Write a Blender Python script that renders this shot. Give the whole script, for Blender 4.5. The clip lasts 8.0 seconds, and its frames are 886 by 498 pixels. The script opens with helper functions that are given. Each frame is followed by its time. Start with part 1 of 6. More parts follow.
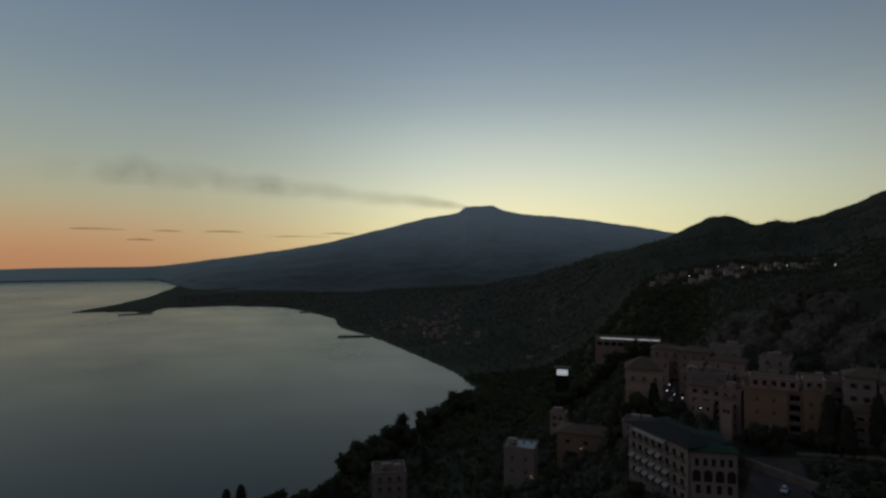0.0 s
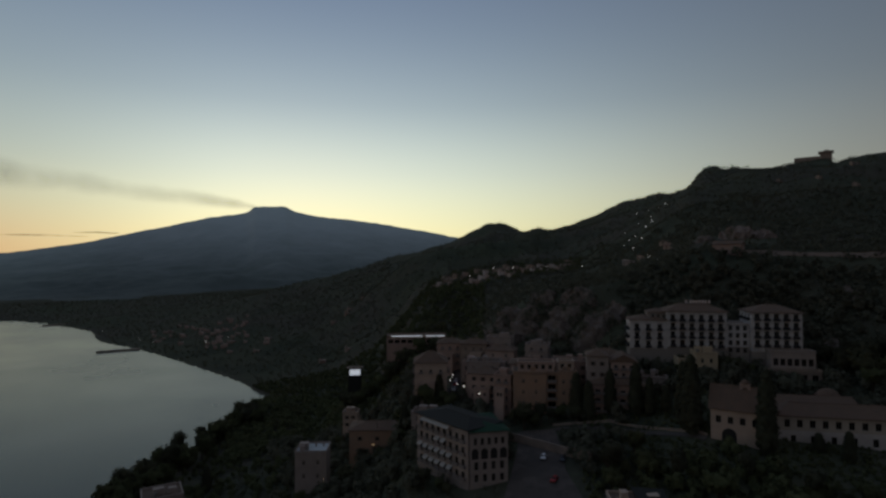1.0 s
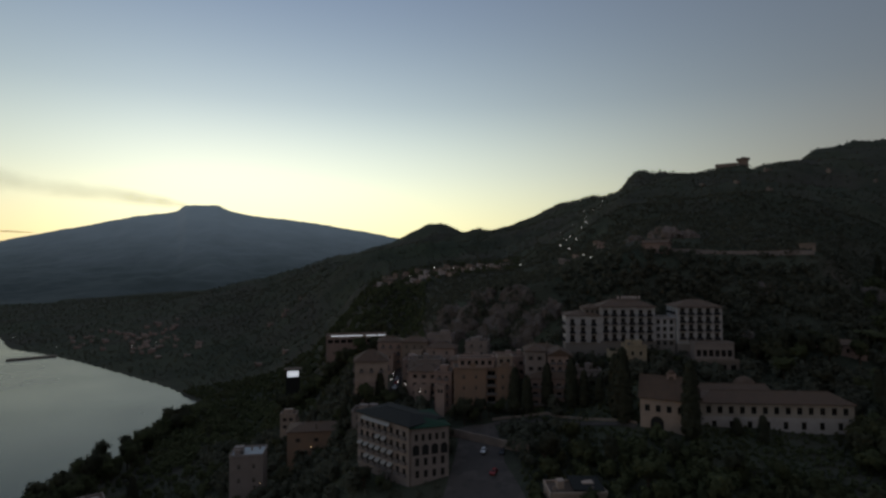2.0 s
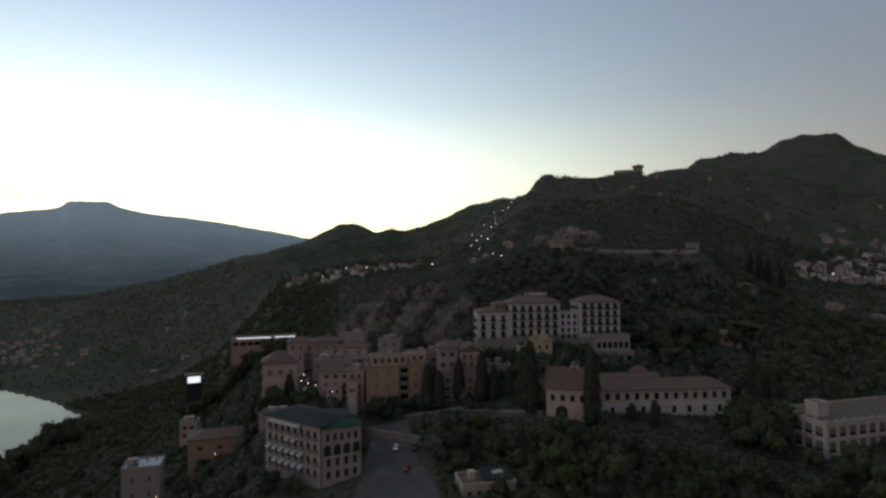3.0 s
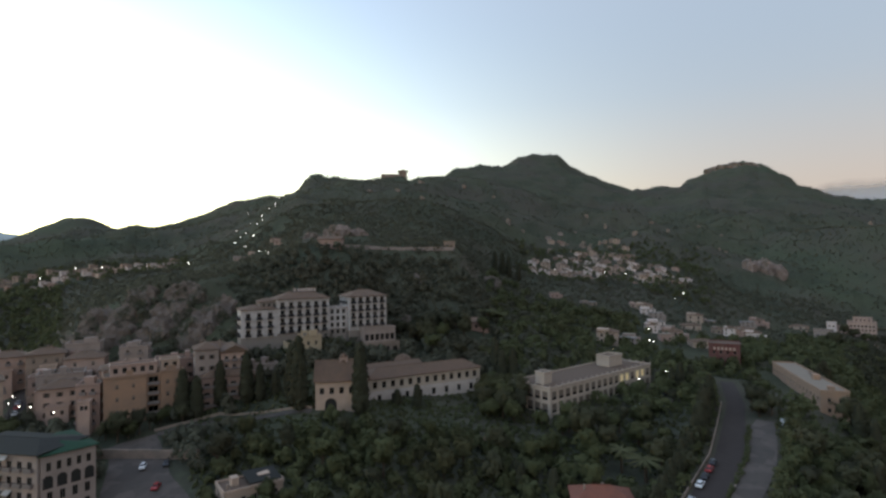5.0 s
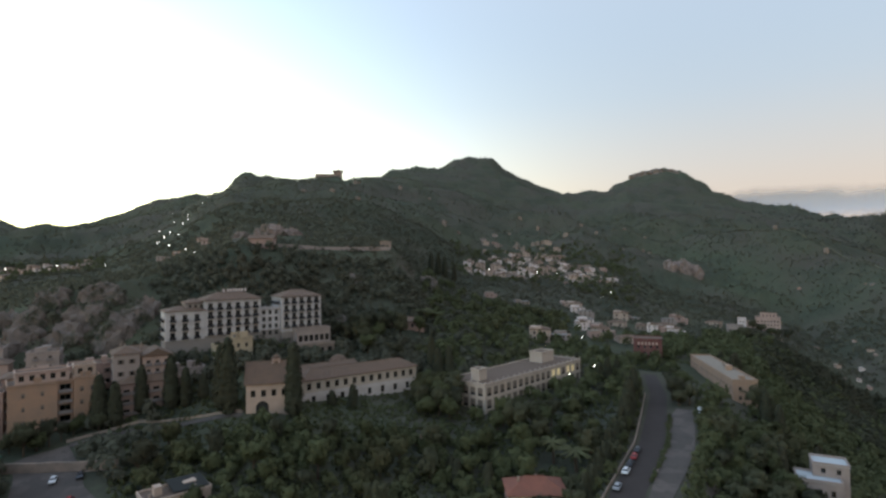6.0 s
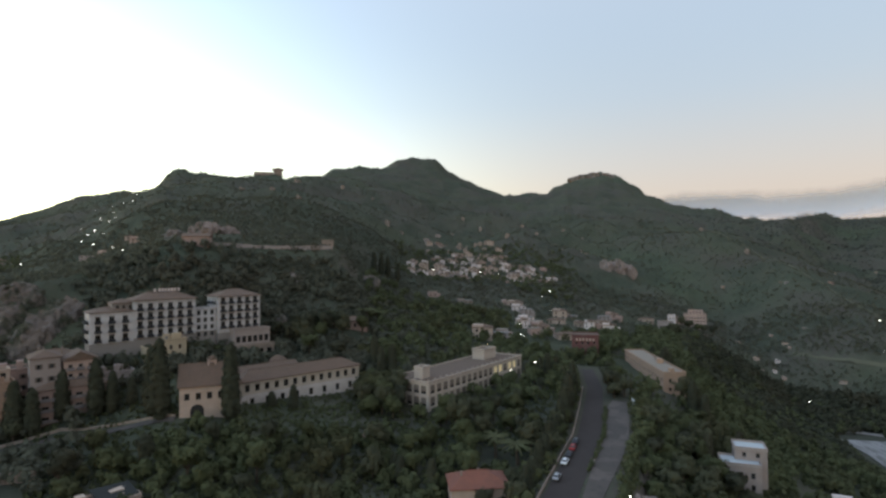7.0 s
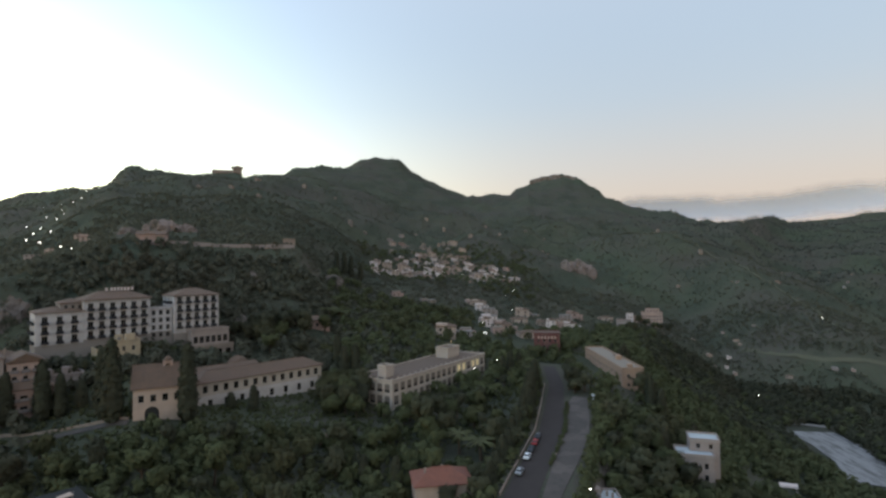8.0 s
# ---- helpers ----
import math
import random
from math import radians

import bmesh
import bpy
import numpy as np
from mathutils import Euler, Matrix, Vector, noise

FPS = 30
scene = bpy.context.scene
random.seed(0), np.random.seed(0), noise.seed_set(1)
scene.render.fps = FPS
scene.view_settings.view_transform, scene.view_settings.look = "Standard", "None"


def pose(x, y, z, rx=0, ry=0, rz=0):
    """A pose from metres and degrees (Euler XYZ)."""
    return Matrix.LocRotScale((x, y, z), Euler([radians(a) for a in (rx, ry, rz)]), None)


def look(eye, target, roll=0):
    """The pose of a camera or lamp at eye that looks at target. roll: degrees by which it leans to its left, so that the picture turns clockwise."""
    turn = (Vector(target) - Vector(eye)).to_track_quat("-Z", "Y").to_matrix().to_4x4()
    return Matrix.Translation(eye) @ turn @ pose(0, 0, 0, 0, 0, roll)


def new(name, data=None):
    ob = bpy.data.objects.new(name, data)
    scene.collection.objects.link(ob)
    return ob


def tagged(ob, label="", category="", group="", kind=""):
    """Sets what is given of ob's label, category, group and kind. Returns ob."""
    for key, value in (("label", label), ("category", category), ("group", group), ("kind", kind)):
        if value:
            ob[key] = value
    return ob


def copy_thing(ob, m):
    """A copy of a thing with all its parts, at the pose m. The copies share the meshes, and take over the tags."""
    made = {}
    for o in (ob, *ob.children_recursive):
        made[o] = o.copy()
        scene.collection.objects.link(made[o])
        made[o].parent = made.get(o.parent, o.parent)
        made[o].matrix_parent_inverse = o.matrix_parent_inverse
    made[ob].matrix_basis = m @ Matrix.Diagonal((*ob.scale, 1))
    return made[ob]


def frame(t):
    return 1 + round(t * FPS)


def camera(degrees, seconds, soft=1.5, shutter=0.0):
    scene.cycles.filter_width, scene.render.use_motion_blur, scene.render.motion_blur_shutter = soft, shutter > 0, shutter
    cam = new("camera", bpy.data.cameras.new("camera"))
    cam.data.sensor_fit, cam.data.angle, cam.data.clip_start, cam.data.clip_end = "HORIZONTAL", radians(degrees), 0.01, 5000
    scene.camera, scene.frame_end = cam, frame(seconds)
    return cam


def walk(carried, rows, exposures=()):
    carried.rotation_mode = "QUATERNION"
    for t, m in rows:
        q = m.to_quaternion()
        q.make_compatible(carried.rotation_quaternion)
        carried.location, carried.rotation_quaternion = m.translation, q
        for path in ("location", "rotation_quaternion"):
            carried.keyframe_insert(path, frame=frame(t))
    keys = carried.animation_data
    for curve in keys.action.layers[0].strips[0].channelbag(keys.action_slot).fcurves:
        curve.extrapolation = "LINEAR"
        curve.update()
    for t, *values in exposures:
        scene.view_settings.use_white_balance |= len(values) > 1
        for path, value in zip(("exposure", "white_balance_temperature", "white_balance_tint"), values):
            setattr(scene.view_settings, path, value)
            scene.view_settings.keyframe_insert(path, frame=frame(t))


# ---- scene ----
cam = camera(78.73, 8.0, soft=2.6)
# the drone turns to the right and sinks about ten metres: seconds, x, y, z, yaw, pitch, roll
PATH = [
    (0.0, 0.00, 0.00, 0.00, 0.00, 1.16, 0.00),
    (0.3, -0.05, -0.13, -0.38, -4.58, 1.23, -0.06),
    (0.5, -0.09, -0.22, -0.63, -10.82, 1.32, -0.09),
    (0.8, -0.15, -0.33, -1.03, -19.07, 1.44, 0.02),
    (1.0, -0.19, -0.40, -1.29, -21.64, 1.47, 0.09),
    (1.2, -0.24, -0.46, -1.56, -23.10, 1.48, 0.11),
    (1.5, -0.30, -0.54, -1.96, -24.82, 1.54, 0.14),
    (2.8, -0.63, -0.74, -3.77, -34.87, 1.53, 0.30),
    (3.0, -0.68, -0.77, -4.04, -37.14, 1.59, 0.32),
    (3.5, -0.81, -0.79, -4.74, -43.32, 1.58, 0.42),
    (4.0, -0.94, -0.78, -5.44, -49.80, 1.59, 0.50),
    (4.5, -1.07, -0.75, -6.13, -56.43, 1.57, 0.60),
    (5.8, -1.36, -0.57, -7.85, -66.75, 1.51, 0.74),
    (6.0, -1.40, -0.55, -8.11, -68.08, 1.59, 0.76),
    (6.5, -1.49, -0.45, -8.73, -71.13, 1.59, 0.77),
    (7.0, -1.57, -0.35, -9.32, -74.11, 1.61, 0.81),
    (7.5, -1.63, -0.24, -9.88, -76.76, 1.62, 0.82),
    (8.0, -1.67, -0.13, -10.40, -77.99, 1.64, 0.80),
]
EXPOSURES = [(0.0, -1.88, 6450, 7), (0.6, -1.78, 6450, 7), (0.95, -1.62, 6480, 8), (1.6, -1.44, 6550, 8), (2.8, -0.55, 6780, 7), (3.5, 0.0, 6780, 7), (4.5, 0.48, 6780, 6),
             (6.0, 0.99, 6800, 3), (8.0, 0.93, 6800, 3)]
walk(cam, [(t, pose(x, y, z, 90 + p, r, w)) for t, x, y, z, w, p, r in PATH], EXPOSURES)

# ---- light ----
SUN_AZ, SUN_EL = 6.0, 1.2
world = bpy.data.worlds.new("dusk_sky")
scene.world = world
world.use_nodes = True
wn, wl = world.node_tree.nodes, world.node_tree.links
wn.clear()
sky = wn.new("ShaderNodeTexSky")
sky.sky_type = "NISHITA"
sky.sun_disc = False
sky.sun_elevation, sky.sun_rotation = radians(SUN_EL), radians(SUN_AZ)
sky.altitude, sky.air_density, sky.dust_density, sky.ozone_density = 250, 1.0, 1.0, 2.0


def sky_ramp(fac, stops):
    node = wn.new("ShaderNodeValToRGB")
    node.color_ramp.interpolation = "B_SPLINE"
    el = node.color_ramp.elements
    while len(el) < len(stops):
        el.new(0.5)
    for e, (pos, col) in zip(el, stops):
        e.position, e.color = pos, (*(c / 4 for c in col), 1)
    wl.new(fac, node.inputs[0])
    return node.outputs[0]


def sky_toward(az, low, high, kind="SMOOTHSTEP"):
    """How far the sky's direction lies towards a bearing, from 0 to 1."""
    dot = wn.new("ShaderNodeVectorMath")
    dot.operation = "DOT_PRODUCT"
    wl.new(flat.outputs[0], dot.inputs[0])
    dot.inputs[1].default_value = (math.sin(radians(az)), math.cos(radians(az)), 0)
    rng = wn.new("ShaderNodeMapRange")
    rng.interpolation_type = kind
    rng.inputs[1].default_value, rng.inputs[2].default_value = low, high
    wl.new(dot.outputs["Value"], rng.inputs[0])
    return rng.outputs[0]


def sky_mix(fac, a, b):
    node = wn.new("ShaderNodeMix")
    node.data_type = "RGBA"
    wl.new(fac, node.inputs[0]), wl.new(a, node.inputs[6]), wl.new(b, node.inputs[7])
    return node.outputs[2]


# afterglow over the sun's bearing, ember red along the low south, rose in the east
where = wn.new("ShaderNodeTexCoord").outputs["Generated"]
split = wn.new("ShaderNodeSeparateXYZ")
wl.new(where, split.inputs[0])
flat = wn.new("ShaderNodeVectorMath")
flat.operation = "MULTIPLY"
flat.inputs[1].default_value = (1, 1, 0)
wl.new(where, flat.inputs[0])
unit = wn.new("ShaderNodeVectorMath")
unit.operation = "NORMALIZE"
wl.new(flat.outputs[0], unit.inputs[0])
flat = unit
height = split.outputs[2]
GLOW = [(0.0, (2.9, 2.55, 1.25)), (0.07, (2.85, 2.8, 1.7)), (0.16, (2.2, 2.45, 2.15)), (0.28, (1.02, 1.28, 1.46)), (0.45, (0.43, 0.59, 0.91)), (1.0, (0.38, 0.48, 0.74))]
EMBER = [(0.0, (1.62, 0.76, 0.38)), (0.05, (1.74, 1.08, 0.60)), (0.1, (1.5, 1.4, 0.9)), (0.18, (1.12, 1.28, 1.15)), (0.3, (0.75, 0.95, 1.12)), (0.48, (0.42, 0.58, 0.9))]
ROSE = [(0.0, (0.26, 0.22, 0.23)), (0.07, (0.36, 0.28, 0.26)), (0.16, (0.34, 0.305, 0.305)), (0.28, (0.258, 0.303, 0.378)), (0.48, (0.248, 0.298, 0.405)), (1.0, (0.385, 0.405, 0.465))]
near_sun = wn.new("ShaderNodeMath")
near_sun.operation = "POWER"
near_sun.inputs[1].default_value = 3.9
wl.new(sky_toward(SUN_AZ, -0.3, 1.0, "LINEAR"), near_sun.inputs[0])
tone = sky_mix(near_sun.outputs[0], sky_ramp(height, ROSE), sky_ramp(height, GLOW))
tone = sky_mix(sky_toward(-60, 0.46, 0.97), tone, sky_ramp(height, EMBER))
bg = wn.new("ShaderNodeBackground")
bg.inputs["Strength"].default_value = 0.05
dusk = wn.new("ShaderNodeBackground")
dusk.inputs["Strength"].default_value = 4.0
both_skies = wn.new("ShaderNodeAddShader")
wout = wn.new("ShaderNodeOutputWorld")
wl.new(sky.outputs[0], bg.inputs[0])
wl.new(tone, dusk.inputs[0])
wl.new(bg.outputs[0], both_skies.inputs[0])
wl.new(dusk.outputs[0], both_skies.inputs[1])
wl.new(both_skies.outputs[0], wout.inputs[0])

sun = new("sun", bpy.data.lights.new("sun", "SUN"))
sun.data.energy, sun.data.angle, sun.data.color = 0.5, radians(10), (1.0, 0.78, 0.55)
sx, sy = math.sin(radians(SUN_AZ)), math.cos(radians(SUN_AZ))
sun.matrix_world = look((sx * 100, sy * 100, 100 * math.tan(radians(SUN_EL))), (0, 0, 0))


# ---- materials ----
class Nodes:
    """A short way to write a node material."""

    def __init__(self, name):
        self.mat = bpy.data.materials.new(name)
        self.mat.use_nodes = True
        self.t = self.mat.node_tree
        self.bsdf = self.t.nodes["Principled BSDF"]

    def add(self, kind, **inputs):
        node = self.t.nodes.new(kind)
        for key, value in inputs.items():
            self.put(node.inputs[key.replace("_", " ")], value)
        return node

    def put(self, socket, value):
        if isinstance(value, bpy.types.NodeSocket):
            self.t.links.new(value, socket)
        else:
            socket.default_value = value

    def noise(self, scale, detail=4.0, rough=0.6, vector=None):
        node = self.add("ShaderNodeTexNoise", Scale=scale, Detail=detail, Roughness=rough)
        self.put(node.inputs["Vector"], vector if vector else self.coords())
        return node.outputs["Fac"]

    def coords(self):
        return self.add("ShaderNodeNewGeometry").outputs["Position"]

    def ramp(self, fac, stops):
        node = self.add("ShaderNodeValToRGB", Fac=fac)
        el = node.color_ramp.elements
        while len(el) < len(stops):
            el.new(0.5)
        for e, (pos, col) in zip(el, stops):
            e.position, e.color = pos, (*col, 1) if len(col) == 3 else col
        return node.outputs["Color"]

    def mix(self, fac, a, b, blend="MIX"):
        node = self.t.nodes.new("ShaderNodeMix")
        node.data_type, node.blend_type = "RGBA", blend
        for s, v in ((node.inputs[0], fac), (node.inputs[6], a), (node.inputs[7], b)):
            self.put(s, v if not isinstance(v, tuple) or len(v) == 4 else (*v, 1))
        return node.outputs[2]

    def math(self, op, a, b=0.0, c=None):
        node = self.t.nodes.new("ShaderNodeMath")
        node.operation = op
        self.put(node.inputs[0], a), self.put(node.inputs[1], b)
        if c is not None:
            self.put(node.inputs[2], c)
        return node.outputs[0]

    def bump(self, height, strength=0.4, distance=0.1):
        node = self.add("ShaderNodeBump", Height=height, Strength=strength, Distance=distance)
        self.put(self.bsdf.inputs["Normal"], node.outputs[0])

    def set(self, **inputs):
        for key, value in inputs.items():
            s = self.bsdf.inputs[key.replace("_", " ")]
            self.put(s, (*value, 1) if isinstance(value, tuple) and len(value) == 3 else value)
        return self.mat


def plaster(name, col, dirt=(0.16, 0.13, 0.11), amount=0.55, rough=0.9):
    col = (col[0] * 1.30, col[1] * 1.15, col[2] * 1.10)
    n = Nodes(name)
    big = n.noise(0.22, 5, 0.65)
    fine = n.noise(3.5, 4, 0.6)
    stain = n.ramp(big, [(0.35, (0, 0, 0)), (0.72, (1, 1, 1))])
    base = n.mix(n.math("MULTIPLY", stain, amount), col, dirt)
    rnd = n.add("ShaderNodeObjectInfo").outputs["Random"]
    base = n.mix(n.math("MULTIPLY", rnd, 0.25), base, tuple(c * 0.7 for c in col))
    base = n.mix(n.math("MULTIPLY", fine, 0.35), base, tuple(c * 0.75 for c in col))
    n.bump(fine, 0.25, 0.03)
    return n.set(Base_Color=base, Roughness=rough)


def roof_tiles(name, a, b):
    n = Nodes(name)
    uv = n.add("ShaderNodeTexCoord").outputs["Object"]
    wave = n.add("ShaderNodeTexWave", Scale=1.6, Distortion=1.2, Detail=2.0, Vector=uv)
    wave.bands_direction = "X"
    rows = n.add("ShaderNodeTexWave", Scale=0.9, Distortion=1.0, Detail=2.0, Vector=uv)
    rows.bands_direction = "Y"
    blot = n.noise(0.5, 5, 0.7)
    fine = n.noise(4.0, 3, 0.7)
    col = n.mix(n.ramp(blot, [(0.3, (0, 0, 0)), (0.7, (1, 1, 1))]), a, b)
    col = n.mix(n.math("MULTIPLY", fine, 0.5), col, tuple(c * 0.45 for c in a))
    h = n.math("ADD", wave.outputs["Fac"], n.math("MULTIPLY", rows.outputs["Fac"], 0.5))
    n.bump(h, 0.7, 0.12)
    return n.set(Base_Color=col, Roughness=0.88)


def plain(name, col, rough=0.6, metal=0.0, vary=0.3, scale=2.0):
    n = Nodes(name)
    f = n.noise(scale, 4, 0.6)
    c = n.mix(n.math("MULTIPLY", f, vary), col, tuple(v * 0.45 for v in col))
    n.bump(f, 0.15, 0.02)
    return n.set(Base_Color=c, Roughness=rough, Metallic=metal, Specular_IOR_Level=0.5 if rough < 0.5 else 0.2)


def leaves(name, dark, light, brown=(0.082, 0.06, 0.037)):
    n = Nodes(name)
    isl = n.add("ShaderNodeNewGeometry").outputs["Random Per Island"]
    rnd = n.add("ShaderNodeObjectInfo").outputs["Random"]
    big = n.noise(0.03, 3, 0.6)
    c = n.mix(n.math("MULTIPLY", isl, 0.55), dark, light)
    c = n.mix(n.math("MULTIPLY", rnd, 0.5), c, dark)
    c = n.mix(n.ramp(big, [(0.5, (0, 0, 0)), (0.72, (0.45, 0.45, 0.45))]), c, brown)
    c = n.mix(n.ramp(n.noise(0.11, 2, 0.5), [(0.5, (0, 0, 0)), (0.7, (0.45, 0.45, 0.45))]), c, tuple(v * 0.6 for v in dark))
    n.set(Base_Color=c, Roughness=0.95, Specular_IOR_Level=0.06)
    thin = n.add("ShaderNodeBsdfTranslucent", Color=c)
    both = n.t.nodes.new("ShaderNodeMixShader")
    n.put(both.inputs[0], 0.4), n.put(both.inputs[1], n.bsdf.outputs[0]), n.put(both.inputs[2], thin.outputs[0])
    n.put(n.t.nodes["Material Output"].inputs[0], both.outputs[0])
    return n.mat


def two_tone(name, low, high, at):
    """Plaster painted in two colours, parted at a height over the foot of the wall."""
    n = Nodes(name)
    z = n.add("ShaderNodeSeparateXYZ", Vector=n.add("ShaderNodeTexCoord").outputs["Object"]).outputs["Z"]
    base = n.mix(n.math("GREATER_THAN", z, at), low, high)
    fine = n.noise(2.5, 4, 0.6)
    base = n.mix(n.ramp(n.noise(0.25, 5, 0.65), [(0.4, (0, 0, 0)), (0.75, (0.5, 0.5, 0.5))]), base, (0.2, 0.16, 0.13))
    base = n.mix(n.math("MULTIPLY", fine, 0.3), base, (0.28, 0.24, 0.2))
    n.bump(fine, 0.25, 0.03)
    return n.set(Base_Color=base, Roughness=0.92)


def cloud_mat(name, col, most, scale, gain=3.2):
    """Soft vapour that thins out towards its edges, which the mesh keeps as a number from 0 to 1."""
    n = Nodes(name)
    edge = n.add("ShaderNodeAttribute")
    edge.attribute_name = "body"
    puff = n.noise(scale, 6, 0.62)
    dens = n.math("MULTIPLY", n.math("ADD", edge.outputs["Fac"], n.math("MULTIPLY", n.math("SUBTRACT", puff, 0.62), gain)), most)
    a = n.add("ShaderNodeClamp", Value=n.math("MULTIPLY", dens, n.math("MULTIPLY", edge.outputs["Fac"], 1.6)), Min=0.0, Max=most)
    return n.set(Base_Color=col, Roughness=1.0, Alpha=a.outputs[0])


def glow(name, col, strength):
    n = Nodes(name)
    return n.set(Base_Color=col, Emission_Color=col, Emission_Strength=strength)


def glass_pane(name, tint):
    n = Nodes(name)
    out = n.t.nodes["Material Output"]
    tr = n.add("ShaderNodeBsdfTransparent", Color=(*tint, 1))
    gl = n.add("ShaderNodeBsdfGlossy", Roughness=0.06, Color=(0.9, 0.9, 0.9, 1))
    fr = n.add("ShaderNodeFresnel", IOR=1.5)
    mx = n.t.nodes.new("ShaderNodeMixShader")
    n.put(mx.inputs[0], fr.outputs[0])
    n.put(mx.inputs[1], tr.outputs[0])
    n.put(mx.inputs[2], gl.outputs[0])
    n.put(out.inputs[0], mx.outputs[0])
    return n.mat


def ground_mat():
    """Scrub, dry grass and bare limestone; rock shows on steep faces."""
    n = Nodes("hillside")
    geo = n.add("ShaderNodeNewGeometry")
    nz = n.add("ShaderNodeSeparateXYZ", Vector=geo.outputs["Normal"]).outputs["Z"]
    big = n.noise(0.006, 6, 0.6)
    mid = n.noise(0.04, 6, 0.65)
    fine = n.noise(0.4, 5, 0.7)
    green = n.mix(n.ramp(mid, [(0.38, (0, 0, 0)), (0.62, (1, 1, 1))]), (0.056, 0.060, 0.039), (0.072, 0.071, 0.050))
    dry = n.mix(fine, (0.082, 0.068, 0.058), (0.062, 0.055, 0.046))
    col = n.mix(n.ramp(big, [(0.42, (0, 0, 0)), (0.6, (0.85, 0.85, 0.85))]), green, dry)
    lush = n.noise(0.0035, 5, 0.55)
    col = n.mix(n.ramp(lush, [(0.52, (0, 0, 0)), (0.66, (0.7, 0.7, 0.7))]), col, (0.056, 0.072, 0.042))
    wood = n.noise(0.014, 5, 0.6)
    col = n.mix(n.ramp(wood, [(0.5, (0, 0, 0)), (0.6, (0.65, 0.65, 0.65))]), col, (0.038, 0.043, 0.032))
    rock = n.mix(fine, (0.20, 0.155, 0.135), (0.10, 0.085, 0.075))
    steep = n.math("ADD", nz, n.math("MULTIPLY", n.math("SUBTRACT", mid, 0.5), 0.45))
    col = n.mix(n.ramp(steep, [(0.50, (0.8, 0.8, 0.8)), (0.64, (0, 0, 0))]), col, rock)
    tuft = n.noise(0.22, 3, 0.75)
    col = n.mix(n.ramp(tuft, [(0.48, (0, 0, 0)), (0.6, (0.6, 0.6, 0.6))]), col, (0.066, 0.074, 0.050))
    n.bump(n.math("ADD", fine, n.math("MULTIPLY", mid, 3.0)), 0.5, 1.2)
    return n.set(Base_Color=col, Roughness=1.0, Specular_IOR_Level=0.03)


def gravel_mat():
    """Pale crushed stone with wheel marks and damp patches."""
    n = Nodes("pale_gravel")
    at = n.add("ShaderNodeVectorMath", Vector=n.coords())
    at.operation = "MULTIPLY"
    at.inputs[1].default_value = (0.05, 0.35, 0.1)
    marks = n.noise(1.0, 4, 0.65, at.outputs[0])
    col = n.mix(n.ramp(marks, [(0.47, (0, 0, 0)), (0.6, (1, 1, 1))]), (0.235, 0.225, 0.22), (0.09, 0.085, 0.08))
    col = n.mix(n.math("MULTIPLY", n.noise(0.6, 4, 0.7), 0.5), col, (0.13, 0.12, 0.115))
    return n.set(Base_Color=col, Roughness=0.95)


def worn_mat():
    """Old paving, patched and stained."""
    n = Nodes("worn_paving")
    patch = n.add("ShaderNodeTexVoronoi", Scale=0.16, Vector=n.coords())
    tone = n.add("ShaderNodeSeparateColor", Color=patch.outputs["Color"]).outputs[0]
    col = n.mix(tone, (0.05, 0.04, 0.035), (0.088, 0.069, 0.06))
    stain = n.noise(0.35, 5, 0.7)
    col = n.mix(n.ramp(stain, [(0.5, (0, 0, 0)), (0.66, (0.8, 0.8, 0.8))]), col, (0.04, 0.034, 0.03))
    n.bump(n.noise(2.0, 4, 0.6), 0.2, 0.03)
    return n.set(Base_Color=col, Roughness=0.95)


def rock_mat(name="limestone_rock", pale=(0.22, 0.172, 0.145), dark=(0.115, 0.093, 0.08), bare=0.49):
    """Fractured limestone with scrub in its cracks."""
    n = Nodes(name)
    big = n.noise(0.09, 6, 0.7)
    fine = n.noise(0.7, 5, 0.7)
    col = n.mix(fine, pale, dark)
    col = n.mix(n.ramp(big, [(bare, (0, 0, 0)), (bare + 0.11, (1, 1, 1))]), col, (0.045, 0.048, 0.026))
    n.bump(n.math("ADD", fine, n.math("MULTIPLY", big, 3.0)), 1.0, 1.5)
    return n.set(Base_Color=col, Roughness=0.95)


def sea_mat():
    """Calm water, ruffled in broad patches."""
    n = Nodes("sea_water")
    big = n.noise(0.004, 4, 0.6)
    rough = n.math("ADD", n.math("MULTIPLY", big, 0.2), 0.15)
    n.bump(n.noise(0.012, 3, 0.5), 0.05, 1.0)
    return n.set(Base_Color=(0.024, 0.042, 0.034), Roughness=rough, IOR=1.33)


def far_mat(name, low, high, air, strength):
    """Far rock slopes, paler with height; the light that the air between scatters is painted in as emission."""
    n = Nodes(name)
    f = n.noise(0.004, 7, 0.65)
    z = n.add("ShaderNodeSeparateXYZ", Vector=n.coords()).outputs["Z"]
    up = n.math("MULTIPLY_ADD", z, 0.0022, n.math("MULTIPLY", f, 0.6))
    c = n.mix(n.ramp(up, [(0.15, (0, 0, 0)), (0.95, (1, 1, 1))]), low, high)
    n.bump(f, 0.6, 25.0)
    # more of this painted haze towards negative x, where the coast lies farther
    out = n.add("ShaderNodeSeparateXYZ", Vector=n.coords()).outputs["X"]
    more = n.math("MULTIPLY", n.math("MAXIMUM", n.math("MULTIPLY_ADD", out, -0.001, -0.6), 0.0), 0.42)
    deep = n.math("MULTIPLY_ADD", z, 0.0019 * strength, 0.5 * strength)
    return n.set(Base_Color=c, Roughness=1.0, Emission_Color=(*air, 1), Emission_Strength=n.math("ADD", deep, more))


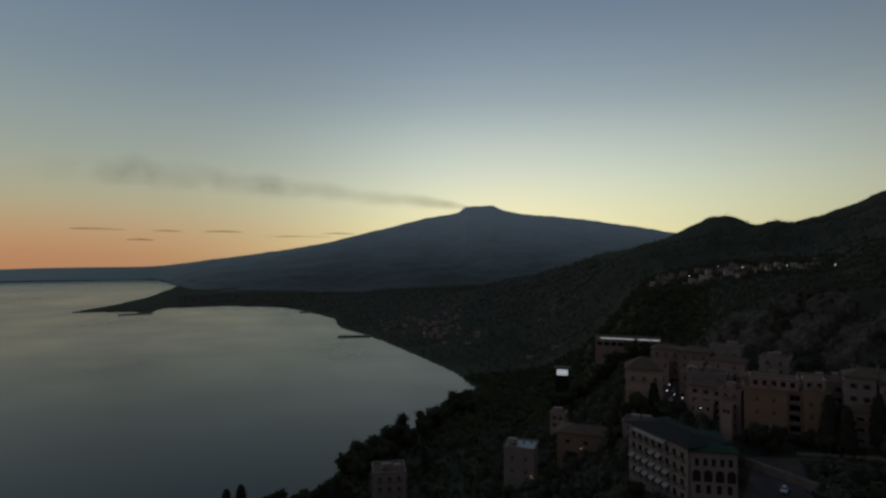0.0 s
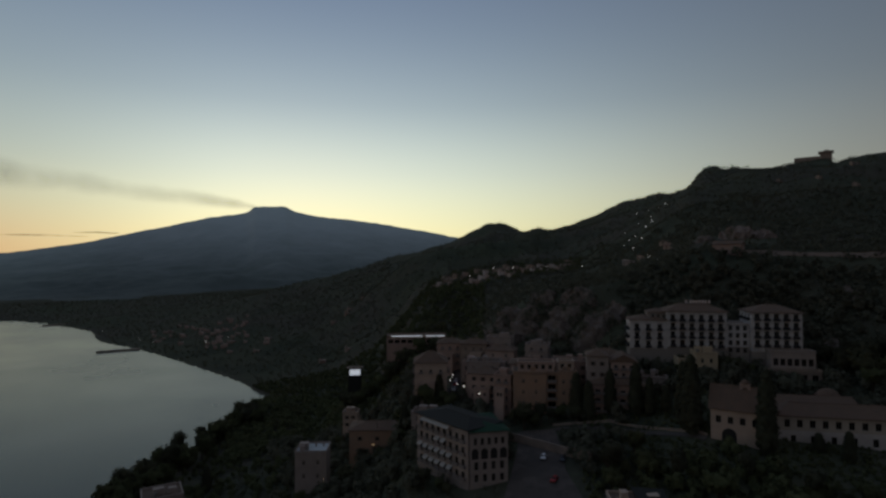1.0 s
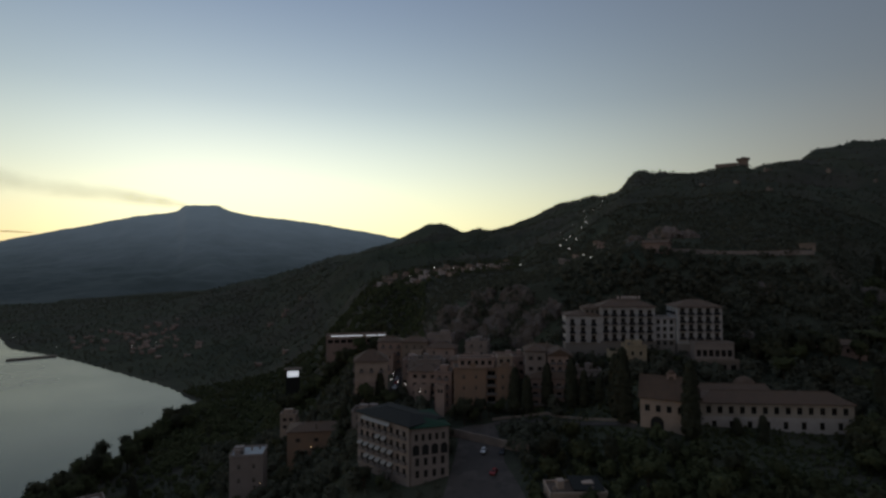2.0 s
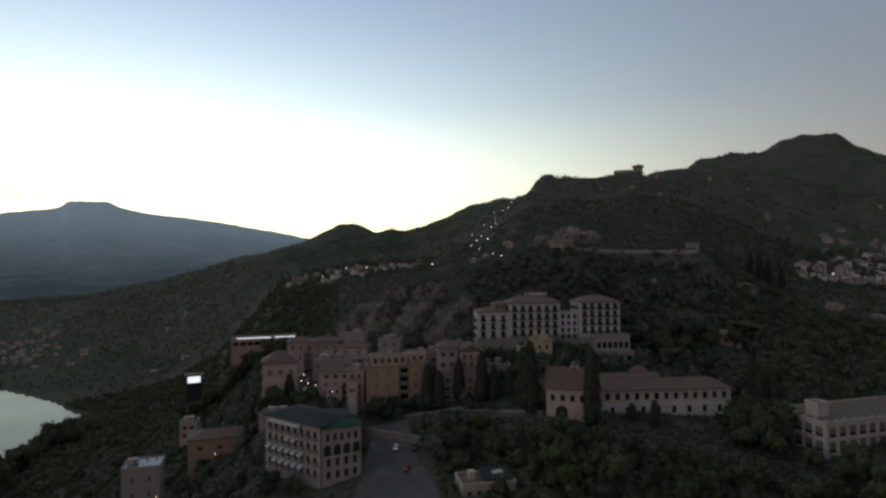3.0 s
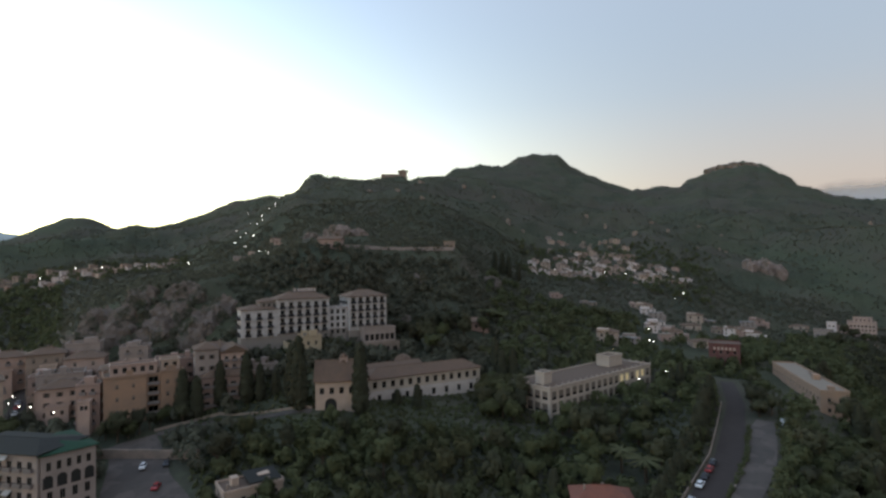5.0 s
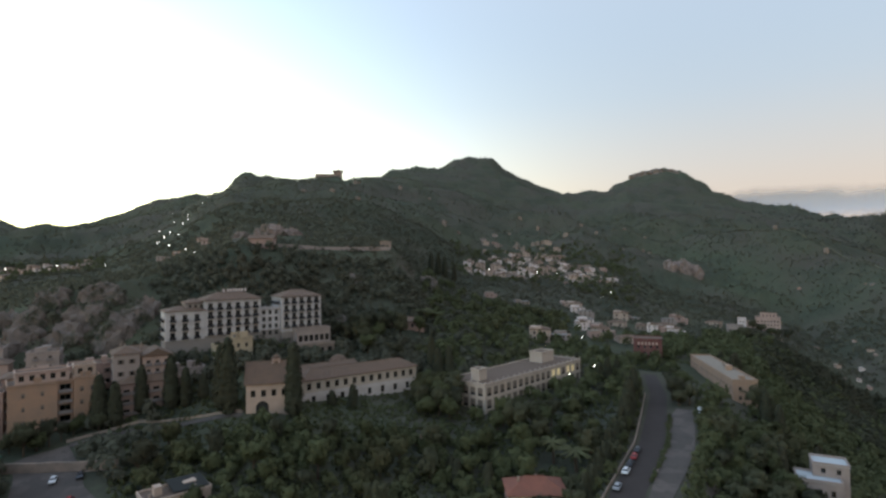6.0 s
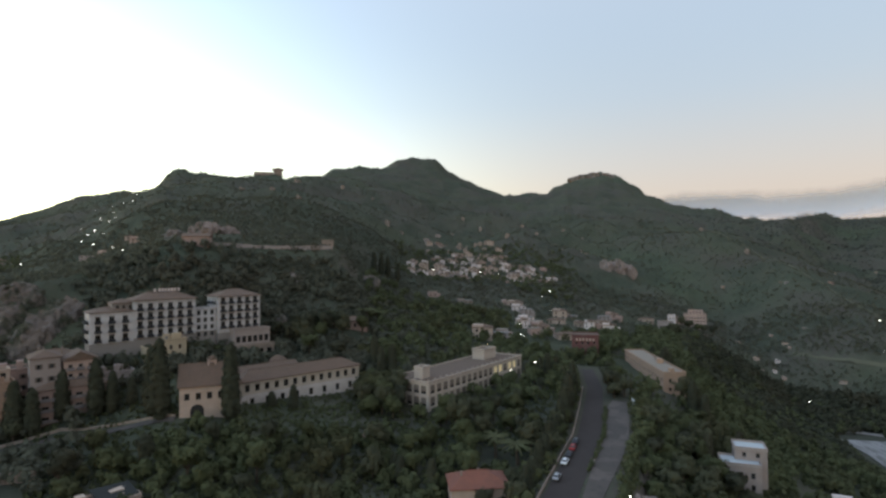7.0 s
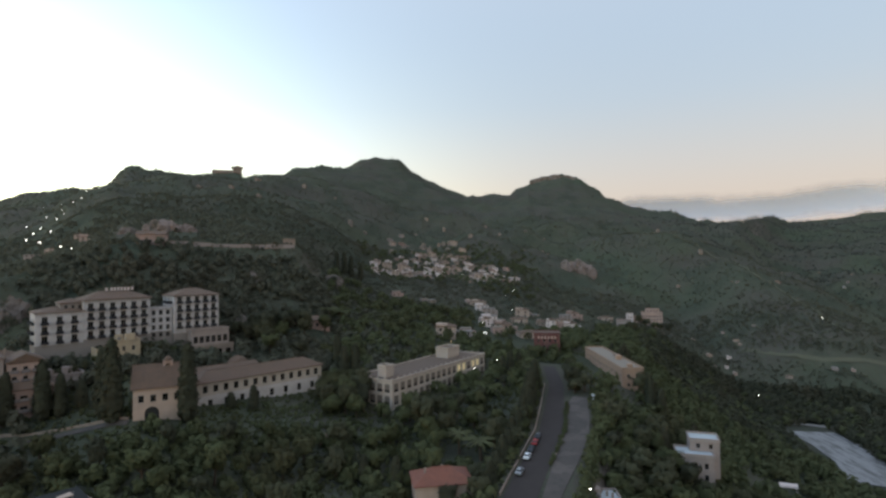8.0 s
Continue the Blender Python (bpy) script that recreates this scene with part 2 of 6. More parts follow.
M = {
    "ground": ground_mat(),
    "sea": sea_mat(),
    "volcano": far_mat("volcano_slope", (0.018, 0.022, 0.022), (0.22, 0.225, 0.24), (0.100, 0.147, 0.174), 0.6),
    "white": plaster("white_plaster", (0.515, 0.474, 0.450), amount=0.3),
    "cream": plaster("cream_plaster", (0.345, 0.288, 0.236)),
    "pink": plaster("pink_plaster", (0.330, 0.258, 0.222)),
    "ochre": plaster("ochre_plaster", (0.25, 0.172, 0.118)),
    "grey": plaster("grey_plaster", (0.238, 0.213, 0.196)),
    "rose": plaster("rose_plaster", (0.275, 0.205, 0.175)),
    "lemon": plaster("pale_yellow_plaster", (0.317, 0.278, 0.190)),
    "red": plaster("red_plaster", (0.085, 0.028, 0.026)),
    "orange": plaster("orange_plaster", (0.26, 0.185, 0.13)),
    "stone": plaster("rubble_stone", (0.218, 0.181, 0.147), (0.10, 0.09, 0.08), 0.8),
    "hotel_white": two_tone("hotel_plaster", (0.21, 0.175, 0.155), (0.46, 0.43, 0.42), 4.1),
    "stucco": plaster("pale_stucco", (0.33, 0.305, 0.262), amount=0.35),
    "convent": two_tone("convent_plaster", (0.47, 0.41, 0.38), (0.40, 0.33, 0.265), 5.3),
    "balcony": plain("balcony_rail", (0.20, 0.17, 0.16), 0.7),
    "cloud": cloud_mat("cloud_bank", (0.40, 0.44, 0.52), 0.85, 0.0016, 2.0),
    "smoke": cloud_mat("volcano_smoke", (0.34, 0.30, 0.27), 0.34, 0.0026, 2.1),
    "wisp": cloud_mat("thin_cloud", (0.20, 0.15, 0.14), 0.6, 0.003),
    "rock": rock_mat(),
    "rock_pink": rock_mat("pink_limestone", (0.30, 0.225, 0.19), (0.17, 0.13, 0.112), 0.54),
    "concrete": plain("concrete", (0.22, 0.20, 0.185), 0.9, 0, 0.5, 0.6),
    "tiles": roof_tiles("old_clay_tiles", (0.17, 0.10, 0.066), (0.12, 0.08, 0.055)),
    "tiles_red": roof_tiles("red_clay_tiles", (0.25, 0.088, 0.056), (0.17, 0.068, 0.047)),
    "deck": plain("roof_felt", (0.14, 0.098, 0.075), 0.9, 0, 0.6, 0.5),
    "copper": plain("green_roof_sheet", (0.018, 0.05, 0.03), 0.95),
    "slate": plain("dark_roof_sheet", (0.03, 0.03, 0.028), 0.95, 0, 0.5, 0.6),
    "tan_roof": plain("tan_roof_screed", (0.25, 0.205, 0.165), 0.9, 0, 0.5, 0.4),
    "pale_deck": plain("pale_roof_coating", (0.40, 0.42, 0.43), 0.85, 0, 0.3, 0.5),
    "frame": plain("window_frame", (0.17, 0.15, 0.135), 0.6),
    "shutter": plain("brown_shutter", (0.12, 0.088, 0.07), 0.7),
    "iron": plain("dark_iron", (0.04, 0.04, 0.045), 0.5, 0.6),
    "glass": glass_pane("window_glass", (0.22, 0.24, 0.26)),
    "dark": plain("painted_dark_inside", (0.03, 0.028, 0.026), 0.9),
    "asphalt": plain("asphalt", (0.050, 0.040, 0.037), 0.95, 0, 0.6, 0.3),
    "paving": worn_mat(),
    "gravel": gravel_mat(),
    "bark": plain("bark", (0.09, 0.065, 0.045), 0.95, 0, 0.6, 4.0),
    "leaf": leaves("broad_leaves", (0.090, 0.098, 0.050), (0.118, 0.124, 0.062)),
    "cypress": leaves("cypress_leaves", (0.066, 0.067, 0.045), (0.084, 0.084, 0.053)),
    "olive": leaves("olive_leaves", (0.084, 0.085, 0.052), (0.116, 0.114, 0.068)),
    "scrub": leaves("scrub_leaves", (0.110, 0.110, 0.080), (0.135, 0.132, 0.094)),
    "canvas": plain("awning_canvas", (0.40, 0.375, 0.35), 0.9, 0, 0.3, 1.0),
    "blind": plain("added_blind", (0.15, 0.118, 0.096), 0.85),
    "field": plain("dry_field", (0.10, 0.095, 0.062), 0.95, 0, 0.5, 0.1),
    "pine": leaves("dark_wood_leaves", (0.086, 0.090, 0.078), (0.104, 0.107, 0.090)),
    "palm": leaves("palm_leaves", (0.11, 0.115, 0.062), (0.15, 0.15, 0.085)),
    "lamp": glow("lamp_light", (1.0, 0.95, 0.86), 8.0),
    "lamp_warm": glow("warm_lamp_light", (1.0, 0.66, 0.32), 8.0),
    "lit_room": glow("lit_room", (1.0, 0.78, 0.42), 0.05),
    "lit_white": glow("lit_white", (0.85, 0.90, 1.0), 1.3),
    "car_white": plain("white_car_paint", (0.65, 0.65, 0.66), 0.25, 0, 0.1),
    "car_red": plain("red_car_paint", (0.28, 0.03, 0.03), 0.25, 0, 0.1),
    "car_dark": plain("dark_car_paint", (0.035, 0.037, 0.045), 0.25, 0, 0.1),
    "car_grey": plain("silver_car_paint", (0.32, 0.33, 0.35), 0.3, 0.5, 0.1),
    "rubber": plain("rubber", (0.02, 0.02, 0.02), 0.85),
}


# ---- building blocks ----
def link(name, verts, faces, mats, parent=None, label="", smooth=False, face_mats=None):
    me = bpy.data.meshes.new(name)
    me.from_pydata(verts, [], faces)
    for m in mats if isinstance(mats, (list, tuple)) else [mats]:
        me.materials.append(m)
    if face_mats is not None:
        me.polygons.foreach_set("material_index", face_mats)
    if smooth:
        me.polygons.foreach_set("use_smooth", [True] * len(me.polygons))
    me.update()
    ob = new(name, me)
    if parent:
        ob.parent = parent
    if label:
        tagged(ob, label)
    return ob


def share(name, ob, parent, m):
    """Another object on the mesh of ob."""
    o = new(name, ob.data if isinstance(ob, bpy.types.Object) else ob)
    o.parent, o.matrix_basis = parent, m
    return o


class Solid:
    """Collects boxes and prisms into one mesh."""

    def __init__(self):
        self.v, self.f = [], []

    def quad(self, *pts):
        k = len(self.v)
        self.v += [tuple(p) for p in pts]
        self.f.append(tuple(range(k, k + len(pts))))

    def box(self, x0, x1, y0, y1, z0, z1, taper=0.0):
        k, t = len(self.v), taper
        self.v += [(x0, y0, z0), (x1, y0, z0), (x1, y1, z0), (x0, y1, z0),
                   (x0 + t, y0 + t, z1), (x1 - t, y0 + t, z1), (x1 - t, y1 - t, z1), (x0 + t, y1 - t, z1)]
        self.f += [tuple(k + i for i in q) for q in
                   ((0, 3, 2, 1), (4, 5, 6, 7), (0, 1, 5, 4), (1, 2, 6, 5), (2, 3, 7, 6), (3, 0, 4, 7))]
        return self

    def ring(self, pts, z0, z1):
        """A prism over a plan outline, counter-clockwise."""
        k, n = len(self.v), len(pts)
        self.v += [(x, y, z0) for x, y in pts] + [(x, y, z1) for x, y in pts]
        self.f += [tuple(k + n - 1 - i for i in range(n)), tuple(k + n + i for i in range(n))]
        self.f += [(k + i, k + (i + 1) % n, k + n + (i + 1) % n, k + n + i) for i in range(n)]
        return self

    def tube(self, rings, sides=8):
        """rings: centre and radius; a closed tapering tube."""
        k = len(self.v)
        for (cx, cy, cz), r in rings:
            self.v += [(cx + r * math.cos(2 * math.pi * i / sides), cy + r * math.sin(2 * math.pi * i / sides), cz) for i in range(sides)]
        for j in range(len(rings) - 1):
            for i in range(sides):
                a, b = k + j * sides + i, k + j * sides + (i + 1) % sides
                self.f.append((a, b, b + sides, a + sides))
        self.f.append(tuple(k + sides - 1 - i for i in range(sides)))
        self.f.append(tuple(k + (len(rings) - 1) * sides + i for i in range(sides)))
        return self

    def link(self, name, mat, parent=None, label="", smooth=False):
        return link(name, self.v, self.f, mat, parent, label, smooth)


def lattice(ix, iy, seed):
    h = (ix * 374761393 + iy * 668265263 + seed * 1442695041) & 0x7FFFFFFF
    h = ((h ^ (h >> 13)) * 1274126177) & 0x7FFFFFFF
    return ((h ^ (h >> 16)) & 0xFFFF) / 65535.0


def value_noise(x, y, seed=0):
    ix, iy = np.floor(x).astype(np.int64), np.floor(y).astype(np.int64)
    fx, fy = x - ix, y - iy
    fx, fy = fx * fx * (3 - 2 * fx), fy * fy * (3 - 2 * fy)
    a, b = lattice(ix, iy, seed), lattice(ix + 1, iy, seed)
    c, d = lattice(ix, iy + 1, seed), lattice(ix + 1, iy + 1, seed)
    return (a * (1 - fx) + b * fx) * (1 - fy) + (c * (1 - fx) + d * fx) * fy - 0.5


def fbm(x, y, size, octaves=5, seed=0, ridged=False):
    total, amp = np.zeros_like(np.asarray(x, float)), 1.0
    for k in range(octaves):
        v = value_noise(np.asarray(x) / size, np.asarray(y) / size, seed + k * 7)
        total = total + amp * ((0.25 - np.abs(v)) * 2 if ridged else v)
        size, amp = size * 0.5, amp * 0.5
    return total


# ---- the land ----
SEA = -150.0
# lines along the slope as bearing, distance, height, fitted to the camera's view, from the near garden up to the
# skyline
NEAR = [(-60, 120, -110), (-45, 120, -104), (-22, 120, -84), (0, 130, -94), (20, 130, -82), (40, 130, -76), (60, 130, -78), (75, 130, -80),
        (86, 130, -77), (100, 130, -88), (125, 130, -105)]
GARDEN = [(-60, 180, -130), (-45, 180, -125), (-22, 190, -83), (-15, 215, -92), (-10.8, 260, -103), (-8, 300, -109), (-5, 350, -115), (-1.4, 420, -129), (0.4, 450, -126), (3.5, 470, -121), (9, 262, -98),
          (14, 250, -90), (19, 210, -74), (27, 205, -71), (34, 205, -68), (41, 215, -62), (48, 199, -59), (56, 208, -61), (64, 228, -62), (70, 225, -65),
          (76, 215, -66), (82, 240, -66), (86, 230, -64), (92, 225, -63), (97, 240, -71), (102, 230, -85), (108, 300, -112), (114, 320, -125), (125, 330, -135)]
TERRACE = [(-60, 230, -152), (-45, 232, -152), (-22, 240, -150), (-15, 270, -150), (-8, 365, -151), (-2, 505, -151), (3.5, 620, -150), (9, 390, -115), (14, 385, -94),
           (19, 330, -64), (24, 290, -56), (30, 280, -53), (36, 278, -51), (39.5, 268, -46), (47, 262, -44), (55, 278, -46), (62, 290, -45), (70, 300, -52),
           (78, 300, -62), (86, 300, -64), (92, 300, -66), (97, 285, -69), (102, 320, -95), (108, 420, -128), (114, 430, -135), (125, 430, -148)]
SPUR = [(-60, 300, -170), (-22, 300, -170), (-8, 450, -170), (-2, 600, -165), (3.5, 700, -150), (9, 560, -138), (14, 480, -122), (19, 440, -72), (24, 420, -64),
        (27, 345, -40), (30, 318, -27), (36, 308, -17), (40, 335, -12), (45, 345, -2), (47.8, 345, 3), (56, 362, 4), (62.5, 368, 3), (65.4, 385, -14), (70, 420, -32),
        (78, 430, -46), (86, 440, -58), (92, 440, -64), (97, 450, -72), (102, 480, -110), (108, 560, -140), (114, 560, -142), (125, 520, -160)]
VALLEY = [(-60, 800, -175), (-8, 900, -160), (-2, 860, -149), (3.5, 800, -147), (9, 800, -141), (14, 760, -95), (19, 720, -34), (21, 700, -25), (24, 690, -18), (27, 690, -15), (30, 690, -10), (33, 680, -8),
          (36, 660, -6), (40, 620, 9), (48, 560, 38), (56, 570, 42), (63, 600, 22), (70, 650, -12), (73, 690, -14), (78, 690, -17), (84, 690, -27), (90, 720, -42), (94, 690, -62), (98, 660, -80),
          (103, 750, -92), (108, 900, -105), (114, 950, -110), (125, 900, -140)]
# skyline: distances chosen freely, elevations shaped to fit the camera's view
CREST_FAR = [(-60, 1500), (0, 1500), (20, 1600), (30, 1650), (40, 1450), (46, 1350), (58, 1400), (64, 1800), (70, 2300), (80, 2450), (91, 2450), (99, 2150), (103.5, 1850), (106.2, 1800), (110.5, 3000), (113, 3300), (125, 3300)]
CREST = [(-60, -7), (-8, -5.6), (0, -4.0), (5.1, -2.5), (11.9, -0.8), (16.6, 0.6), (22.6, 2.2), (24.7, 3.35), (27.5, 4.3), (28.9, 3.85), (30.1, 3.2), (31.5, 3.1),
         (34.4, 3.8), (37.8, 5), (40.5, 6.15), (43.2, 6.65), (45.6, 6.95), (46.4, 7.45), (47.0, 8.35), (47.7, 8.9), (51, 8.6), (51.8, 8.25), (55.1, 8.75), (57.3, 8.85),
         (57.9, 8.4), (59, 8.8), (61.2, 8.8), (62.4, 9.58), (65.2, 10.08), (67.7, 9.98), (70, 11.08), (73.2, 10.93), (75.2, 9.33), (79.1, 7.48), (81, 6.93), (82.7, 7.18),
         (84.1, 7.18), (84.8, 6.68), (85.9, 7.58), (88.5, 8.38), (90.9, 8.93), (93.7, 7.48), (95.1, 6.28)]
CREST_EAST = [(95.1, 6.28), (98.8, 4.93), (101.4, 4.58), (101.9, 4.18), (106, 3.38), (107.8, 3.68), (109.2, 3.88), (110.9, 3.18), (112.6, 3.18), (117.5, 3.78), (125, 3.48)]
# the shore as bearing and distance, out along the bay, round the cape and on behind the hills
SHORE = [(-60, 205), (-45, 232), (-22, 242), (-15, 275), (-8, 370), (-2, 510), (3.5, 630), (1, 724), (-2.6, 842), (-5.6, 969), (-8.5, 1109), (-10.9, 1222),
         (-11.4, 1404), (-14.3, 1648), (-16.5, 1786), (-21.9, 1906), (-27.3, 1890), (-28.6, 1730), (-29.6, 1800), (-34.5, 1864), (-31.4, 2093), (-28.7, 2453),
         (-26.1, 3436), (-28, 4773), (-50, 4880), (-50, 6000), (40, 6000), (125, 6000), (150, 600), (200, 300), (260, 220)]


# the shoulder under the peak, running down to the valley: bearing, distance, height
SHOULDER = [(90.7, 1180, 24), (93.5, 1160, 38), (96, 1130, 46), (100, 1100, 46), (104.6, 980, -4), (108.7, 840, -37), (112, 740, -66), (115, 680, -105)]


def steps(table, col, at):
    """Smooth curve through a table's column, without overshoot."""
    x = np.array([row[0] for row in table], float)
    y = np.array([row[col] for row in table], float)
    at = np.clip(at, x[0], x[-1])
    d = np.diff(y) / np.diff(x)
    m = np.zeros_like(y)
    same = d[:-1] * d[1:] > 0
    m[1:-1] = np.where(same, 2 * d[:-1] * d[1:] / np.where(same, d[:-1] + d[1:], 1), 0)
    m[0], m[-1] = d[0], d[-1]
    k = np.clip(np.searchsorted(x, at, side="right") - 1, 0, len(x) - 2)
    h = x[k + 1] - x[k]
    t = (at - x[k]) / h
    return ((1 + 2 * t) * (1 - t) ** 2 * y[k] + t * (1 - t) ** 2 * h * m[k] + t * t * (3 - 2 * t) * y[k + 1] + t * t * (t - 1) * h * m[k + 1])


def shore_distance(x, y):
    """Metres inland of the shore line; negative at sea."""
    px = np.array([r * math.sin(radians(a)) for a, r in SHORE])
    py = np.array([r * math.cos(radians(a)) for a, r in SHORE])
    best, inside = np.full(x.shape, 1e9), np.zeros(x.shape, bool)
    for i in range(len(px)):
        ax, ay, bx, by = px[i - 1], py[i - 1], px[i], py[i]
        t = np.clip(((x - ax) * (bx - ax) + (y - ay) * (by - ay)) / ((bx - ax) ** 2 + (by - ay) ** 2), 0, 1)
        best = np.minimum(best, np.hypot(x - ax - t * (bx - ax), y - ay - t * (by - ay)))
        cross = (ay > y) != (by > y)
        inside ^= cross & (x < ax + (y - ay) * (bx - ax) / (by - ay if by != ay else 1e-9))
    return np.where(inside, best, -best)


def shoulder_height(x, y):
    """The shoulder's ridge with its two flanks."""
    top = np.full(x.shape, -1e9)
    p = [(r * math.sin(radians(a)), r * math.cos(radians(a)), z) for a, r, z in SHOULDER]
    for (ax, ay, az), (bx, by, bz) in zip(p[:-1], p[1:]):
        t = np.clip(((x - ax) * (bx - ax) + (y - ay) * (by - ay)) / ((bx - ax) ** 2 + (by - ay) ** 2), 0, 1)
        d = np.hypot(x - ax - t * (bx - ax), y - ay - t * (by - ay))
        top = np.maximum(top, az + (bz - az) * t - 0.5 * np.sqrt(d * d + 900) + 15)
    return top


# the avenue between the trees, as x, y, height along its middle
ROAD = [(110, 15, -74), (139, 10.6, -70), (162, 7, -68.4), (186, 3.4, -67), (215, 2.2, -65.4), (243, 1.5, -64), (281, 5.5, -63), (330, 20, -63)]


def land(x, y):
    x, y = np.asarray(x, float), np.asarray(y, float)
    az, r = np.degrees(np.arctan2(x, y)), np.hypot(x, y)
    behind = np.clip((np.abs(((az - 35 + 180) % 360) - 180) - 95) / 60, 0, 1)
    az = np.clip(np.where(az < -120, az + 360, az), -60, 125)
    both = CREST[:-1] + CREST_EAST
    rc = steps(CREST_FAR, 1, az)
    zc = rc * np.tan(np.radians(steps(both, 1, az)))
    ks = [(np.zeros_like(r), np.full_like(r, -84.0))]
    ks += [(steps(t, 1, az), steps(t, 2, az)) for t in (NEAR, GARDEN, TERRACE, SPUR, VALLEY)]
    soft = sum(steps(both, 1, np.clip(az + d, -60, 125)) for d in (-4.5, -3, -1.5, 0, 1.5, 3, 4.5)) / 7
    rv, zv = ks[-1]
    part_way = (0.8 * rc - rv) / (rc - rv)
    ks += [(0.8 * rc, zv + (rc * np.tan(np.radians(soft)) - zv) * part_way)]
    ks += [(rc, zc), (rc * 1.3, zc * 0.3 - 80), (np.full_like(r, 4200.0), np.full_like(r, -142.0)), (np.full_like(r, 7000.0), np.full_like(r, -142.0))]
    z = np.full_like(r, -142.0)
    for (r0, z0), (r1, z1) in zip(ks[:-1], ks[1:]):
        t = (r - r0) / np.maximum(r1 - r0, 1)
        z = np.where((t >= 0) & (t < 1), z0 + (z1 - z0) * t, z)
    wild = np.clip((r - 330) / 300, 0, 1)
    up = np.clip((rc - r) / (0.35 * rc), 0, 1) * np.clip((r - 420) / 400, 0, 1) * np.clip((az - 8) / 10, 0, 1)
    homes = np.clip((np.abs(az - 28.5) - 8) / 3, 0, 1) * np.clip((np.abs(az - 78) - 8) / 3, 0, 1)
    up = up * np.maximum(homes, np.clip((np.abs(r - 670) - 90) / 90, 0, 1))
    z = z + up * (fbm(x, y, 260, 5, 3, True) - 0.35) * 46
    z = z + np.clip(1 - np.abs(r / rc - 0.96) / 0.12, 0, 1) * np.clip((az - 30) / 20, 0, 1) * (fbm(x, y, 70, 4, 17, True) - 0.35) * 13
    high = shoulder_height(x, y) + fbm(x, y, 120, 4, 9) * 8
    z = np.maximum(z, high)
    z = z + wild * np.clip((az - 2) / 15, 0, 1) * fbm(x, y, 55, 4, 11) * 9 + np.clip((r - 60) / 60, 0, 1) * fbm(x, y, 22, 3, 5) * 1.6
    off = y - steps(ROAD, 1, x) + 4
    bed = np.clip((17 - np.abs(off)) / 6, 0, 1) * np.clip((x - 105) / 12, 0, 1) * np.clip((300 - x) / 15, 0, 1)
    z = z * (1 - bed) + bed * (steps(ROAD, 2, x) - 0.25)
    pad = np.clip(1.6 - np.hypot((x - 415) / 75, (y + 185) / 42), 0, 0.6) / 0.6
    z = z * (1 - pad) + pad * (-137 - (x - 415) * 0.06)
    z = z * (1 - behind) + behind * (-84 - np.clip(r - 150, 0, 400) * 0.35)
    s = shore_distance(x, y)
    low = SEA + np.clip(s * 0.05, -16, 6)
    z = np.where(s < 0, np.minimum(low, SEA - 0.5), np.maximum(z, low))
    z = np.where((r > 1000) & (s > 0) & (az < 3), np.minimum(z, SEA + 1 + np.clip(s * 0.06, 0, 14) + np.clip((az + 8) * 8, 0, 200)), z)
    return z


def ground_z(x, y):
    return float(land(np.array([x]), np.array([y]))[0])


def polar(az, r):
    return r * math.sin(radians(az)), r * math.cos(radians(az))


def sheet(name, azs, rs, height, mat, closed=False):
    a, r = np.meshgrid(np.radians(azs), rs, indexing="ij")
    x, y = r * np.sin(a), r * np.cos(a)
    v = np.stack([x, y, height(x, y)], -1).reshape(-1, 3)
    na, nr = a.shape
    i, j = np.meshgrid(np.arange(na if closed else na - 1), np.arange(nr - 1), indexing="ij")
    i2 = (i + 1) % na
    f = np.stack([i * nr + j, i * nr + j + 1, i2 * nr + j + 1, i2 * nr + j], -1).reshape(-1, 4)
    return link(name, v.tolist(), f.tolist(), mat, smooth=True)


azs = np.concatenate([np.arange(-48, 124, 0.22), np.arange(124, 312, 3.0)])
ground = sheet("ground", azs, np.concatenate([np.linspace(0.5, 7, 5), np.geomspace(8, 4990, 270)]), land, M["ground"], True)
tagged(ground, "green and rocky hillside running down to the bay", "ground", kind="structure")
water = sheet("water", np.arange(0, 360, 3), np.concatenate([[20], np.linspace(100, 4985, 30)]), lambda x, y: np.full_like(x, SEA), M["sea"], True)
tagged(water, "calm grey-green sea in a wide bay at dusk", "sea", kind="structure")

# the volcano: skyline as bearing and elevation, and where its foot lies
SLOPE = [(-50, -1.0), (-39.3, -0.75), (-35.6, -0.65), (-29.2, -0.6), (-22.9, 0.1), (-13.2, 1.6), (-8.6, 2.7), (-5, 3.6), (-1.4, 4.5), (1.6, 5.0), (2.5, 5.6), (5.2, 5.72),
         (6.3, 5.25), (9.3, 4.7), (12.8, 4.4), (16.1, 3.9), (19.9, 3.3), (23, 2.7), (32, 1.6), (45, 0)]
FOOT = [(-50, 4780), (-28.2, 4780), (-26.5, 3700), (-25, 2900), (-22, 2350), (-10, 2250), (45, 2250)]
SUMMIT = [(-50, 4900), (-29, 4900), (-22, 4350), (-10, 4250), (45, 4250)]


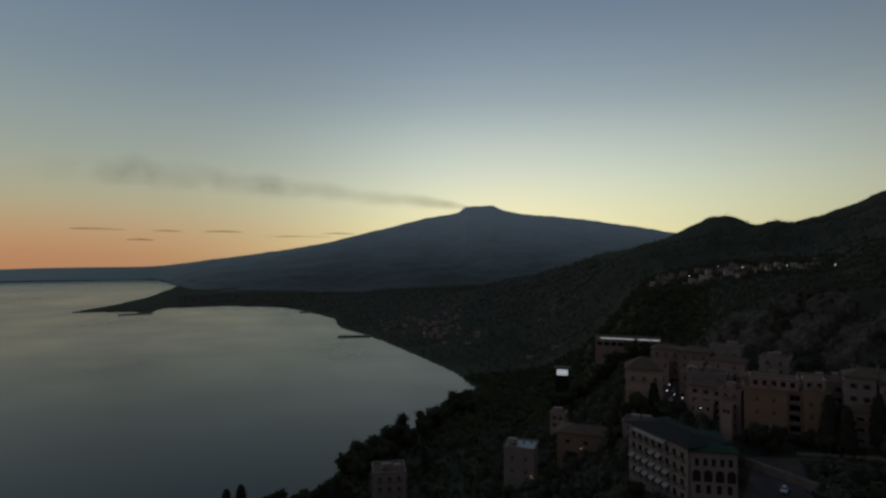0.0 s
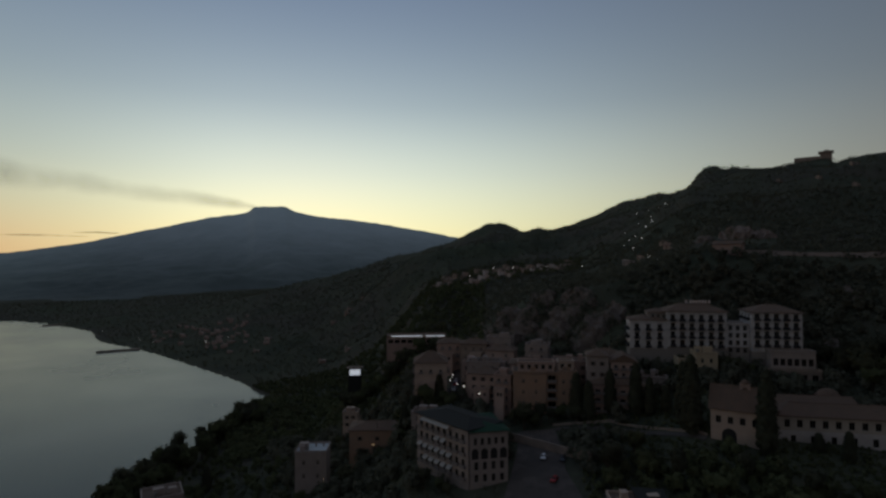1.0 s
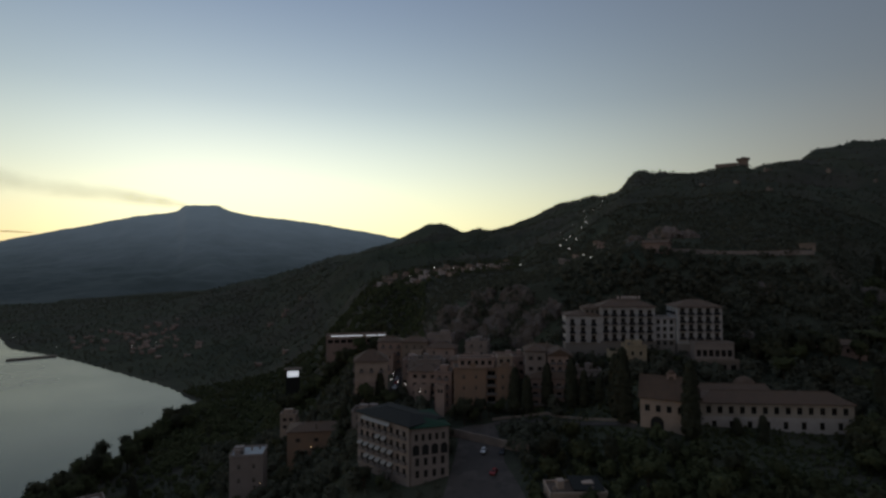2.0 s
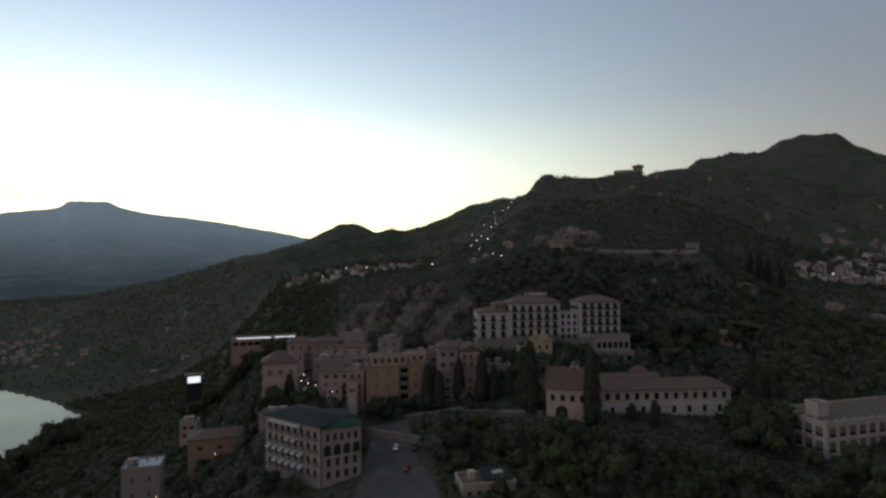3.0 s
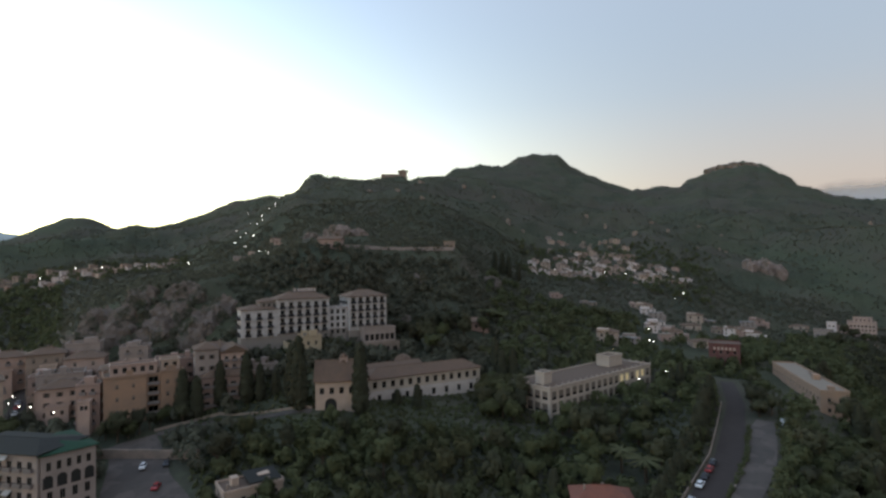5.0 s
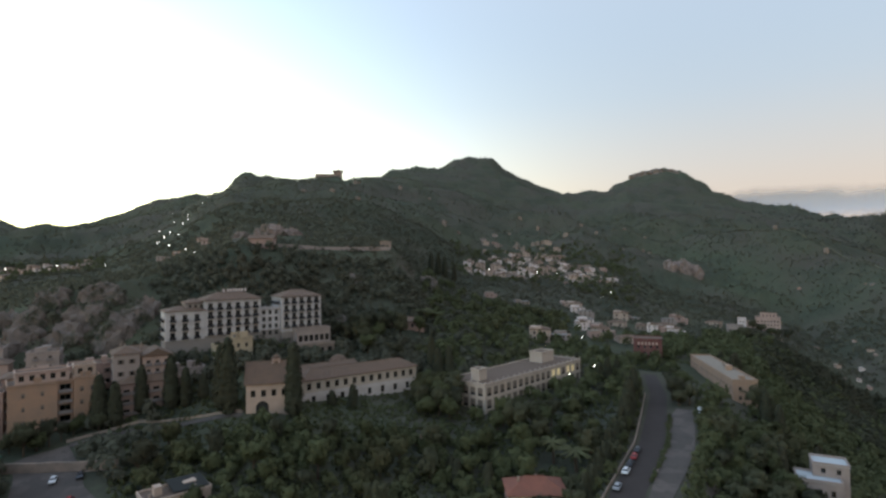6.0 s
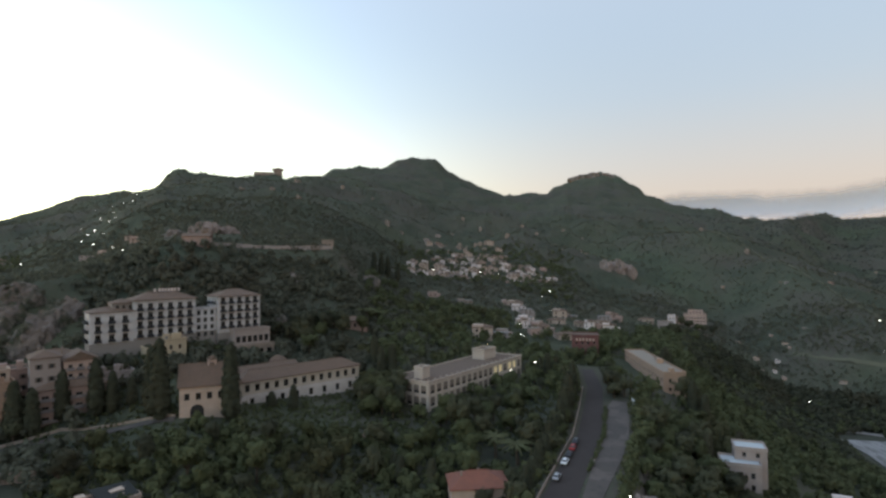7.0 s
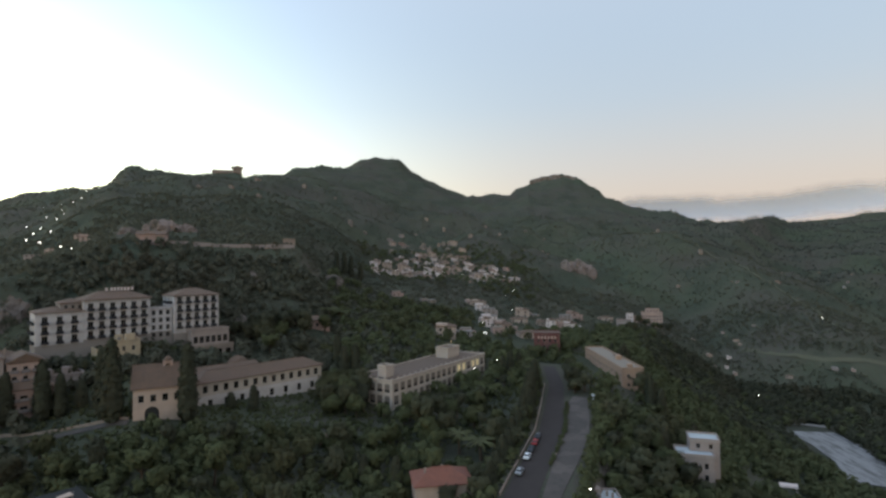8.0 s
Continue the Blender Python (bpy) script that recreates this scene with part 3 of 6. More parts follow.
def volcano_height(x, y):
    az, r = np.degrees(np.arctan2(x, y)), np.hypot(x, y)
    foot = steps(FOOT, 1, az)
    top = steps(SUMMIT, 1, az)
    crest = top * np.tan(np.radians(steps(SLOPE, 1, az)))
    t = np.clip((r - foot) / (top - foot), 0, 1)
    z = -146 + (crest + 146) * (0.45 * t + 0.55 * t ** 2.2)
    z = z + np.clip(t * 4, 0, 1) * (1 - t) * (fbm(x, y, 500, 6, 21, True) - 0.3) * 60 * np.clip((top - foot) / 1500, 0, 1)
    z = z + np.clip(t * 4, 0, 1) * fbm(x, y, 60, 4, 31) * 7
    z = np.where(r < foot, -165, z)
    return np.where(r > top, crest - (r - top) * 0.25, z)


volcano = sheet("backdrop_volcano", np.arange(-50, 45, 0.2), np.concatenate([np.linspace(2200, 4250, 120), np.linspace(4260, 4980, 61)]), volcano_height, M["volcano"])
tagged(volcano, "distant hazy blue volcano with a flat summit", "mountain", kind="structure")


# ---- houses ----
WINDOWS = {}
PLOTS = []


def window_mesh(w, h, lit, style):
    """One window of that size, its frame and panes, made once."""
    key = (round(w, 2), round(h, 2), lit, style)
    if key in WINDOWS:
        return WINDOWS[key]
    b = 0.09
    xs, zs = (-w / 2, -w / 2 + b, -b / 2, b / 2, w / 2 - b, w / 2), (0, b, h - b, h)
    v = [(x, y, z) for y in (0.1, 0.2) for z in zs for x in xs]
    solid = lambda i, j: 0 <= i < 5 and 0 <= j < 3 and not (j == 1 and i in (1, 3))
    at = lambda i, j, k: k * 24 + j * 6 + i
    f = []
    for i in range(5):
        for j in range(3):
            if solid(i, j):
                f += [(at(i, j, 0), at(i + 1, j, 0), at(i + 1, j + 1, 0), at(i, j + 1, 0)), (at(i, j + 1, 1), at(i + 1, j + 1, 1), at(i + 1, j, 1), at(i, j, 1))]
                for di, dj, p, q in ((-1, 0, (i, j), (i, j + 1)), (1, 0, (i + 1, j + 1), (i + 1, j)), (0, -1, (i + 1, j), (i, j)), (0, 1, (i, j + 1), (i + 1, j + 1))):
                    if not solid(i + di, j + dj):
                        f.append((at(*p, 0), at(*q, 0), at(*q, 1), at(*p, 1)))
    fr = bpy.data.meshes.new("window")
    fr.from_pydata(v, [], f)
    fr.materials.append(M["frame"])
    p = Solid().box(-w / 2 + b * 0.6, w / 2 - b * 0.6, 0.15, 0.17, b * 0.6, h - b * 0.6)
    pm = bpy.data.meshes.new("pane")
    pm.from_pydata(p.v, [], p.f)
    pm.materials.append(M["lit_room"] if lit else M["glass"])
    extra = []
    if style == "shutter":
        q = Solid().box(-w * 0.21, w * 0.21, -0.07, -0.02, 0.02, h - 0.02)
        sm = bpy.data.meshes.new("shutter")
        sm.from_pydata(q.v, [], q.f)
        sm.materials.append(M["shutter"])
        extra = [("shutter", sm, pose(sgn * (w * 0.71 + 0.03), 0, 0)) for sgn in (-1, 1)]
    elif style == "blind":
        # brown box added over the pane to make a black window lighter
        q = Solid().box(-w / 2 + 0.1, w / 2 - 0.1, 0.11, 0.14, h * 0.3, h - 0.1)
        sm = bpy.data.meshes.new("blind")
        sm.from_pydata(q.v, [], q.f)
        sm.materials.append(M["blind"])
        extra = [] if lit else [("blind", sm, Matrix())]
    elif style in ("balcony", "dark_balcony"):
        e = w / 2 + (0.45 if style == "balcony" else 0.28)
        q = Solid().ring([(-e, -0.95), (e, -0.95), (e, -0.005), (e - 0.06, -0.005), (e - 0.06, -0.89), (-e + 0.06, -0.89), (-e + 0.06, -0.005), (-e, -0.005)], -0.18, 0.95)
        q.box(-e + 0.05, e - 0.05, -0.9, -0.005, -0.16, -0.03)
        sm = bpy.data.meshes.new("balcony")
        sm.from_pydata(q.v, [], q.f)
        sm.materials.append(M["iron" if style == "dark_balcony" else "balcony"])
        extra = [("balcony", sm, Matrix())]
    WINDOWS[key] = (fr, pm, extra)
    return WINDOWS[key]


def panel(s, width, z0, z1, holes, thick, place):
    """A wall with real openings; place maps along, inwards, up to the house's axes."""
    xs = sorted({0.0, width, *[v for h in holes for v in (h[0], h[1])]})
    zs = sorted({z0, z1, *[v for h in holes for v in (h[2], h[3])]})
    for i in range(len(xs) - 1):
        for j in range(len(zs) - 1):
            x, z = (xs[i] + xs[i + 1]) / 2, (zs[j] + zs[j + 1]) / 2
            if any(h[0] < x < h[1] and h[2] < z < h[3] for h in holes):
                continue
            a, b, c, d = xs[i], xs[i + 1], zs[j], zs[j + 1]
            s.quad(place(a, 0, c), place(b, 0, c), place(b, 0, d), place(a, 0, d))
            s.quad(place(a, thick, d), place(b, thick, d), place(b, thick, c), place(a, thick, c))
    for a, b, c, d in holes:
        for p, q in (((a, c), (a, d)), ((a, d), (b, d)), ((b, d), (b, c)), ((b, c), (a, c))):
            s.quad(place(p[0], 0, p[1]), place(q[0], 0, q[1]), place(q[0], thick, q[1]), place(p[0], thick, p[1]))


def hip_roof(w, d, over, rise, thick=0.22, gable=False):
    """A tiled roof whose ridge runs along the longer side; z from 0 at the eaves."""
    s = Solid()
    x0, x1, y0, y1 = -over, w + over, -over, d + over
    along = (x1 - x0) >= (y1 - y0)
    run = (y1 - y0) / 2 if along else (x1 - x0) / 2
    k = 0.0 if gable else run * 0.95
    if along:
        a, b = (x0 + k, (y0 + y1) / 2, rise), (x1 - k, (y0 + y1) / 2, rise)
        e = [(x0, y0, 0), (x1, y0, 0), (x1, y1, 0), (x0, y1, 0)]
        s.quad(e[0], e[1], b, a), s.quad(e[2], e[3], a, b), s.quad(e[1], e[2], b), s.quad(e[3], e[0], a)
    else:
        a, b = ((x0 + x1) / 2, y0 + k, rise), ((x0 + x1) / 2, y1 - k, rise)
        e = [(x0, y0, 0), (x1, y0, 0), (x1, y1, 0), (x0, y1, 0)]
        s.quad(e[1], e[2], b, a), s.quad(e[3], e[0], a, b), s.quad(e[0], e[1], a), s.quad(e[2], e[3], b)
    n = len(e)
    for i in range(n):
        p, q = e[i], e[(i + 1) % n]
        s.quad((p[0], p[1], -thick), (q[0], q[1], -thick), q, p)
    s.quad(*[(p[0], p[1], -thick) for p in reversed(e)])
    # ridge tiles
    s.box(min(a[0], b[0]) - 0.15, max(a[0], b[0]) + 0.15, min(a[1], b[1]) - 0.15, max(a[1], b[1]) + 0.15, rise - 0.12, rise + 0.12, 0.06)
    return s


def house(name, label, category, p0, p1, depth, z0, z1, wall="cream", front=(), side=(), back=(), roof="flat", rise=2.0, over=0.6, tile="tiles", style="plain",
          lit=(), cornice=True, dig=5.0, group="", clutter=False, deck="deck"):
    """A building: p0 and p1 are the ends of its front in plan, z0 its foot, z1 its eaves. front, side: rows of windows as
    (sill over the foot, height, count, width, first and last margin)."""
    ax, ay = p1[0] - p0[0], p1[1] - p0[1]
    w = math.hypot(ax, ay)
    root = new(name)
    root.matrix_world = Matrix.Translation((p0[0], p0[1], z0)) @ Matrix.Rotation(math.atan2(ay, ax), 4, "Z")
    tagged(root, label, category, group)
    h = z1 - z0
    PLOTS.append((p0[0], p0[1], ax / w, ay / w, w, depth))
    walls = Solid()
    sides = [(front, w, lambda u, v, z: (u, v, z), 0.0, lambda u: (u, 0)),
             (side, depth, lambda u, v, z: (w - v, u, z), 90.0, lambda u: (w, u)),
             (back, w, lambda u, v, z: (w - u, depth - v, z), 180.0, lambda u: (w - u, depth)),
             (side, depth, lambda u, v, z: (v, depth - u, z), 270.0, lambda u: (0, depth - u))]
    count = 0
    for rows, width, place, turn, at in sides:
        holes, spots = [], []
        for sill, wh, n, ww, m in rows:
            for k in range(n):
                x = m + (width - 2 * m) * (k + 0.5) / n
                if x - ww / 2 > 0.2 and x + ww / 2 < width - 0.2 and sill + wh < h - 0.15:
                    holes.append((x - ww / 2, x + ww / 2, sill, sill + wh))
                    spots.append((x, sill, ww, wh))
        panel(walls, width, -dig, h, holes, 0.35, place)
        for x, sill, ww, wh in spots:
            fr, pm, extra = window_mesh(ww, wh, count in lit, style)
            px, py = at(x)
            m = pose(px, py, sill, 0, 0, turn)
            o = share("window", fr, root, m)
            share("pane", pm, o, Matrix())
            for nm, me, mm in extra:
                share(nm, me, o, mm)
            count += 1
    walls.link("wall", M[wall], root)
    # floor slabs coloured near black: the shade of unlit rooms is put into them
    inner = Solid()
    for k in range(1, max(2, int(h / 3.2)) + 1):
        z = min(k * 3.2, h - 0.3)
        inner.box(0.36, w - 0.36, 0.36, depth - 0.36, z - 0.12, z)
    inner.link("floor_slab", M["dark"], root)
    if roof == "flat":
        s = Solid()
        s.box(-0.05, w + 0.05, -0.05, depth + 0.05, h + 0.004, h + 0.12)
        s.link("roof", M[deck], root)
        e = Solid()
        for x0, x1, y0, y1 in ((-0.15, w + 0.15, -0.15, 0.15), (-0.15, w + 0.15, depth - 0.15, depth + 0.15), (-0.15, 0.15, 0.15, depth - 0.15), (w - 0.15, w + 0.15, 0.15, depth - 0.15)):
            e.box(x0, x1, y0, y1, h + 0.125, h + 0.75)
        e.link("parapet", M[wall], root)
    else:
        r = hip_roof(w, depth, over, rise, gable=(roof == "gable"))
        ro = r.link("roof", M[tile], root)
        ro.location.z = h + 0.25
    if clutter:
        rk = random.Random(int(abs(p0[0] * 31 + p0[1] * 17)))
        for _ in range(2 if roof == "flat" else 0):
            x, y, a, b = rk.uniform(1, w - 3.5), rk.uniform(2, max(2.1, depth - 4)), rk.uniform(1.8, 3.5), rk.uniform(1.8, 3)
            Solid().box(x, x + a, y, y + b, h + 0.125, h + rk.uniform(1.6, 2.7)).link("stair_hut", M[wall], root)
        for _ in range(2):
            x, y = rk.uniform(0.8, w - 1.4), rk.uniform(1, depth - 1.5)
            Solid().box(x, x + 0.6, y, y + 0.6, h + 0.1, h + rk.uniform(1.2, 1.8) + (rise * 0.7 if roof != "flat" else 0), 0.05).link("chimney", M["stone"], root)
        if roof == "flat":
            x, y = rk.uniform(1, w - 2), rk.uniform(1, depth - 2)
            Solid().tube([((x, y, h + 0.12), 0.6), ((x, y, h + 1.4), 0.6), ((x, y, h + 1.6), 0.2)], 10).link("water_tank", M["frame"], root)
    if cornice:
        c = Solid()
        for x0, x1, y0, y1 in ((-0.2, w + 0.2, -0.2, -0.003), (-0.2, w + 0.2, depth + 0.003, depth + 0.2), (-0.2, -0.003, 0, depth), (w + 0.003, w + 0.2, 0, depth)):
            c.box(x0, x1, y0, y1, h - 0.28, h - 0.004)
        c.link("cornice", M[wall], root)
    return root


def rows(floors, first, step, height, count, width, margin):
    return [(first + k * step, height, count, width, margin) for k in range(floors)]


# the white hotel above the convent: a stepped wing, a hipped middle block, a low link and a hipped end block
def along(a, b, t, back=0.0):
    dx, dy = b[0] - a[0], b[1] - a[1]
    n = math.hypot(dx, dy)
    return (a[0] + dx * t - dy / n * back, a[1] + dy * t + dx / n * back)


HA, HB = (170.6, 191.8), (225.3, 155.2)
house("hotel_wing", "white plastered hotel wing with a stepped flat roof", "hotel", along(HA, HB, -0.066), along(HA, HB, 0.171), 13, -43.5, -27.0, "hotel_white",
      rows(3, 4.7, 3.7, 2.9, 3, 1.9, 0.6), rows(3, 4.7, 3.7, 2.3, 4, 1.4, 0.8), roof="hip", rise=1.8, style="dark_balcony")
house("hotel_tower_floor", "white top storey set back on the hotel wing", "hotel", along(HA, HB, 0.06, 3), along(HA, HB, 0.19, 3), 9, -27.0, -23.8, "hotel_white",
      rows(1, 0.8, 3, 1.7, 3, 1.1, 0.8), (), roof="hip", rise=1.6, over=0.5)
house("hotel", "white hotel block with a hipped clay roof", "hotel", along(HA, HB, 0.1715), along(HA, HB, 0.541), 14, -42.5, -22.9, "hotel_white",
      rows(4, 4.4, 3.7, 2.9, 6, 1.9, 0.5), rows(4, 4.4, 3.7, 2.4, 3, 1.4, 1.0), roof="hip", rise=3.1, over=0.8, style="dark_balcony")
house("hotel_link", "low white link between two hotel blocks", "hotel", along(HA, HB, 0.544, 2.0), along(HA, HB, 0.684, 2.0), 9, -42.0, -28.2, "hotel_white",
      rows(4, 1.6, 3.2, 2.1, 3, 1.5, 0.3), ())
house("hotel", "white end block of the hotel under a hipped roof", "hotel", along(HA, HB, 0.687), along(HA, HB, 0.985), 15, -43.5, -22.9, "hotel_white",
      rows(4, 6.3, 3.7, 2.9, 5, 1.9, 0.5), rows(4, 6.3, 3.7, 2.4, 3, 1.4, 1.0), roof="hip", rise=3.0, over=0.8, style="dark_balcony")
house("terrace_house", "low grey terrace building under the hotel", "house", along(HA, HB, 0.77, -6), along(HA, HB, 1.02, -6), 6, -50.0, -38.4, "grey",
      rows(1, 6.0, 3, 3.0, 6, 1.9, 0.4), (), deck="tan_roof")
house("terrace_house", "pale arcade storey below the hotel terrace", "house", along(HA, HB, 0.72, -8.5), along(HA, HB, 1.04, -8.5), 2.4, -52.0, -45.6, "stone",
      rows(1, 2.4, 3, 2.6, 5, 2.2, 0.6), (), deck="tan_roof")

# the long convent with its gate house, church and belfry
CA, CB = (168.0, 125.2), (210.5, 97.8)
house("convent", "long white convent wing with a clay tile roof", "convent", CA, CB, 11, -61.5, -51.7, "convent",
      [(6.3, 2.5, 13, 1.7, 0.8), (1.2, 2.6, 8, 1.6, 1.5)], [(6.6, 1.7, 2, 1.1, 1.5)], roof="hip", rise=3.2, over=0.7, dig=6)
house("gate_house", "convent gate house in cream plaster with a steep tiled roof", "convent", (147.5, 133.5), (156.5, 121.5), 14, -59.5, -49.2, "cream",
      [(6.0, 2.3, 4, 1.6, 0.6)], [(6.2, 1.8, 2, 1.1, 2.5)], roof="gable", rise=6.6, over=0.7, dig=6)
house("convent", "convent range between the gate house and the long wing", "convent", (158.3, 128.5), CA, 13, -61.0, -50.6, "convent",
      [(6.5, 2.2, 3, 1.6, 0.4), (1.8, 2.0, 2, 1.4, 1.0)], (), roof="gable", rise=3.4, over=0.6, dig=6)
house("church", "low convent church with an old tiled gable roof", "church", (180.5, 137.8), (205.0, 122.5), 12, -59.0, -52.6, "stone",
      [(4.0, 1.4, 5, 0.9, 2)], (), roof="gable", rise=2.6)

# the public building with two rooftop turrets
QA, QB = (202.3, 64.4), (271.5, 37.2)
school = house("school", "pale two-storey public building with pilasters and many windows", "school", QA, QB, 20, -66.5, -56.2, "stucco",
               [(5.9, 3.3, 17, 2.7, 0.6), (1.0, 3.5, 17, 2.7, 0.6)], [(5.9, 3.3, 5, 2.6, 0.6), (1.0, 3.5, 5, 2.6, 0.6)], lit=(11, 12, 14, 15, 28), style="blind")
for k in range(20):
    Solid().box(0.2 + k * 3.87 - 0.22, 0.2 + k * 3.87 + 0.22, -0.22, 0.22, 11.06, 11.75, 0.05).link("parapet_post", M["stucco"], school)
for k in range(1, 6):
    for x in (0.0, 74.35):
        Solid().box(x - 0.22, x + 0.22, k * 3.6 - 0.22, k * 3.6 + 0.22, 11.06, 11.75, 0.05).link("parapet_post", M["stucco"], school)
for k in range(18):
    x = 0.6 + 73.15 * k / 17
    Solid().box(x - 0.3, x + 0.3, -0.16, -0.004, -1.0, 10.0).link("pilaster", M["stucco"], school)
band = Solid().box(0.0, 74.3, -0.2, -0.003, 4.75, 5.2).link("string_course", M["stucco"], school)
house("roof_turret", "small white stair turret on the school's flat roof", "turret", along(QA, QB, 0.06, 6.5), along(QA, QB, 0.125, 6.5), 4.5, -56.0, -51.8, "stucco",
      [], [], dig=0.0)
house("roof_turret", "long white rooftop block on the school", "turret", along(QA, QB, 0.73, 9), along(QA, QB, 0.87, 9), 7, -56.0, -51.5, "stucco", [], [], dig=0.0)

# the grand hotel of four storeys with awnings
GA, GB, GC = (63.8, 186.3), (72.2, 160.5), (85.5, 158.0)
house("grand_hotel", "grey four-storey hotel with rows of arched windows and awnings", "hotel", GA, GB, 15, -73.5, -55.6, "grey",
      [(13.6, 2.4, 8, 1.5, 0.8), (9.6, 2.4, 8, 1.5, 0.8), (5.6, 2.4, 8, 1.5, 0.8), (1.6, 2.4, 8, 1.5, 0.8)], [], style="balcony", roof="hip", rise=1.5, over=0.9, tile="slate")
house("grand_hotel", "rounded grey end of the hotel with tall arched loggias", "hotel", (72.9, 160.2), GC, 20, -73.5, -56.3, "grey",
      [(13.0, 2.3, 5, 1.1, 0.6), (5.0, 2.6, 4, 1.3, 0.6), (1.2, 2.4, 4, 1.3, 0.6)], [(13.4, 2.2, 7, 1.3, 1), (9.2, 2.2, 7, 1.3, 1)], roof="hip", rise=1.3, over=0.7, tile="copper")

# houses of the old town, between the grand hotel and the terrace
TOWN = [
    ("tall ochre apartment house beside a lane", (104.5, 205.5), (110.0, 200.5), 12, -64, -49.0, "rose", 4, 2),
    ("tall grey town house with a flat roof", (136.2, 184.2), (143.3, 179.4), 11, -62, -39.6, "grey", 5, 2),
    ("narrow pink town house", (105.0, 240.0), (110.0, 236.0), 9, -62, -49.5, "pink", 3, 2),
    ("cream corner house with a pitched tile roof", (79.5, 236.0), (93.5, 231.0), 13, -64, -47.4, "cream", 3, 3),
    ("grey town house with a flat terrace roof", (101.0, 224.0), (112.0, 216.0), 12, -63, -51.5, "pink", 3, 3),
    ("cream town house above the street", (104.0, 232.0), (117.0, 224.0), 11, -60, -48.0, "grey", 3, 3),
    ("rose plastered house on the slope", (118.5, 216.5), (131.0, 208.0), 11, -60, -47.0, "rose", 3, 3),
    ("ochre house with a roof terrace", (133.0, 204.5), (146.0, 195.0), 11, -57, -44.8, "rose", 3, 3),
    ("pale house with a stair tower", (118.0, 241.0), (129.0, 232.0), 10, -56, -44.5, "pink", 3, 2),
    ("small grey house among garden trees", (133.0, 228.0), (141.0, 221.0), 9, -52, -41.0, "grey", 3, 2),
    ("cream house under the cliff", (146.5, 196.5), (157.5, 188.5), 9, -54, -41.5, "cream", 3, 3),
    ("stone house with small windows", (110.0, 253.0), (121.0, 246.0), 9, -55, -42.5, "stone", 3, 3),
    ("pink house at the head of the street", (103.0, 268.0), (115.0, 262.0), 10, -56, -44.0, "pink", 3, 3),
    ("low grey house with a flat roof", (124.0, 252.0), (134.0, 244.0), 9, -51, -40.0, "grey", 2, 3),
    ("flat-roofed house beside the car park", (153.5, 180.0), (166.0, 171.0), 9, -58, -48.5, "grey", 2, 4),
    ("tall cream villa below the road", (97.2, 120.0), (111.5, 113.0), 9, -84, -67.4, "cream", 4, 5),
    ("rose house on the lower slope", (50.4, 240.5), (73.5, 232.0), 14, -92, -76.0, "ochre", 3, 3),
    ("white flat-roofed house among trees", (25.5, 228.0), (37.5, 224.0), 11, -90, -78.5, "grey", 2, 2),
    ("grey house at the edge of the bluff", (-26.0, 203.0), (-14.0, 205.0), 11, -92, -80.0, "grey", 3, 3),
    ("old house with an arched wall", (56.0, 284.0), (63.0, 281.0), 7, -88, -80.0, "cream", 2, 2),
    ("grey house on the lower terrace", (70.0, 212.0), (80.0, 206.0), 9, -74, -63.0, "grey", 3, 3),
]
house("town_house", "pink house with a wide gable over the terraces", "house", (144.0, 178.9), (152.2, 173.3), 11, -62, -41.4, "pink", rows(5, 4.6, 3.2, 1.9, 3, 1.3, 0.5), rows(5, 6.0, 3.3, 1.7, 2, 1.0, 1.0),
      roof="gable", rise=2.8, style="balcony", group="houses of the old town")
house("terrace_house", "brown terraced building with long loggias under a tiled lean-to roof", "house", (134.5, 178.0), (150.5, 167.0), 6, -66, -49.6, "rose", rows(4, 2.4, 3.5, 1.7, 6, 2.0, 0.3),
      (), roof="hip", rise=1.9, over=0.5, style="balcony")
for k, (lab, p0, p1, dep, z0, z1, wal, fl, n) in enumerate(TOWN):
    # blinds on every third house are added to soften window contrast as haze does
    pitched = k in (1, 3, 4, 6, 8, 10, 11, 12, 16)
    house("town_house", lab, "house", p0, p1, dep, z0, z1, wal, rows(fl, 1.3, (z1 - z0 - 0.6) / fl, 1.7, n, 1.1, 0.7),
          rows(fl, 1.3, (z1 - z0 - 0.6) / fl, 1.6, max(2, int(dep / 4)), 1.0, 1.0), roof="hip" if pitched else "flat", rise=4.6 if k == 3 else 2.2,
          style=("balcony", "shutter", "blind")[k % 3], group="houses of the old town", clutter=True, deck="pale_deck" if k == 17 else "deck")

# low terraces and sheds built up against the town houses
ANNEXES = random.Random(12)
for k, (lab, p0, p1, dep, z0, z1, wal, fl, n) in enumerate(TOWN[:15]):
    t0 = ANNEXES.uniform(0.0, 0.45)
    t1 = t0 + ANNEXES.uniform(0.35, 0.55)
    deep, top = ANNEXES.uniform(2.5, 4.0), z1 - (z1 - z0) * ANNEXES.uniform(0.3, 0.6)
    house("terrace_annex", "low plastered annex with a terrace roof against a town house", "annex", along(p0, p1, t0, -deep - 0.1), along(p0, p1, min(t1, 1.0), -deep - 0.1), deep, z0, top,
          ANNEXES.choice(("pink", "stone", "cream", "rose", "white")), [(max(0.8, top - z0 - 2.6), 1.6, 2, 1.0, 0.5)], (), deck="tan_roof", group="terrace annexes", cornice=False)

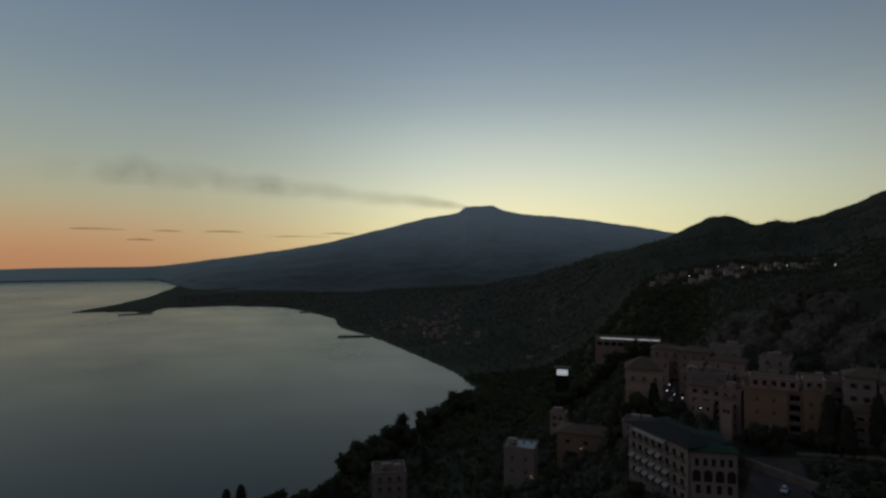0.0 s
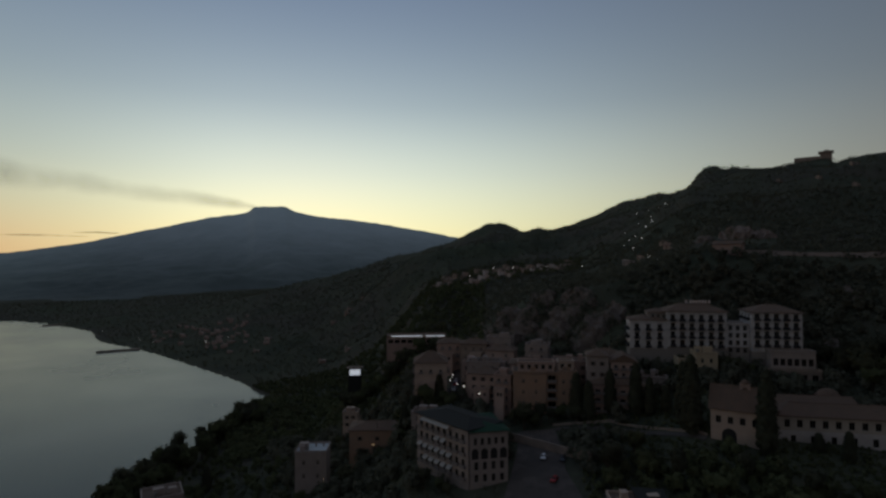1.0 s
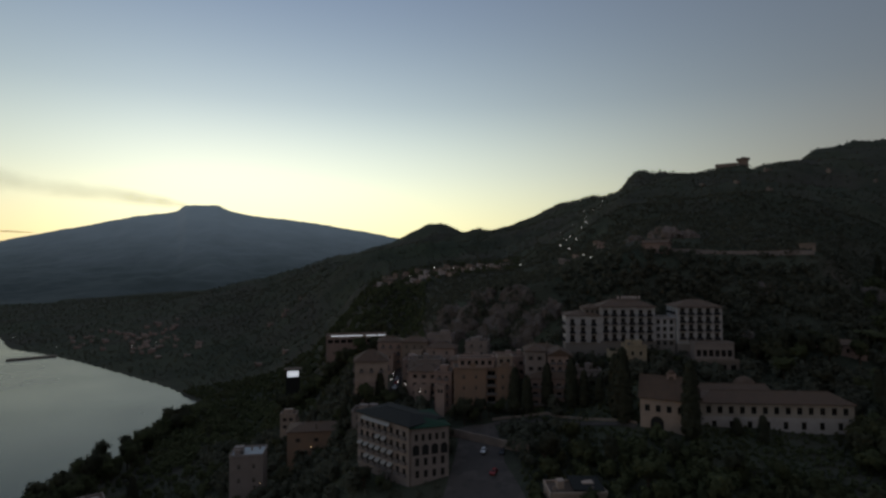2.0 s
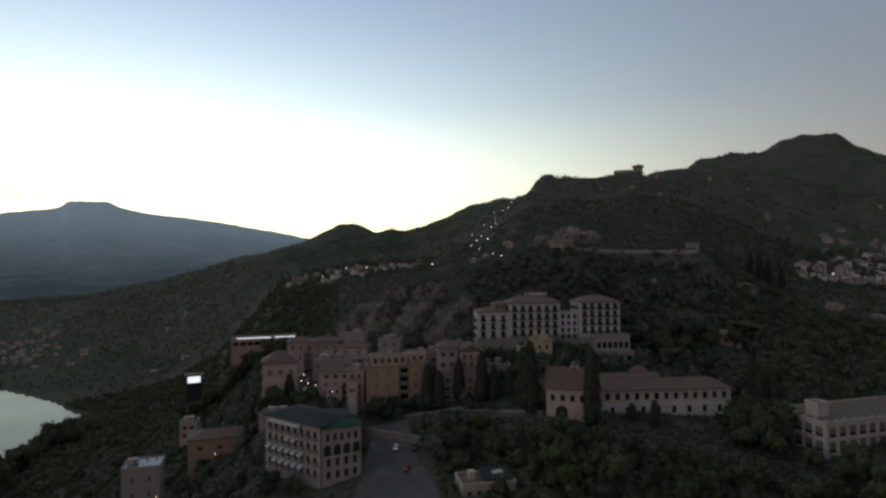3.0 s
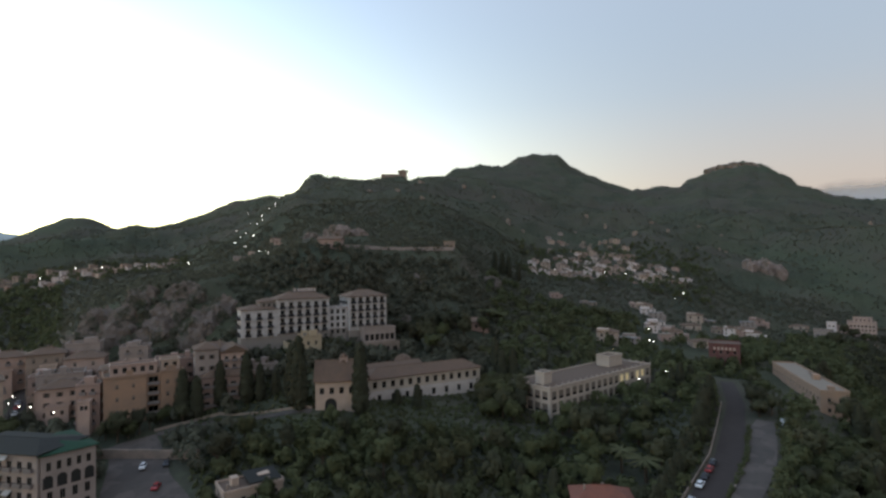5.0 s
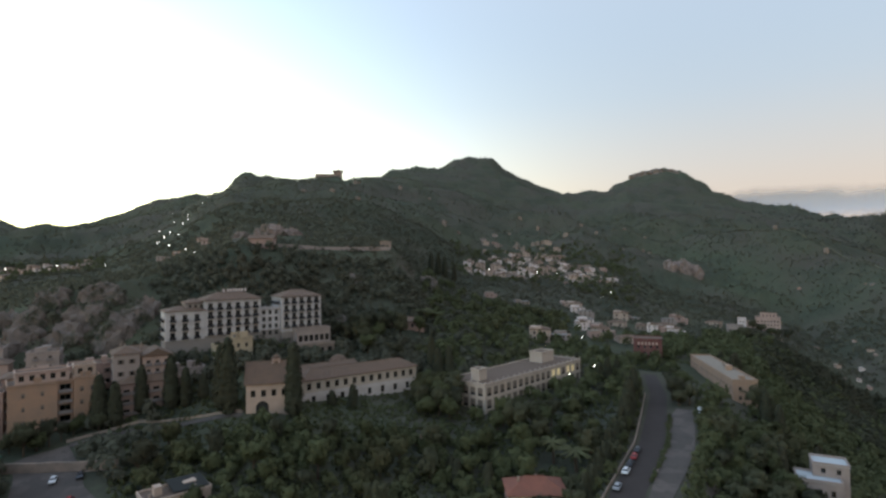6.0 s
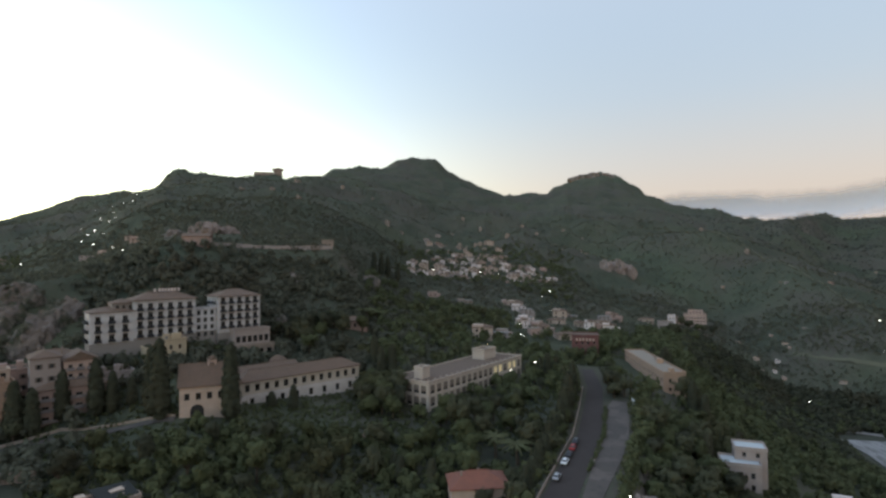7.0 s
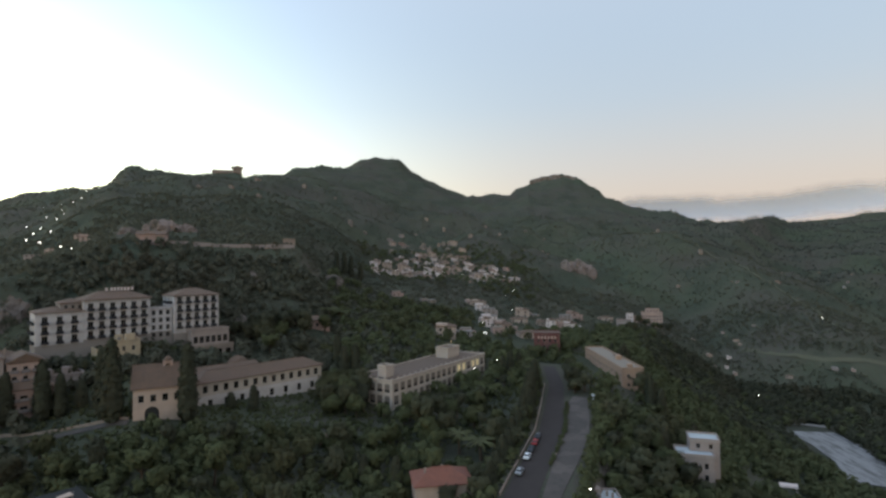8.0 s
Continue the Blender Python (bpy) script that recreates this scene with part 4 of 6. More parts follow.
# the ochre block: a plain wall, a column of dark loggias, a narrower wall, a set-back penthouse
OA, OB = (110.0, 198.4), (132.9, 186.2)
# blinds added here too, to lighten the black panes
house("apartment_block", "plain ochre apartment block with few small windows", "apartment block", OA, along(OA, OB, 0.52), 14, -66, -47.0, "ochre", rows(4, 1.6, 4.5, 1.5, 2, 0.9, 1.6),
      rows(4, 1.6, 4.5, 1.5, 3, 1.0, 1.0), style="blind", clutter=True)
house("apartment_block", "recessed ochre bay with a column of dark loggias", "apartment block", along(OA, OB, 0.523, 1.2), along(OA, OB, 0.697, 1.2), 11, -66, -47.3, "ochre",
      rows(5, 1.0, 3.6, 2.7, 1, 3.2, 0.2), (), style="balcony", cornice=False)
house("apartment_block", "narrow ochre end wall of an apartment block", "apartment block", along(OA, OB, 0.70), OB, 14, -66, -46.6, "ochre", rows(4, 1.6, 4.5, 1.6, 2, 1.1, 0.8),
      rows(4, 1.6, 4.5, 1.5, 3, 1.0, 1.0), style="blind", clutter=True)
house("penthouse", "low set-back penthouse with dark openings", "penthouse", along(OA, OB, 0.08, 3.5), along(OA, OB, 0.66, 3.5), 7, -46.85, -43.4, "pink", rows(1, 0.9, 3, 1.9, 5, 1.5, 0.3), (), dig=0)
house("penthouse", "small roof terrace room on an apartment block", "penthouse", along(OA, OB, 0.72, 4.5), along(OA, OB, 0.97, 4.5), 6, -46.45, -43.0, "cream", rows(1, 0.9, 3, 1.9, 2, 1.5, 0.3), (), dig=0)
cn = Solid()
cn.v = [(0, 0, 0.3), (9, 0, 0.0), (9, 8, 0.9), (0, 8, 1.2), (0, 0, 0.0), (9, 0, -0.3), (9, 8, 0.6), (0, 8, 0.9)]
cn.f = [(0, 1, 2, 3), (7, 6, 5, 4), (4, 5, 1, 0), (5, 6, 2, 1), (6, 7, 3, 2), (7, 4, 0, 3)]
cn = cn.link("roof_canopy", M["slate"])
cn.matrix_world = pose(103.5, 117.6, -66.5, 0, 0, math.degrees(math.atan2(-7, 14.3)))
tagged(cn, "dark sloping roof canopy on a cream villa", "canopy")

house("villa", "pale yellow villa with a stepped roof terrace", "house", (180.6, 170.5), (187.8, 166.0), 9, -47.5, -39.2, "lemon", rows(2, 1.0, 3.6, 1.8, 2, 1.1, 0.8),
      rows(2, 1.0, 3.6, 1.8, 2, 1.1, 0.8), clutter=True)
house("villa", "lower pale yellow wing of a villa with a roof terrace", "house", (174.4, 173.6), (180.3, 169.9), 8, -47.5, -41.8, "lemon", rows(1, 2.0, 3.6, 1.9, 4, 0.8, 0.4),
      rows(1, 2.0, 3.6, 1.8, 2, 1.1, 0.8))
house("villa", "cream villa with a red tiled roof", "house", (140.6, 38.6), (146.2, 24.0), 11, -80.5, -70.4, "cream", rows(2, 1.2, 3.6, 1.7, 4, 1.1, 1.0),
      rows(2, 1.2, 3.6, 1.7, 3, 1.1, 1.0), roof="hip", rise=2.9, tile="tiles_red", clutter=True)
house("villa_wing", "low cream wing of a villa under a small red hipped roof", "house", (146.7, 22.6), (148.4, 18.0), 6, -80.5, -72.2, "cream", rows(1, 4.6, 3.6, 1.5, 2, 0.9, 0.5), (),
      roof="hip", rise=1.5, over=0.4, tile="tiles_red")
house("villa", "small white modern villa with roof terraces", "house", (196.0, -38.4), (195.0, -50.0), 9, -89.0, -76.2, "grey", rows(3, 1.2, 3.8, 1.9, 3, 1.2, 0.8),
      rows(3, 1.2, 3.8, 1.9, 3, 1.2, 0.8), deck="pale_deck")
house("villa", "white upper floor of a modern villa", "house", (201.0, -43.5), (200.0, -53.0), 8, -80.0, -72.4, "grey", rows(1, 5.0, 3, 1.6, 2, 1.2, 0.8), (), deck="pale_deck")
house("white_house", "low white house with a flat roof below the car park", "house", (150.2, -7.0), (151.5, -15.6), 7, -80.0, -74.6, "grey", rows(1, 2.0, 3.0, 1.6, 3, 1.1, 0.6), (), deck="pale_deck", clutter=True)
house("warehouse", "long orange building with a flat pale roof", "building", (327.5, -14.8), (263.5, -28.4), 10, -70.0, -60.4, "orange", rows(2, 1.5, 4.0, 1.6, 15, 1.2, 1.0),
      rows(2, 1.5, 4.0, 1.6, 2, 1.2, 1.0), deck="tan_roof", clutter=True)
house("red_building", "dark red three-storey building", "building", (328.0, 14.8), (328.3, -0.4), 14, -66.0, -52.8, "red", rows(3, 1.2, 3.6, 1.7, 4, 1.2, 1.0),
      rows(3, 1.2, 3.6, 1.7, 3, 1.2, 1.0))
house("station", "long low building with a bright strip of light under its roof", "building", (98.5, 350.4), (135.8, 337.7), 12, -60.0, -50.6, "rose",
      rows(1, 5.0, 4.0, 2.4, 9, 3.4, 0.6), (), dig=9)
house("pink_house", "large pink house with a set-back top floor", "house", (664, -94.5), (662, -117), 14, -84.0, -70.2, "pink", rows(3, 1.2, 4.0, 1.8, 7, 1.3, 1.0), rows(3, 1.2, 4.0, 1.8, 3, 1.3, 1.0), dig=10)
house("pink_house", "set-back top floor of a pink house", "house", (666, -99), (664.5, -114), 9, -70.0, -66.2, "pink", rows(1, 1.0, 3, 1.7, 4, 1.2, 1.0), (), dig=0)
house("white_house", "tall white terraced house beside a pink house", "house", (656, -76), (655, -84), 10, -88.0, -71.0, "white", rows(3, 5.0, 4.0, 1.8, 2, 1.2, 1.0), rows(3, 5.0, 4.0, 1.8, 2, 1.2, 1.0), dig=8)
house("white_house", "low pale wing between a white house and a pink house", "house", (657, -84.3), (656, -94), 7, -88.0, -74.0, "rose", rows(2, 6.0, 3.6, 1.7, 3, 1.2, 1.0), (), dig=8)
house("white_house", "white flat-roofed house on the valley slope", "house", (560, -56), (559, -70), 12, -82.0, -68.6, "grey", rows(3, 1.2, 3.7, 1.7, 4, 1.2, 1.0), rows(3, 1.2, 3.7, 1.7, 3, 1.2, 1.0), dig=8)
house("white_house", "low white annex on the valley slope", "house", (552, -62), (550, -78), 10, -84.0, -74.5, "grey", rows(1, 1.2, 3.7, 1.7, 5, 1.2, 1.0), (), dig=8)


# ---- streets, walls and squares ----
def strip(name, line, widths, mat, lift, thick=0.0, n=60):
    """A paved band laid along the ground: line of x, y and its half widths to both sides."""
    pts = np.array(line, float)
    t = np.linspace(0, len(pts) - 1, n)
    x, y = np.interp(t, range(len(pts)), pts[:, 0]), np.interp(t, range(len(pts)), pts[:, 1])
    dx, dy = np.gradient(x), np.gradient(y)
    L = np.hypot(dx, dy)
    nx, ny = -dy / L, dx / L
    a, b = (np.interp(t, np.linspace(0, len(pts) - 1, np.size(q)), np.atleast_1d(q)) for q in widths)
    s = Solid()
    ex = [(x + nx * (a * o - b * (1 - o)), y + ny * (a * o - b * (1 - o))) for o in np.linspace(0, 1, 5)]
    zz = [land(px, py) + lift for px, py in ex]
    for i in range(n - 1):
        for j in range(4):
            q = [(ex[k][0][m], ex[k][1][m], zz[k][m]) for k, m in ((j, i), (j, i + 1), (j + 1, i + 1), (j + 1, i))]
            s.quad(*q)
    if thick:
        for i in range(n - 1):
            for j in (0, 4):
                p, q = [(ex[j][0][m], ex[j][1][m], zz[j][m]) for m in (i, i + 1)]
                s.quad(p, q, (*q[:2], q[2] - thick), (*p[:2], p[2] - thick))
    return s.link(name, mat, smooth=True)


def garden_wall(label, line, height, thick, mat, n=40, z=None):
    """A wall of even height that follows the ground, or a level top."""
    pts = np.array(line, float)
    t = np.linspace(0, len(pts) - 1, n)
    x, y = np.interp(t, range(len(pts)), pts[:, 0]), np.interp(t, range(len(pts)), pts[:, 1])
    dx, dy = np.gradient(x), np.gradient(y)
    L = np.hypot(dx, dy)
    nx, ny = -dy / L * thick / 2, dx / L * thick / 2
    g = land(x, y)
    top = g + height if z is None else np.full_like(g, z)
    s = Solid()
    for i in range(n):
        s.v += [(x[i] - nx[i], y[i] - ny[i], g[i] - 2), (x[i] + nx[i], y[i] + ny[i], g[i] - 2), (x[i] + nx[i], y[i] + ny[i], top[i]), (x[i] - nx[i], y[i] - ny[i], top[i])]
    for i in range(n - 1):
        for j in range(4):
            s.f.append((4 * i + j, 4 * i + 4 + j, 4 * i + 4 + (j + 1) % 4, 4 * i + (j + 1) % 4))
    s.f += [(0, 1, 2, 3), (4 * n - 1, 4 * n - 2, 4 * n - 3, 4 * n - 4)]
    return tagged(s.link("garden_wall", M[mat]), label, "wall")


road_line = [(r[0], r[1]) for r in ROAD[:7]]
road = tagged(strip("road", road_line, ((4.4, 4.0, 3.5, 2.8), (4.6, 4.2, 3.6, 2.8)), M["asphalt"], 0.10), "grey asphalt avenue between trees", "road", kind="structure")
tagged(strip("pavement", [(x, y - 8.6) for x, y in road_line[1:5]] + [(226, -8)], ((3.0, 3.8, 4.0, 3.0), (1.5, 3.6, 4.4, 3.0)), M["paving"], 0.16, 0.3), "worn paved car park beside the avenue", "pavement", kind="structure")
tagged(strip("road_street", [(78, 200), (94, 232), (108, 252), (119, 280), (128, 300)], (3, 3), M["asphalt"], 0.15), "narrow town street with parked cars", "road", kind="structure")
tagged(strip("pavement_square", [(84, 132), (90, 144), (97, 158), (106, 172), (112, 184)], ((17, 12, 9, 8, 7), (12, 11, 9, 8, 7)), M["paving"], 0.2), "small paved square beside the hotel", "pavement", kind="structure")
tagged(strip("pavement_path", [(118, 180), (134, 167), (142, 152), (146, 134)], (1.2, 1.2), M["paving"], 0.35), "pale gravel path along the garden", "path", kind="structure")
tagged(strip("pavement_track", [polar(a, r) for a, r, z in SHOULDER[2:]], (1.3, 1.3), M["field"], 1.2, 1.0), "pale track along the ridge of the shoulder", "track", kind="structure")
tagged(strip("pavement_yard", [(330, -166), (370, -178), (415, -182), (452, -180)], (15, 17), M["gravel"], 0.5), "pale gravel yard on the valley floor", "yard", kind="structure")
tagged(strip("road_valley", [(507, -147), (487, -170), (470, -203), (462, -240)], (3.5, 3.5), M["concrete"], 0.4), "pale road along the valley floor", "road", kind="structure")
garden_wall("low pale wall along the avenue", [(x, y + 5.2) for x, y in road_line[1:6]], 0.8, 0.28, "stone")
garden_wall("low kerb wall between avenue and car park", [(x, y - 4.75) for x, y in road_line[2:5]], 0.3, 0.4, "stone")
garden_wall("stone garden wall beside the gravel path", [(119, 183), (136, 170), (144.5, 153.5), (147.5, 135)], 0.9, 0.5, "stone")
garden_wall("long stone terrace wall on the spur", [polar(50, 352), polar(54, 357), polar(58, 362), polar(62.5, 366)], 1.9, 1.0, "grey", 40)
garden_wall("curved stone retaining wall at the square", [(99, 188), (105, 177), (110, 165), (114, 152)], 3.0, 0.6, "stone")


# ---- rock faces ----
def crag(label, az, r, size, seed, drop=0.35, lift=0.0, mat="rock"):
    """A weathered cliff block, rounded and fractured."""
    bm = bmesh.new()
    bmesh.ops.create_icosphere(bm, subdivisions=4, radius=1.0)
    for v in bm.verts:
        p = v.co.copy()
        f = 0.62 + 0.5 * noise.ridged_multi_fractal(p * 1.5 + Vector((seed * 7.3, 0, 0)), 1.0, 2.1, 5, 0.9, 1.6) * 0.5
        step = 0.22 * noise.noise(Vector((p.x * 5, p.y * 5, p.z * 1.2 + seed)))
        v.co = Vector((p.x * (f + step), p.y * (f + step), math.copysign(abs(p.z) ** 0.75, p.z) * f))
    me = bpy.data.meshes.new("rock_face")
    bm.to_mesh(me)
    bm.free()
    me.materials.append(M[mat])
    ob = new("rock_face", me)
    x, y = polar(az, r)
    ob.matrix_world = Matrix.Translation((x, y, ground_z(x, y) - size[2] * drop + lift)) @ Matrix.Rotation(-radians(az), 4, "Z") @ Matrix.Diagonal((*size, 1))
    return tagged(ob, label, "rock")


crag("pink limestone cliff above the chapel", 50.4, 420, (15, 9, 16), 1, mat="rock_pink")
crag("pink limestone cliff above the chapel", 52.4, 424, (9, 7, 11), 5, mat="rock_pink")
crag("pink limestone cliff beside the chapel", 47.6, 412, (8, 6, 8), 2)
crag("reddish bare cliff over the valley", 90.9, 830, (14, 12, 24), 3, 0.4, mat="rock_pink")
crag("reddish bare cliff over the valley", 92.0, 842, (15, 12, 27), 14, 0.3, mat="rock_pink")
crag("reddish bare cliff at the spur's foot", 93.1, 856, (14, 12, 22), 4, 0.15, mat="rock_pink")
for k in range(12):
    a = 26.6 + k * 1.15
    crag("brown rock face behind the old town", a, 304 - (a - 26.6) * 1.6 + (k % 3) * 8, (12 + (k * 5 % 5), 7, 14 + (k * 7 % 8)), 20 + k, 0.46)
crag("grey rock step below the terrace wall", 66.3, 378, (10, 6, 12), 9)
crag("grey rock step below the terrace wall", 58.5, 330, (10, 5, 8), 10)
crag("grey rock beside the hotel", 57.4, 292, (5, 4, 10), 11)
crag("bald pale summit slab", 89.8, 2400, (110, 40, 46), 13, 0.62)


# ---- the far villages ----
def village_house(seed):
    """A small far house: walls in two heights, a low roof and a few solid boxes painted dark as windows."""
    rnd = random.Random(seed)
    w, d, h = rnd.uniform(8, 17), rnd.uniform(6, 10), rnd.choice((3.4, 4.4, 6.0, 6.8))
    root = new("village_house")
    col = ("white", "pink", "stone", "rose", "white", "cream", "grey", "rose", "stone", "white", "pink", "cream")[seed % 12]
    body = Solid().box(-w / 2, w / 2, -d / 2, d / 2, -7, h)
    if rnd.random() < 0.7:
        k = rnd.uniform(0.3, 0.6) * w
        body.box(-w / 2, -w / 2 + k, -d / 2 + 0.5, d / 2 - 0.5, h, h + rnd.uniform(1.6, 2.8))
    if rnd.random() < 0.5:
        body.box(w / 2, w / 2 + rnd.uniform(2.5, 5), -d / 2 + 1, d / 2 - 1, -7, h * 0.55)
    body.link("wall", M[col], root)
    if rnd.random() < 0.55:
        r = hip_roof(w, d, 0.5, rnd.uniform(1.2, 2.0)).link("roof", M["tiles"], root)
        r.location = (-w / 2, -d / 2, h + 0.2)
    else:
        Solid().box(-w / 2 - 0.2, w / 2 + 0.2, -d / 2 - 0.2, d / 2 + 0.2, h - 0.4, h + 0.2).link("roof", M["tan_roof" if seed % 2 else "concrete"], root)
    # no opening behind: the unlit inside is only this box's dark colour
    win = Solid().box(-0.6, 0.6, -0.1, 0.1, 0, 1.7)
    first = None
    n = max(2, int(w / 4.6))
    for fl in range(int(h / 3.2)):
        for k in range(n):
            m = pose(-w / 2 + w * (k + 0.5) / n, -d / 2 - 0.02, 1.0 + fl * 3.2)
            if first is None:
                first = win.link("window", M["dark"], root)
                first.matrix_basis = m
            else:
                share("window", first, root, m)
    tagged(root, {"white": "white", "pink": "pink", "cream": "cream", "rose": "rose", "stone": "bare stone and", "grey": "grey"}[col] + " plastered house in a hillside village", "house",
           "village houses")
    return root


protos = [village_house(s) for s in range(12)]
used = set()
rng = random.Random(5)


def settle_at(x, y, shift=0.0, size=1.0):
    """One village house there, its front turned roughly towards the camera."""
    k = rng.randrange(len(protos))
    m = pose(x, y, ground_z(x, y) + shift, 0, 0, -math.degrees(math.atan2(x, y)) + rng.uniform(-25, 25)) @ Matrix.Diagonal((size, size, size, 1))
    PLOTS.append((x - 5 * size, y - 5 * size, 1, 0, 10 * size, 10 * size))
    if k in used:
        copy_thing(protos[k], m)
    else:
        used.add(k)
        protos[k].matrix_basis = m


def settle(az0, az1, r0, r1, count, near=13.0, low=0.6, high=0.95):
    """Scatters village houses over a stretch of slope, fronts turned roughly towards the camera."""
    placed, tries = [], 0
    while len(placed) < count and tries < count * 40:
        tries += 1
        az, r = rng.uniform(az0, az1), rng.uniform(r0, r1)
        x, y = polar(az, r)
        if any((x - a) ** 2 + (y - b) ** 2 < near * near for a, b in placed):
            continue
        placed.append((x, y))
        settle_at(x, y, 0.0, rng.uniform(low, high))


# az0, az1, r0, r1, houses, in bands fitted to the camera's view: the village on the saddle, then the one under the
# castle hill
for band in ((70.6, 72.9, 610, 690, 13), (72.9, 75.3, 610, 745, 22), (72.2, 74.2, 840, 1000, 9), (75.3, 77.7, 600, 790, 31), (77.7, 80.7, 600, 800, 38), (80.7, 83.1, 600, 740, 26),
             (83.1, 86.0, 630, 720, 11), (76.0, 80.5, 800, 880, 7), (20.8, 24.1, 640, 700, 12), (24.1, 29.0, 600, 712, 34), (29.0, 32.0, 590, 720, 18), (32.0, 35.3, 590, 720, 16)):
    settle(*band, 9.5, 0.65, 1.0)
settle(40.5, 44.5, 430, 520, 6, 16)
for x, y in [(342, 60), (409, 52), (492, 72), (455, 33), (374, 21), (454, -9), (452, 3), (373, 42), (443, 108), (498, 81), (462, 59), (470, 66), (392, 53), (397, 40), (408, 44), (503, 33), (510, 24), (449, 6), (455, 14), (462, -2), (355, 61), (348, 72), (335, 70), (561, -6), (575, -14),
             (598, -48), (628, -109), (581, -150), (588, -163), (579, -168), (634, -190), (671, -216), (568, -212), (516, -222), (505, -221), (492, -231), (503, -250), (805, -233), (861, -175),
             (436, 134), (1198, -554), (1180, -540), (566, -249), (565, -264), (618, -174), (607, -152), (645, -189), (655, -147), (677, -185), (800, -287), (797, -237)]:
    settle_at(x, y, 0.0, 0.45 if y < -100 else 1.1)
tagged(strip("pavement_field", [(622, -188), (606, -208), (588, -231), (578, -256), (578, -297), (590, -330)], (2.5, 3.0), M["field"], 0.6), "pale dry field terrace in the valley", "field", kind="structure")


def far_houses(label, spread, mat):
    """Scattered far houses, each a few boxes, in one mesh: bearings, distances and how many."""
    walls = Solid()
    for az0, az1, r0, r1, count in spread:
        for _ in range(count):
            x, y = polar(rng.uniform(az0, az1), rng.uniform(r0, r1))
            if shore_distance(np.array([x]), np.array([y]))[0] < 14:
                continue
            z, w, d, h = ground_z(x, y), rng.uniform(2.4, 5), rng.uniform(2.2, 3.6), rng.uniform(2.5, 4.5)
            walls.box(x - w, x + w, y - d, y + d, z - 6, z + h)
            walls.box(x - w, x - w + rng.uniform(1.5, 3), y - d + 0.6, y + d - 0.6, z + h, z + h + rng.uniform(1, 2.5), 0.3)
    return tagged(walls.link("far_houses", M[mat]), label, "houses", kind="stuff")


far_houses("small pink houses along the bay shore", [(-3.2, 1.8, 960, 1230, 24), (-7, -3, 1060, 1300, 10), (-1.5, 4, 880, 980, 6)], "pink")
far_houses("small pale houses along the bay shore", [(-3.2, 1.8, 960, 1230, 20), (-7, -3, 1060, 1300, 6), (6, 15, 700, 1050, 6)], "rose")
far_houses("small pale houses high on the slopes", [(52, 70, 820, 1250, 10), (74, 90, 840, 1250, 16), (75.5, 81, 765, 930, 16), (72, 75, 750, 900, 9), (99, 118, 900, 1500, 8)], "stone")
for k, ob in enumerate(protos):
    if k not in used:
        x, y = polar(72 + k, 640)
        ob.matrix_basis = pose(x, y, ground_z(x, y), 0, 0, -75)

# castle works on the ridge and the chapel on the spur
x, y = polar(57.2, 1388)
FZ = ground_z(x, y)
fort = new("fort")
fort.matrix_world = pose(x, y, FZ - 2, 0, 0, -57)
tagged(fort, "small stone fort on the ridge top", "fort")
Solid().box(-12, 9, -8, 8, -10, 10).link("wall", M["stone"], fort)
Solid().box(-15, 12, -10, 10, 10, 13.5).link("platform", M["stone"], fort)
Solid().box(-5, 4, -4, 4, 13.5, 16.5).link("turret", M["stone"], fort)
Solid().box(-58, -12, -5, 4, -10, 5, 0.6).link("rampart", M["stone"], fort)
x, y = polar(48.3, 1362)
castle = new("castle")
castle.matrix_world = pose(x, y, ground_z(x, y) - 1, 0, 0, -48)
tagged(castle, "ruined castle wall along a crag", "castle")
Solid().box(-12, -4, -3, 3, -5, 3.5, 0.3).link("tower", M["stone"], castle)
Solid().box(-4, 44, -1.5, 1.5, -5, 1.2, 0.2).link("wall", M["stone"], castle)
Solid().box(44, 49, -2.5, 2.5, -5, 4.0, 0.2).link("tower", M["stone"], castle)
house("chapel", "stone chapel with a low gable roof", "chapel", polar(48.2, 349), polar(50.6, 346), 9, 1.5, 9.0, "rose", [(2.5, 2.0, 3, 1.0, 1.0)], [(2.5, 2.0, 2, 1.0, 1.0)],
      roof="gable", rise=2.0)
house("stone_house", "low pale house at the end of the terrace wall", "house", polar(61.4, 371), polar(62.6, 371), 6, 2.0, 7.5, "stone", [(2.0, 1.6, 2, 1.0, 0.6)], ())
house("villa", "long pink villa half hidden by trees", "house", polar(60.5, 292), polar(66.0, 300), 10, -52, -39.6, "rose", rows(3, 1.6, 3.8, 1.9, 7, 1.3, 1.0), (), roof="hip",
      rise=2.0)
px, py, ux, uy, vw, vd = PLOTS[-1]
PLOTS.append((px + uy * 12, py - ux * 12, ux, uy, vw, 12))
house("garden_house", "narrow grey garden house between trees", "house", polar(58.6, 284), polar(59.5, 284), 6, -52, -42.0, "grey", [(5, 1.6, 1, 1.0, 0.6)], ())
house("garden_hut", "small stone hut in the garden", "hut", (166.0, 78.0), (167.5, 73.5), 4, -71.0, -67.6, "stone", [(0.8, 1.2, 1, 0.8, 0.8)], (), roof="gable", rise=1.0, over=0.3)

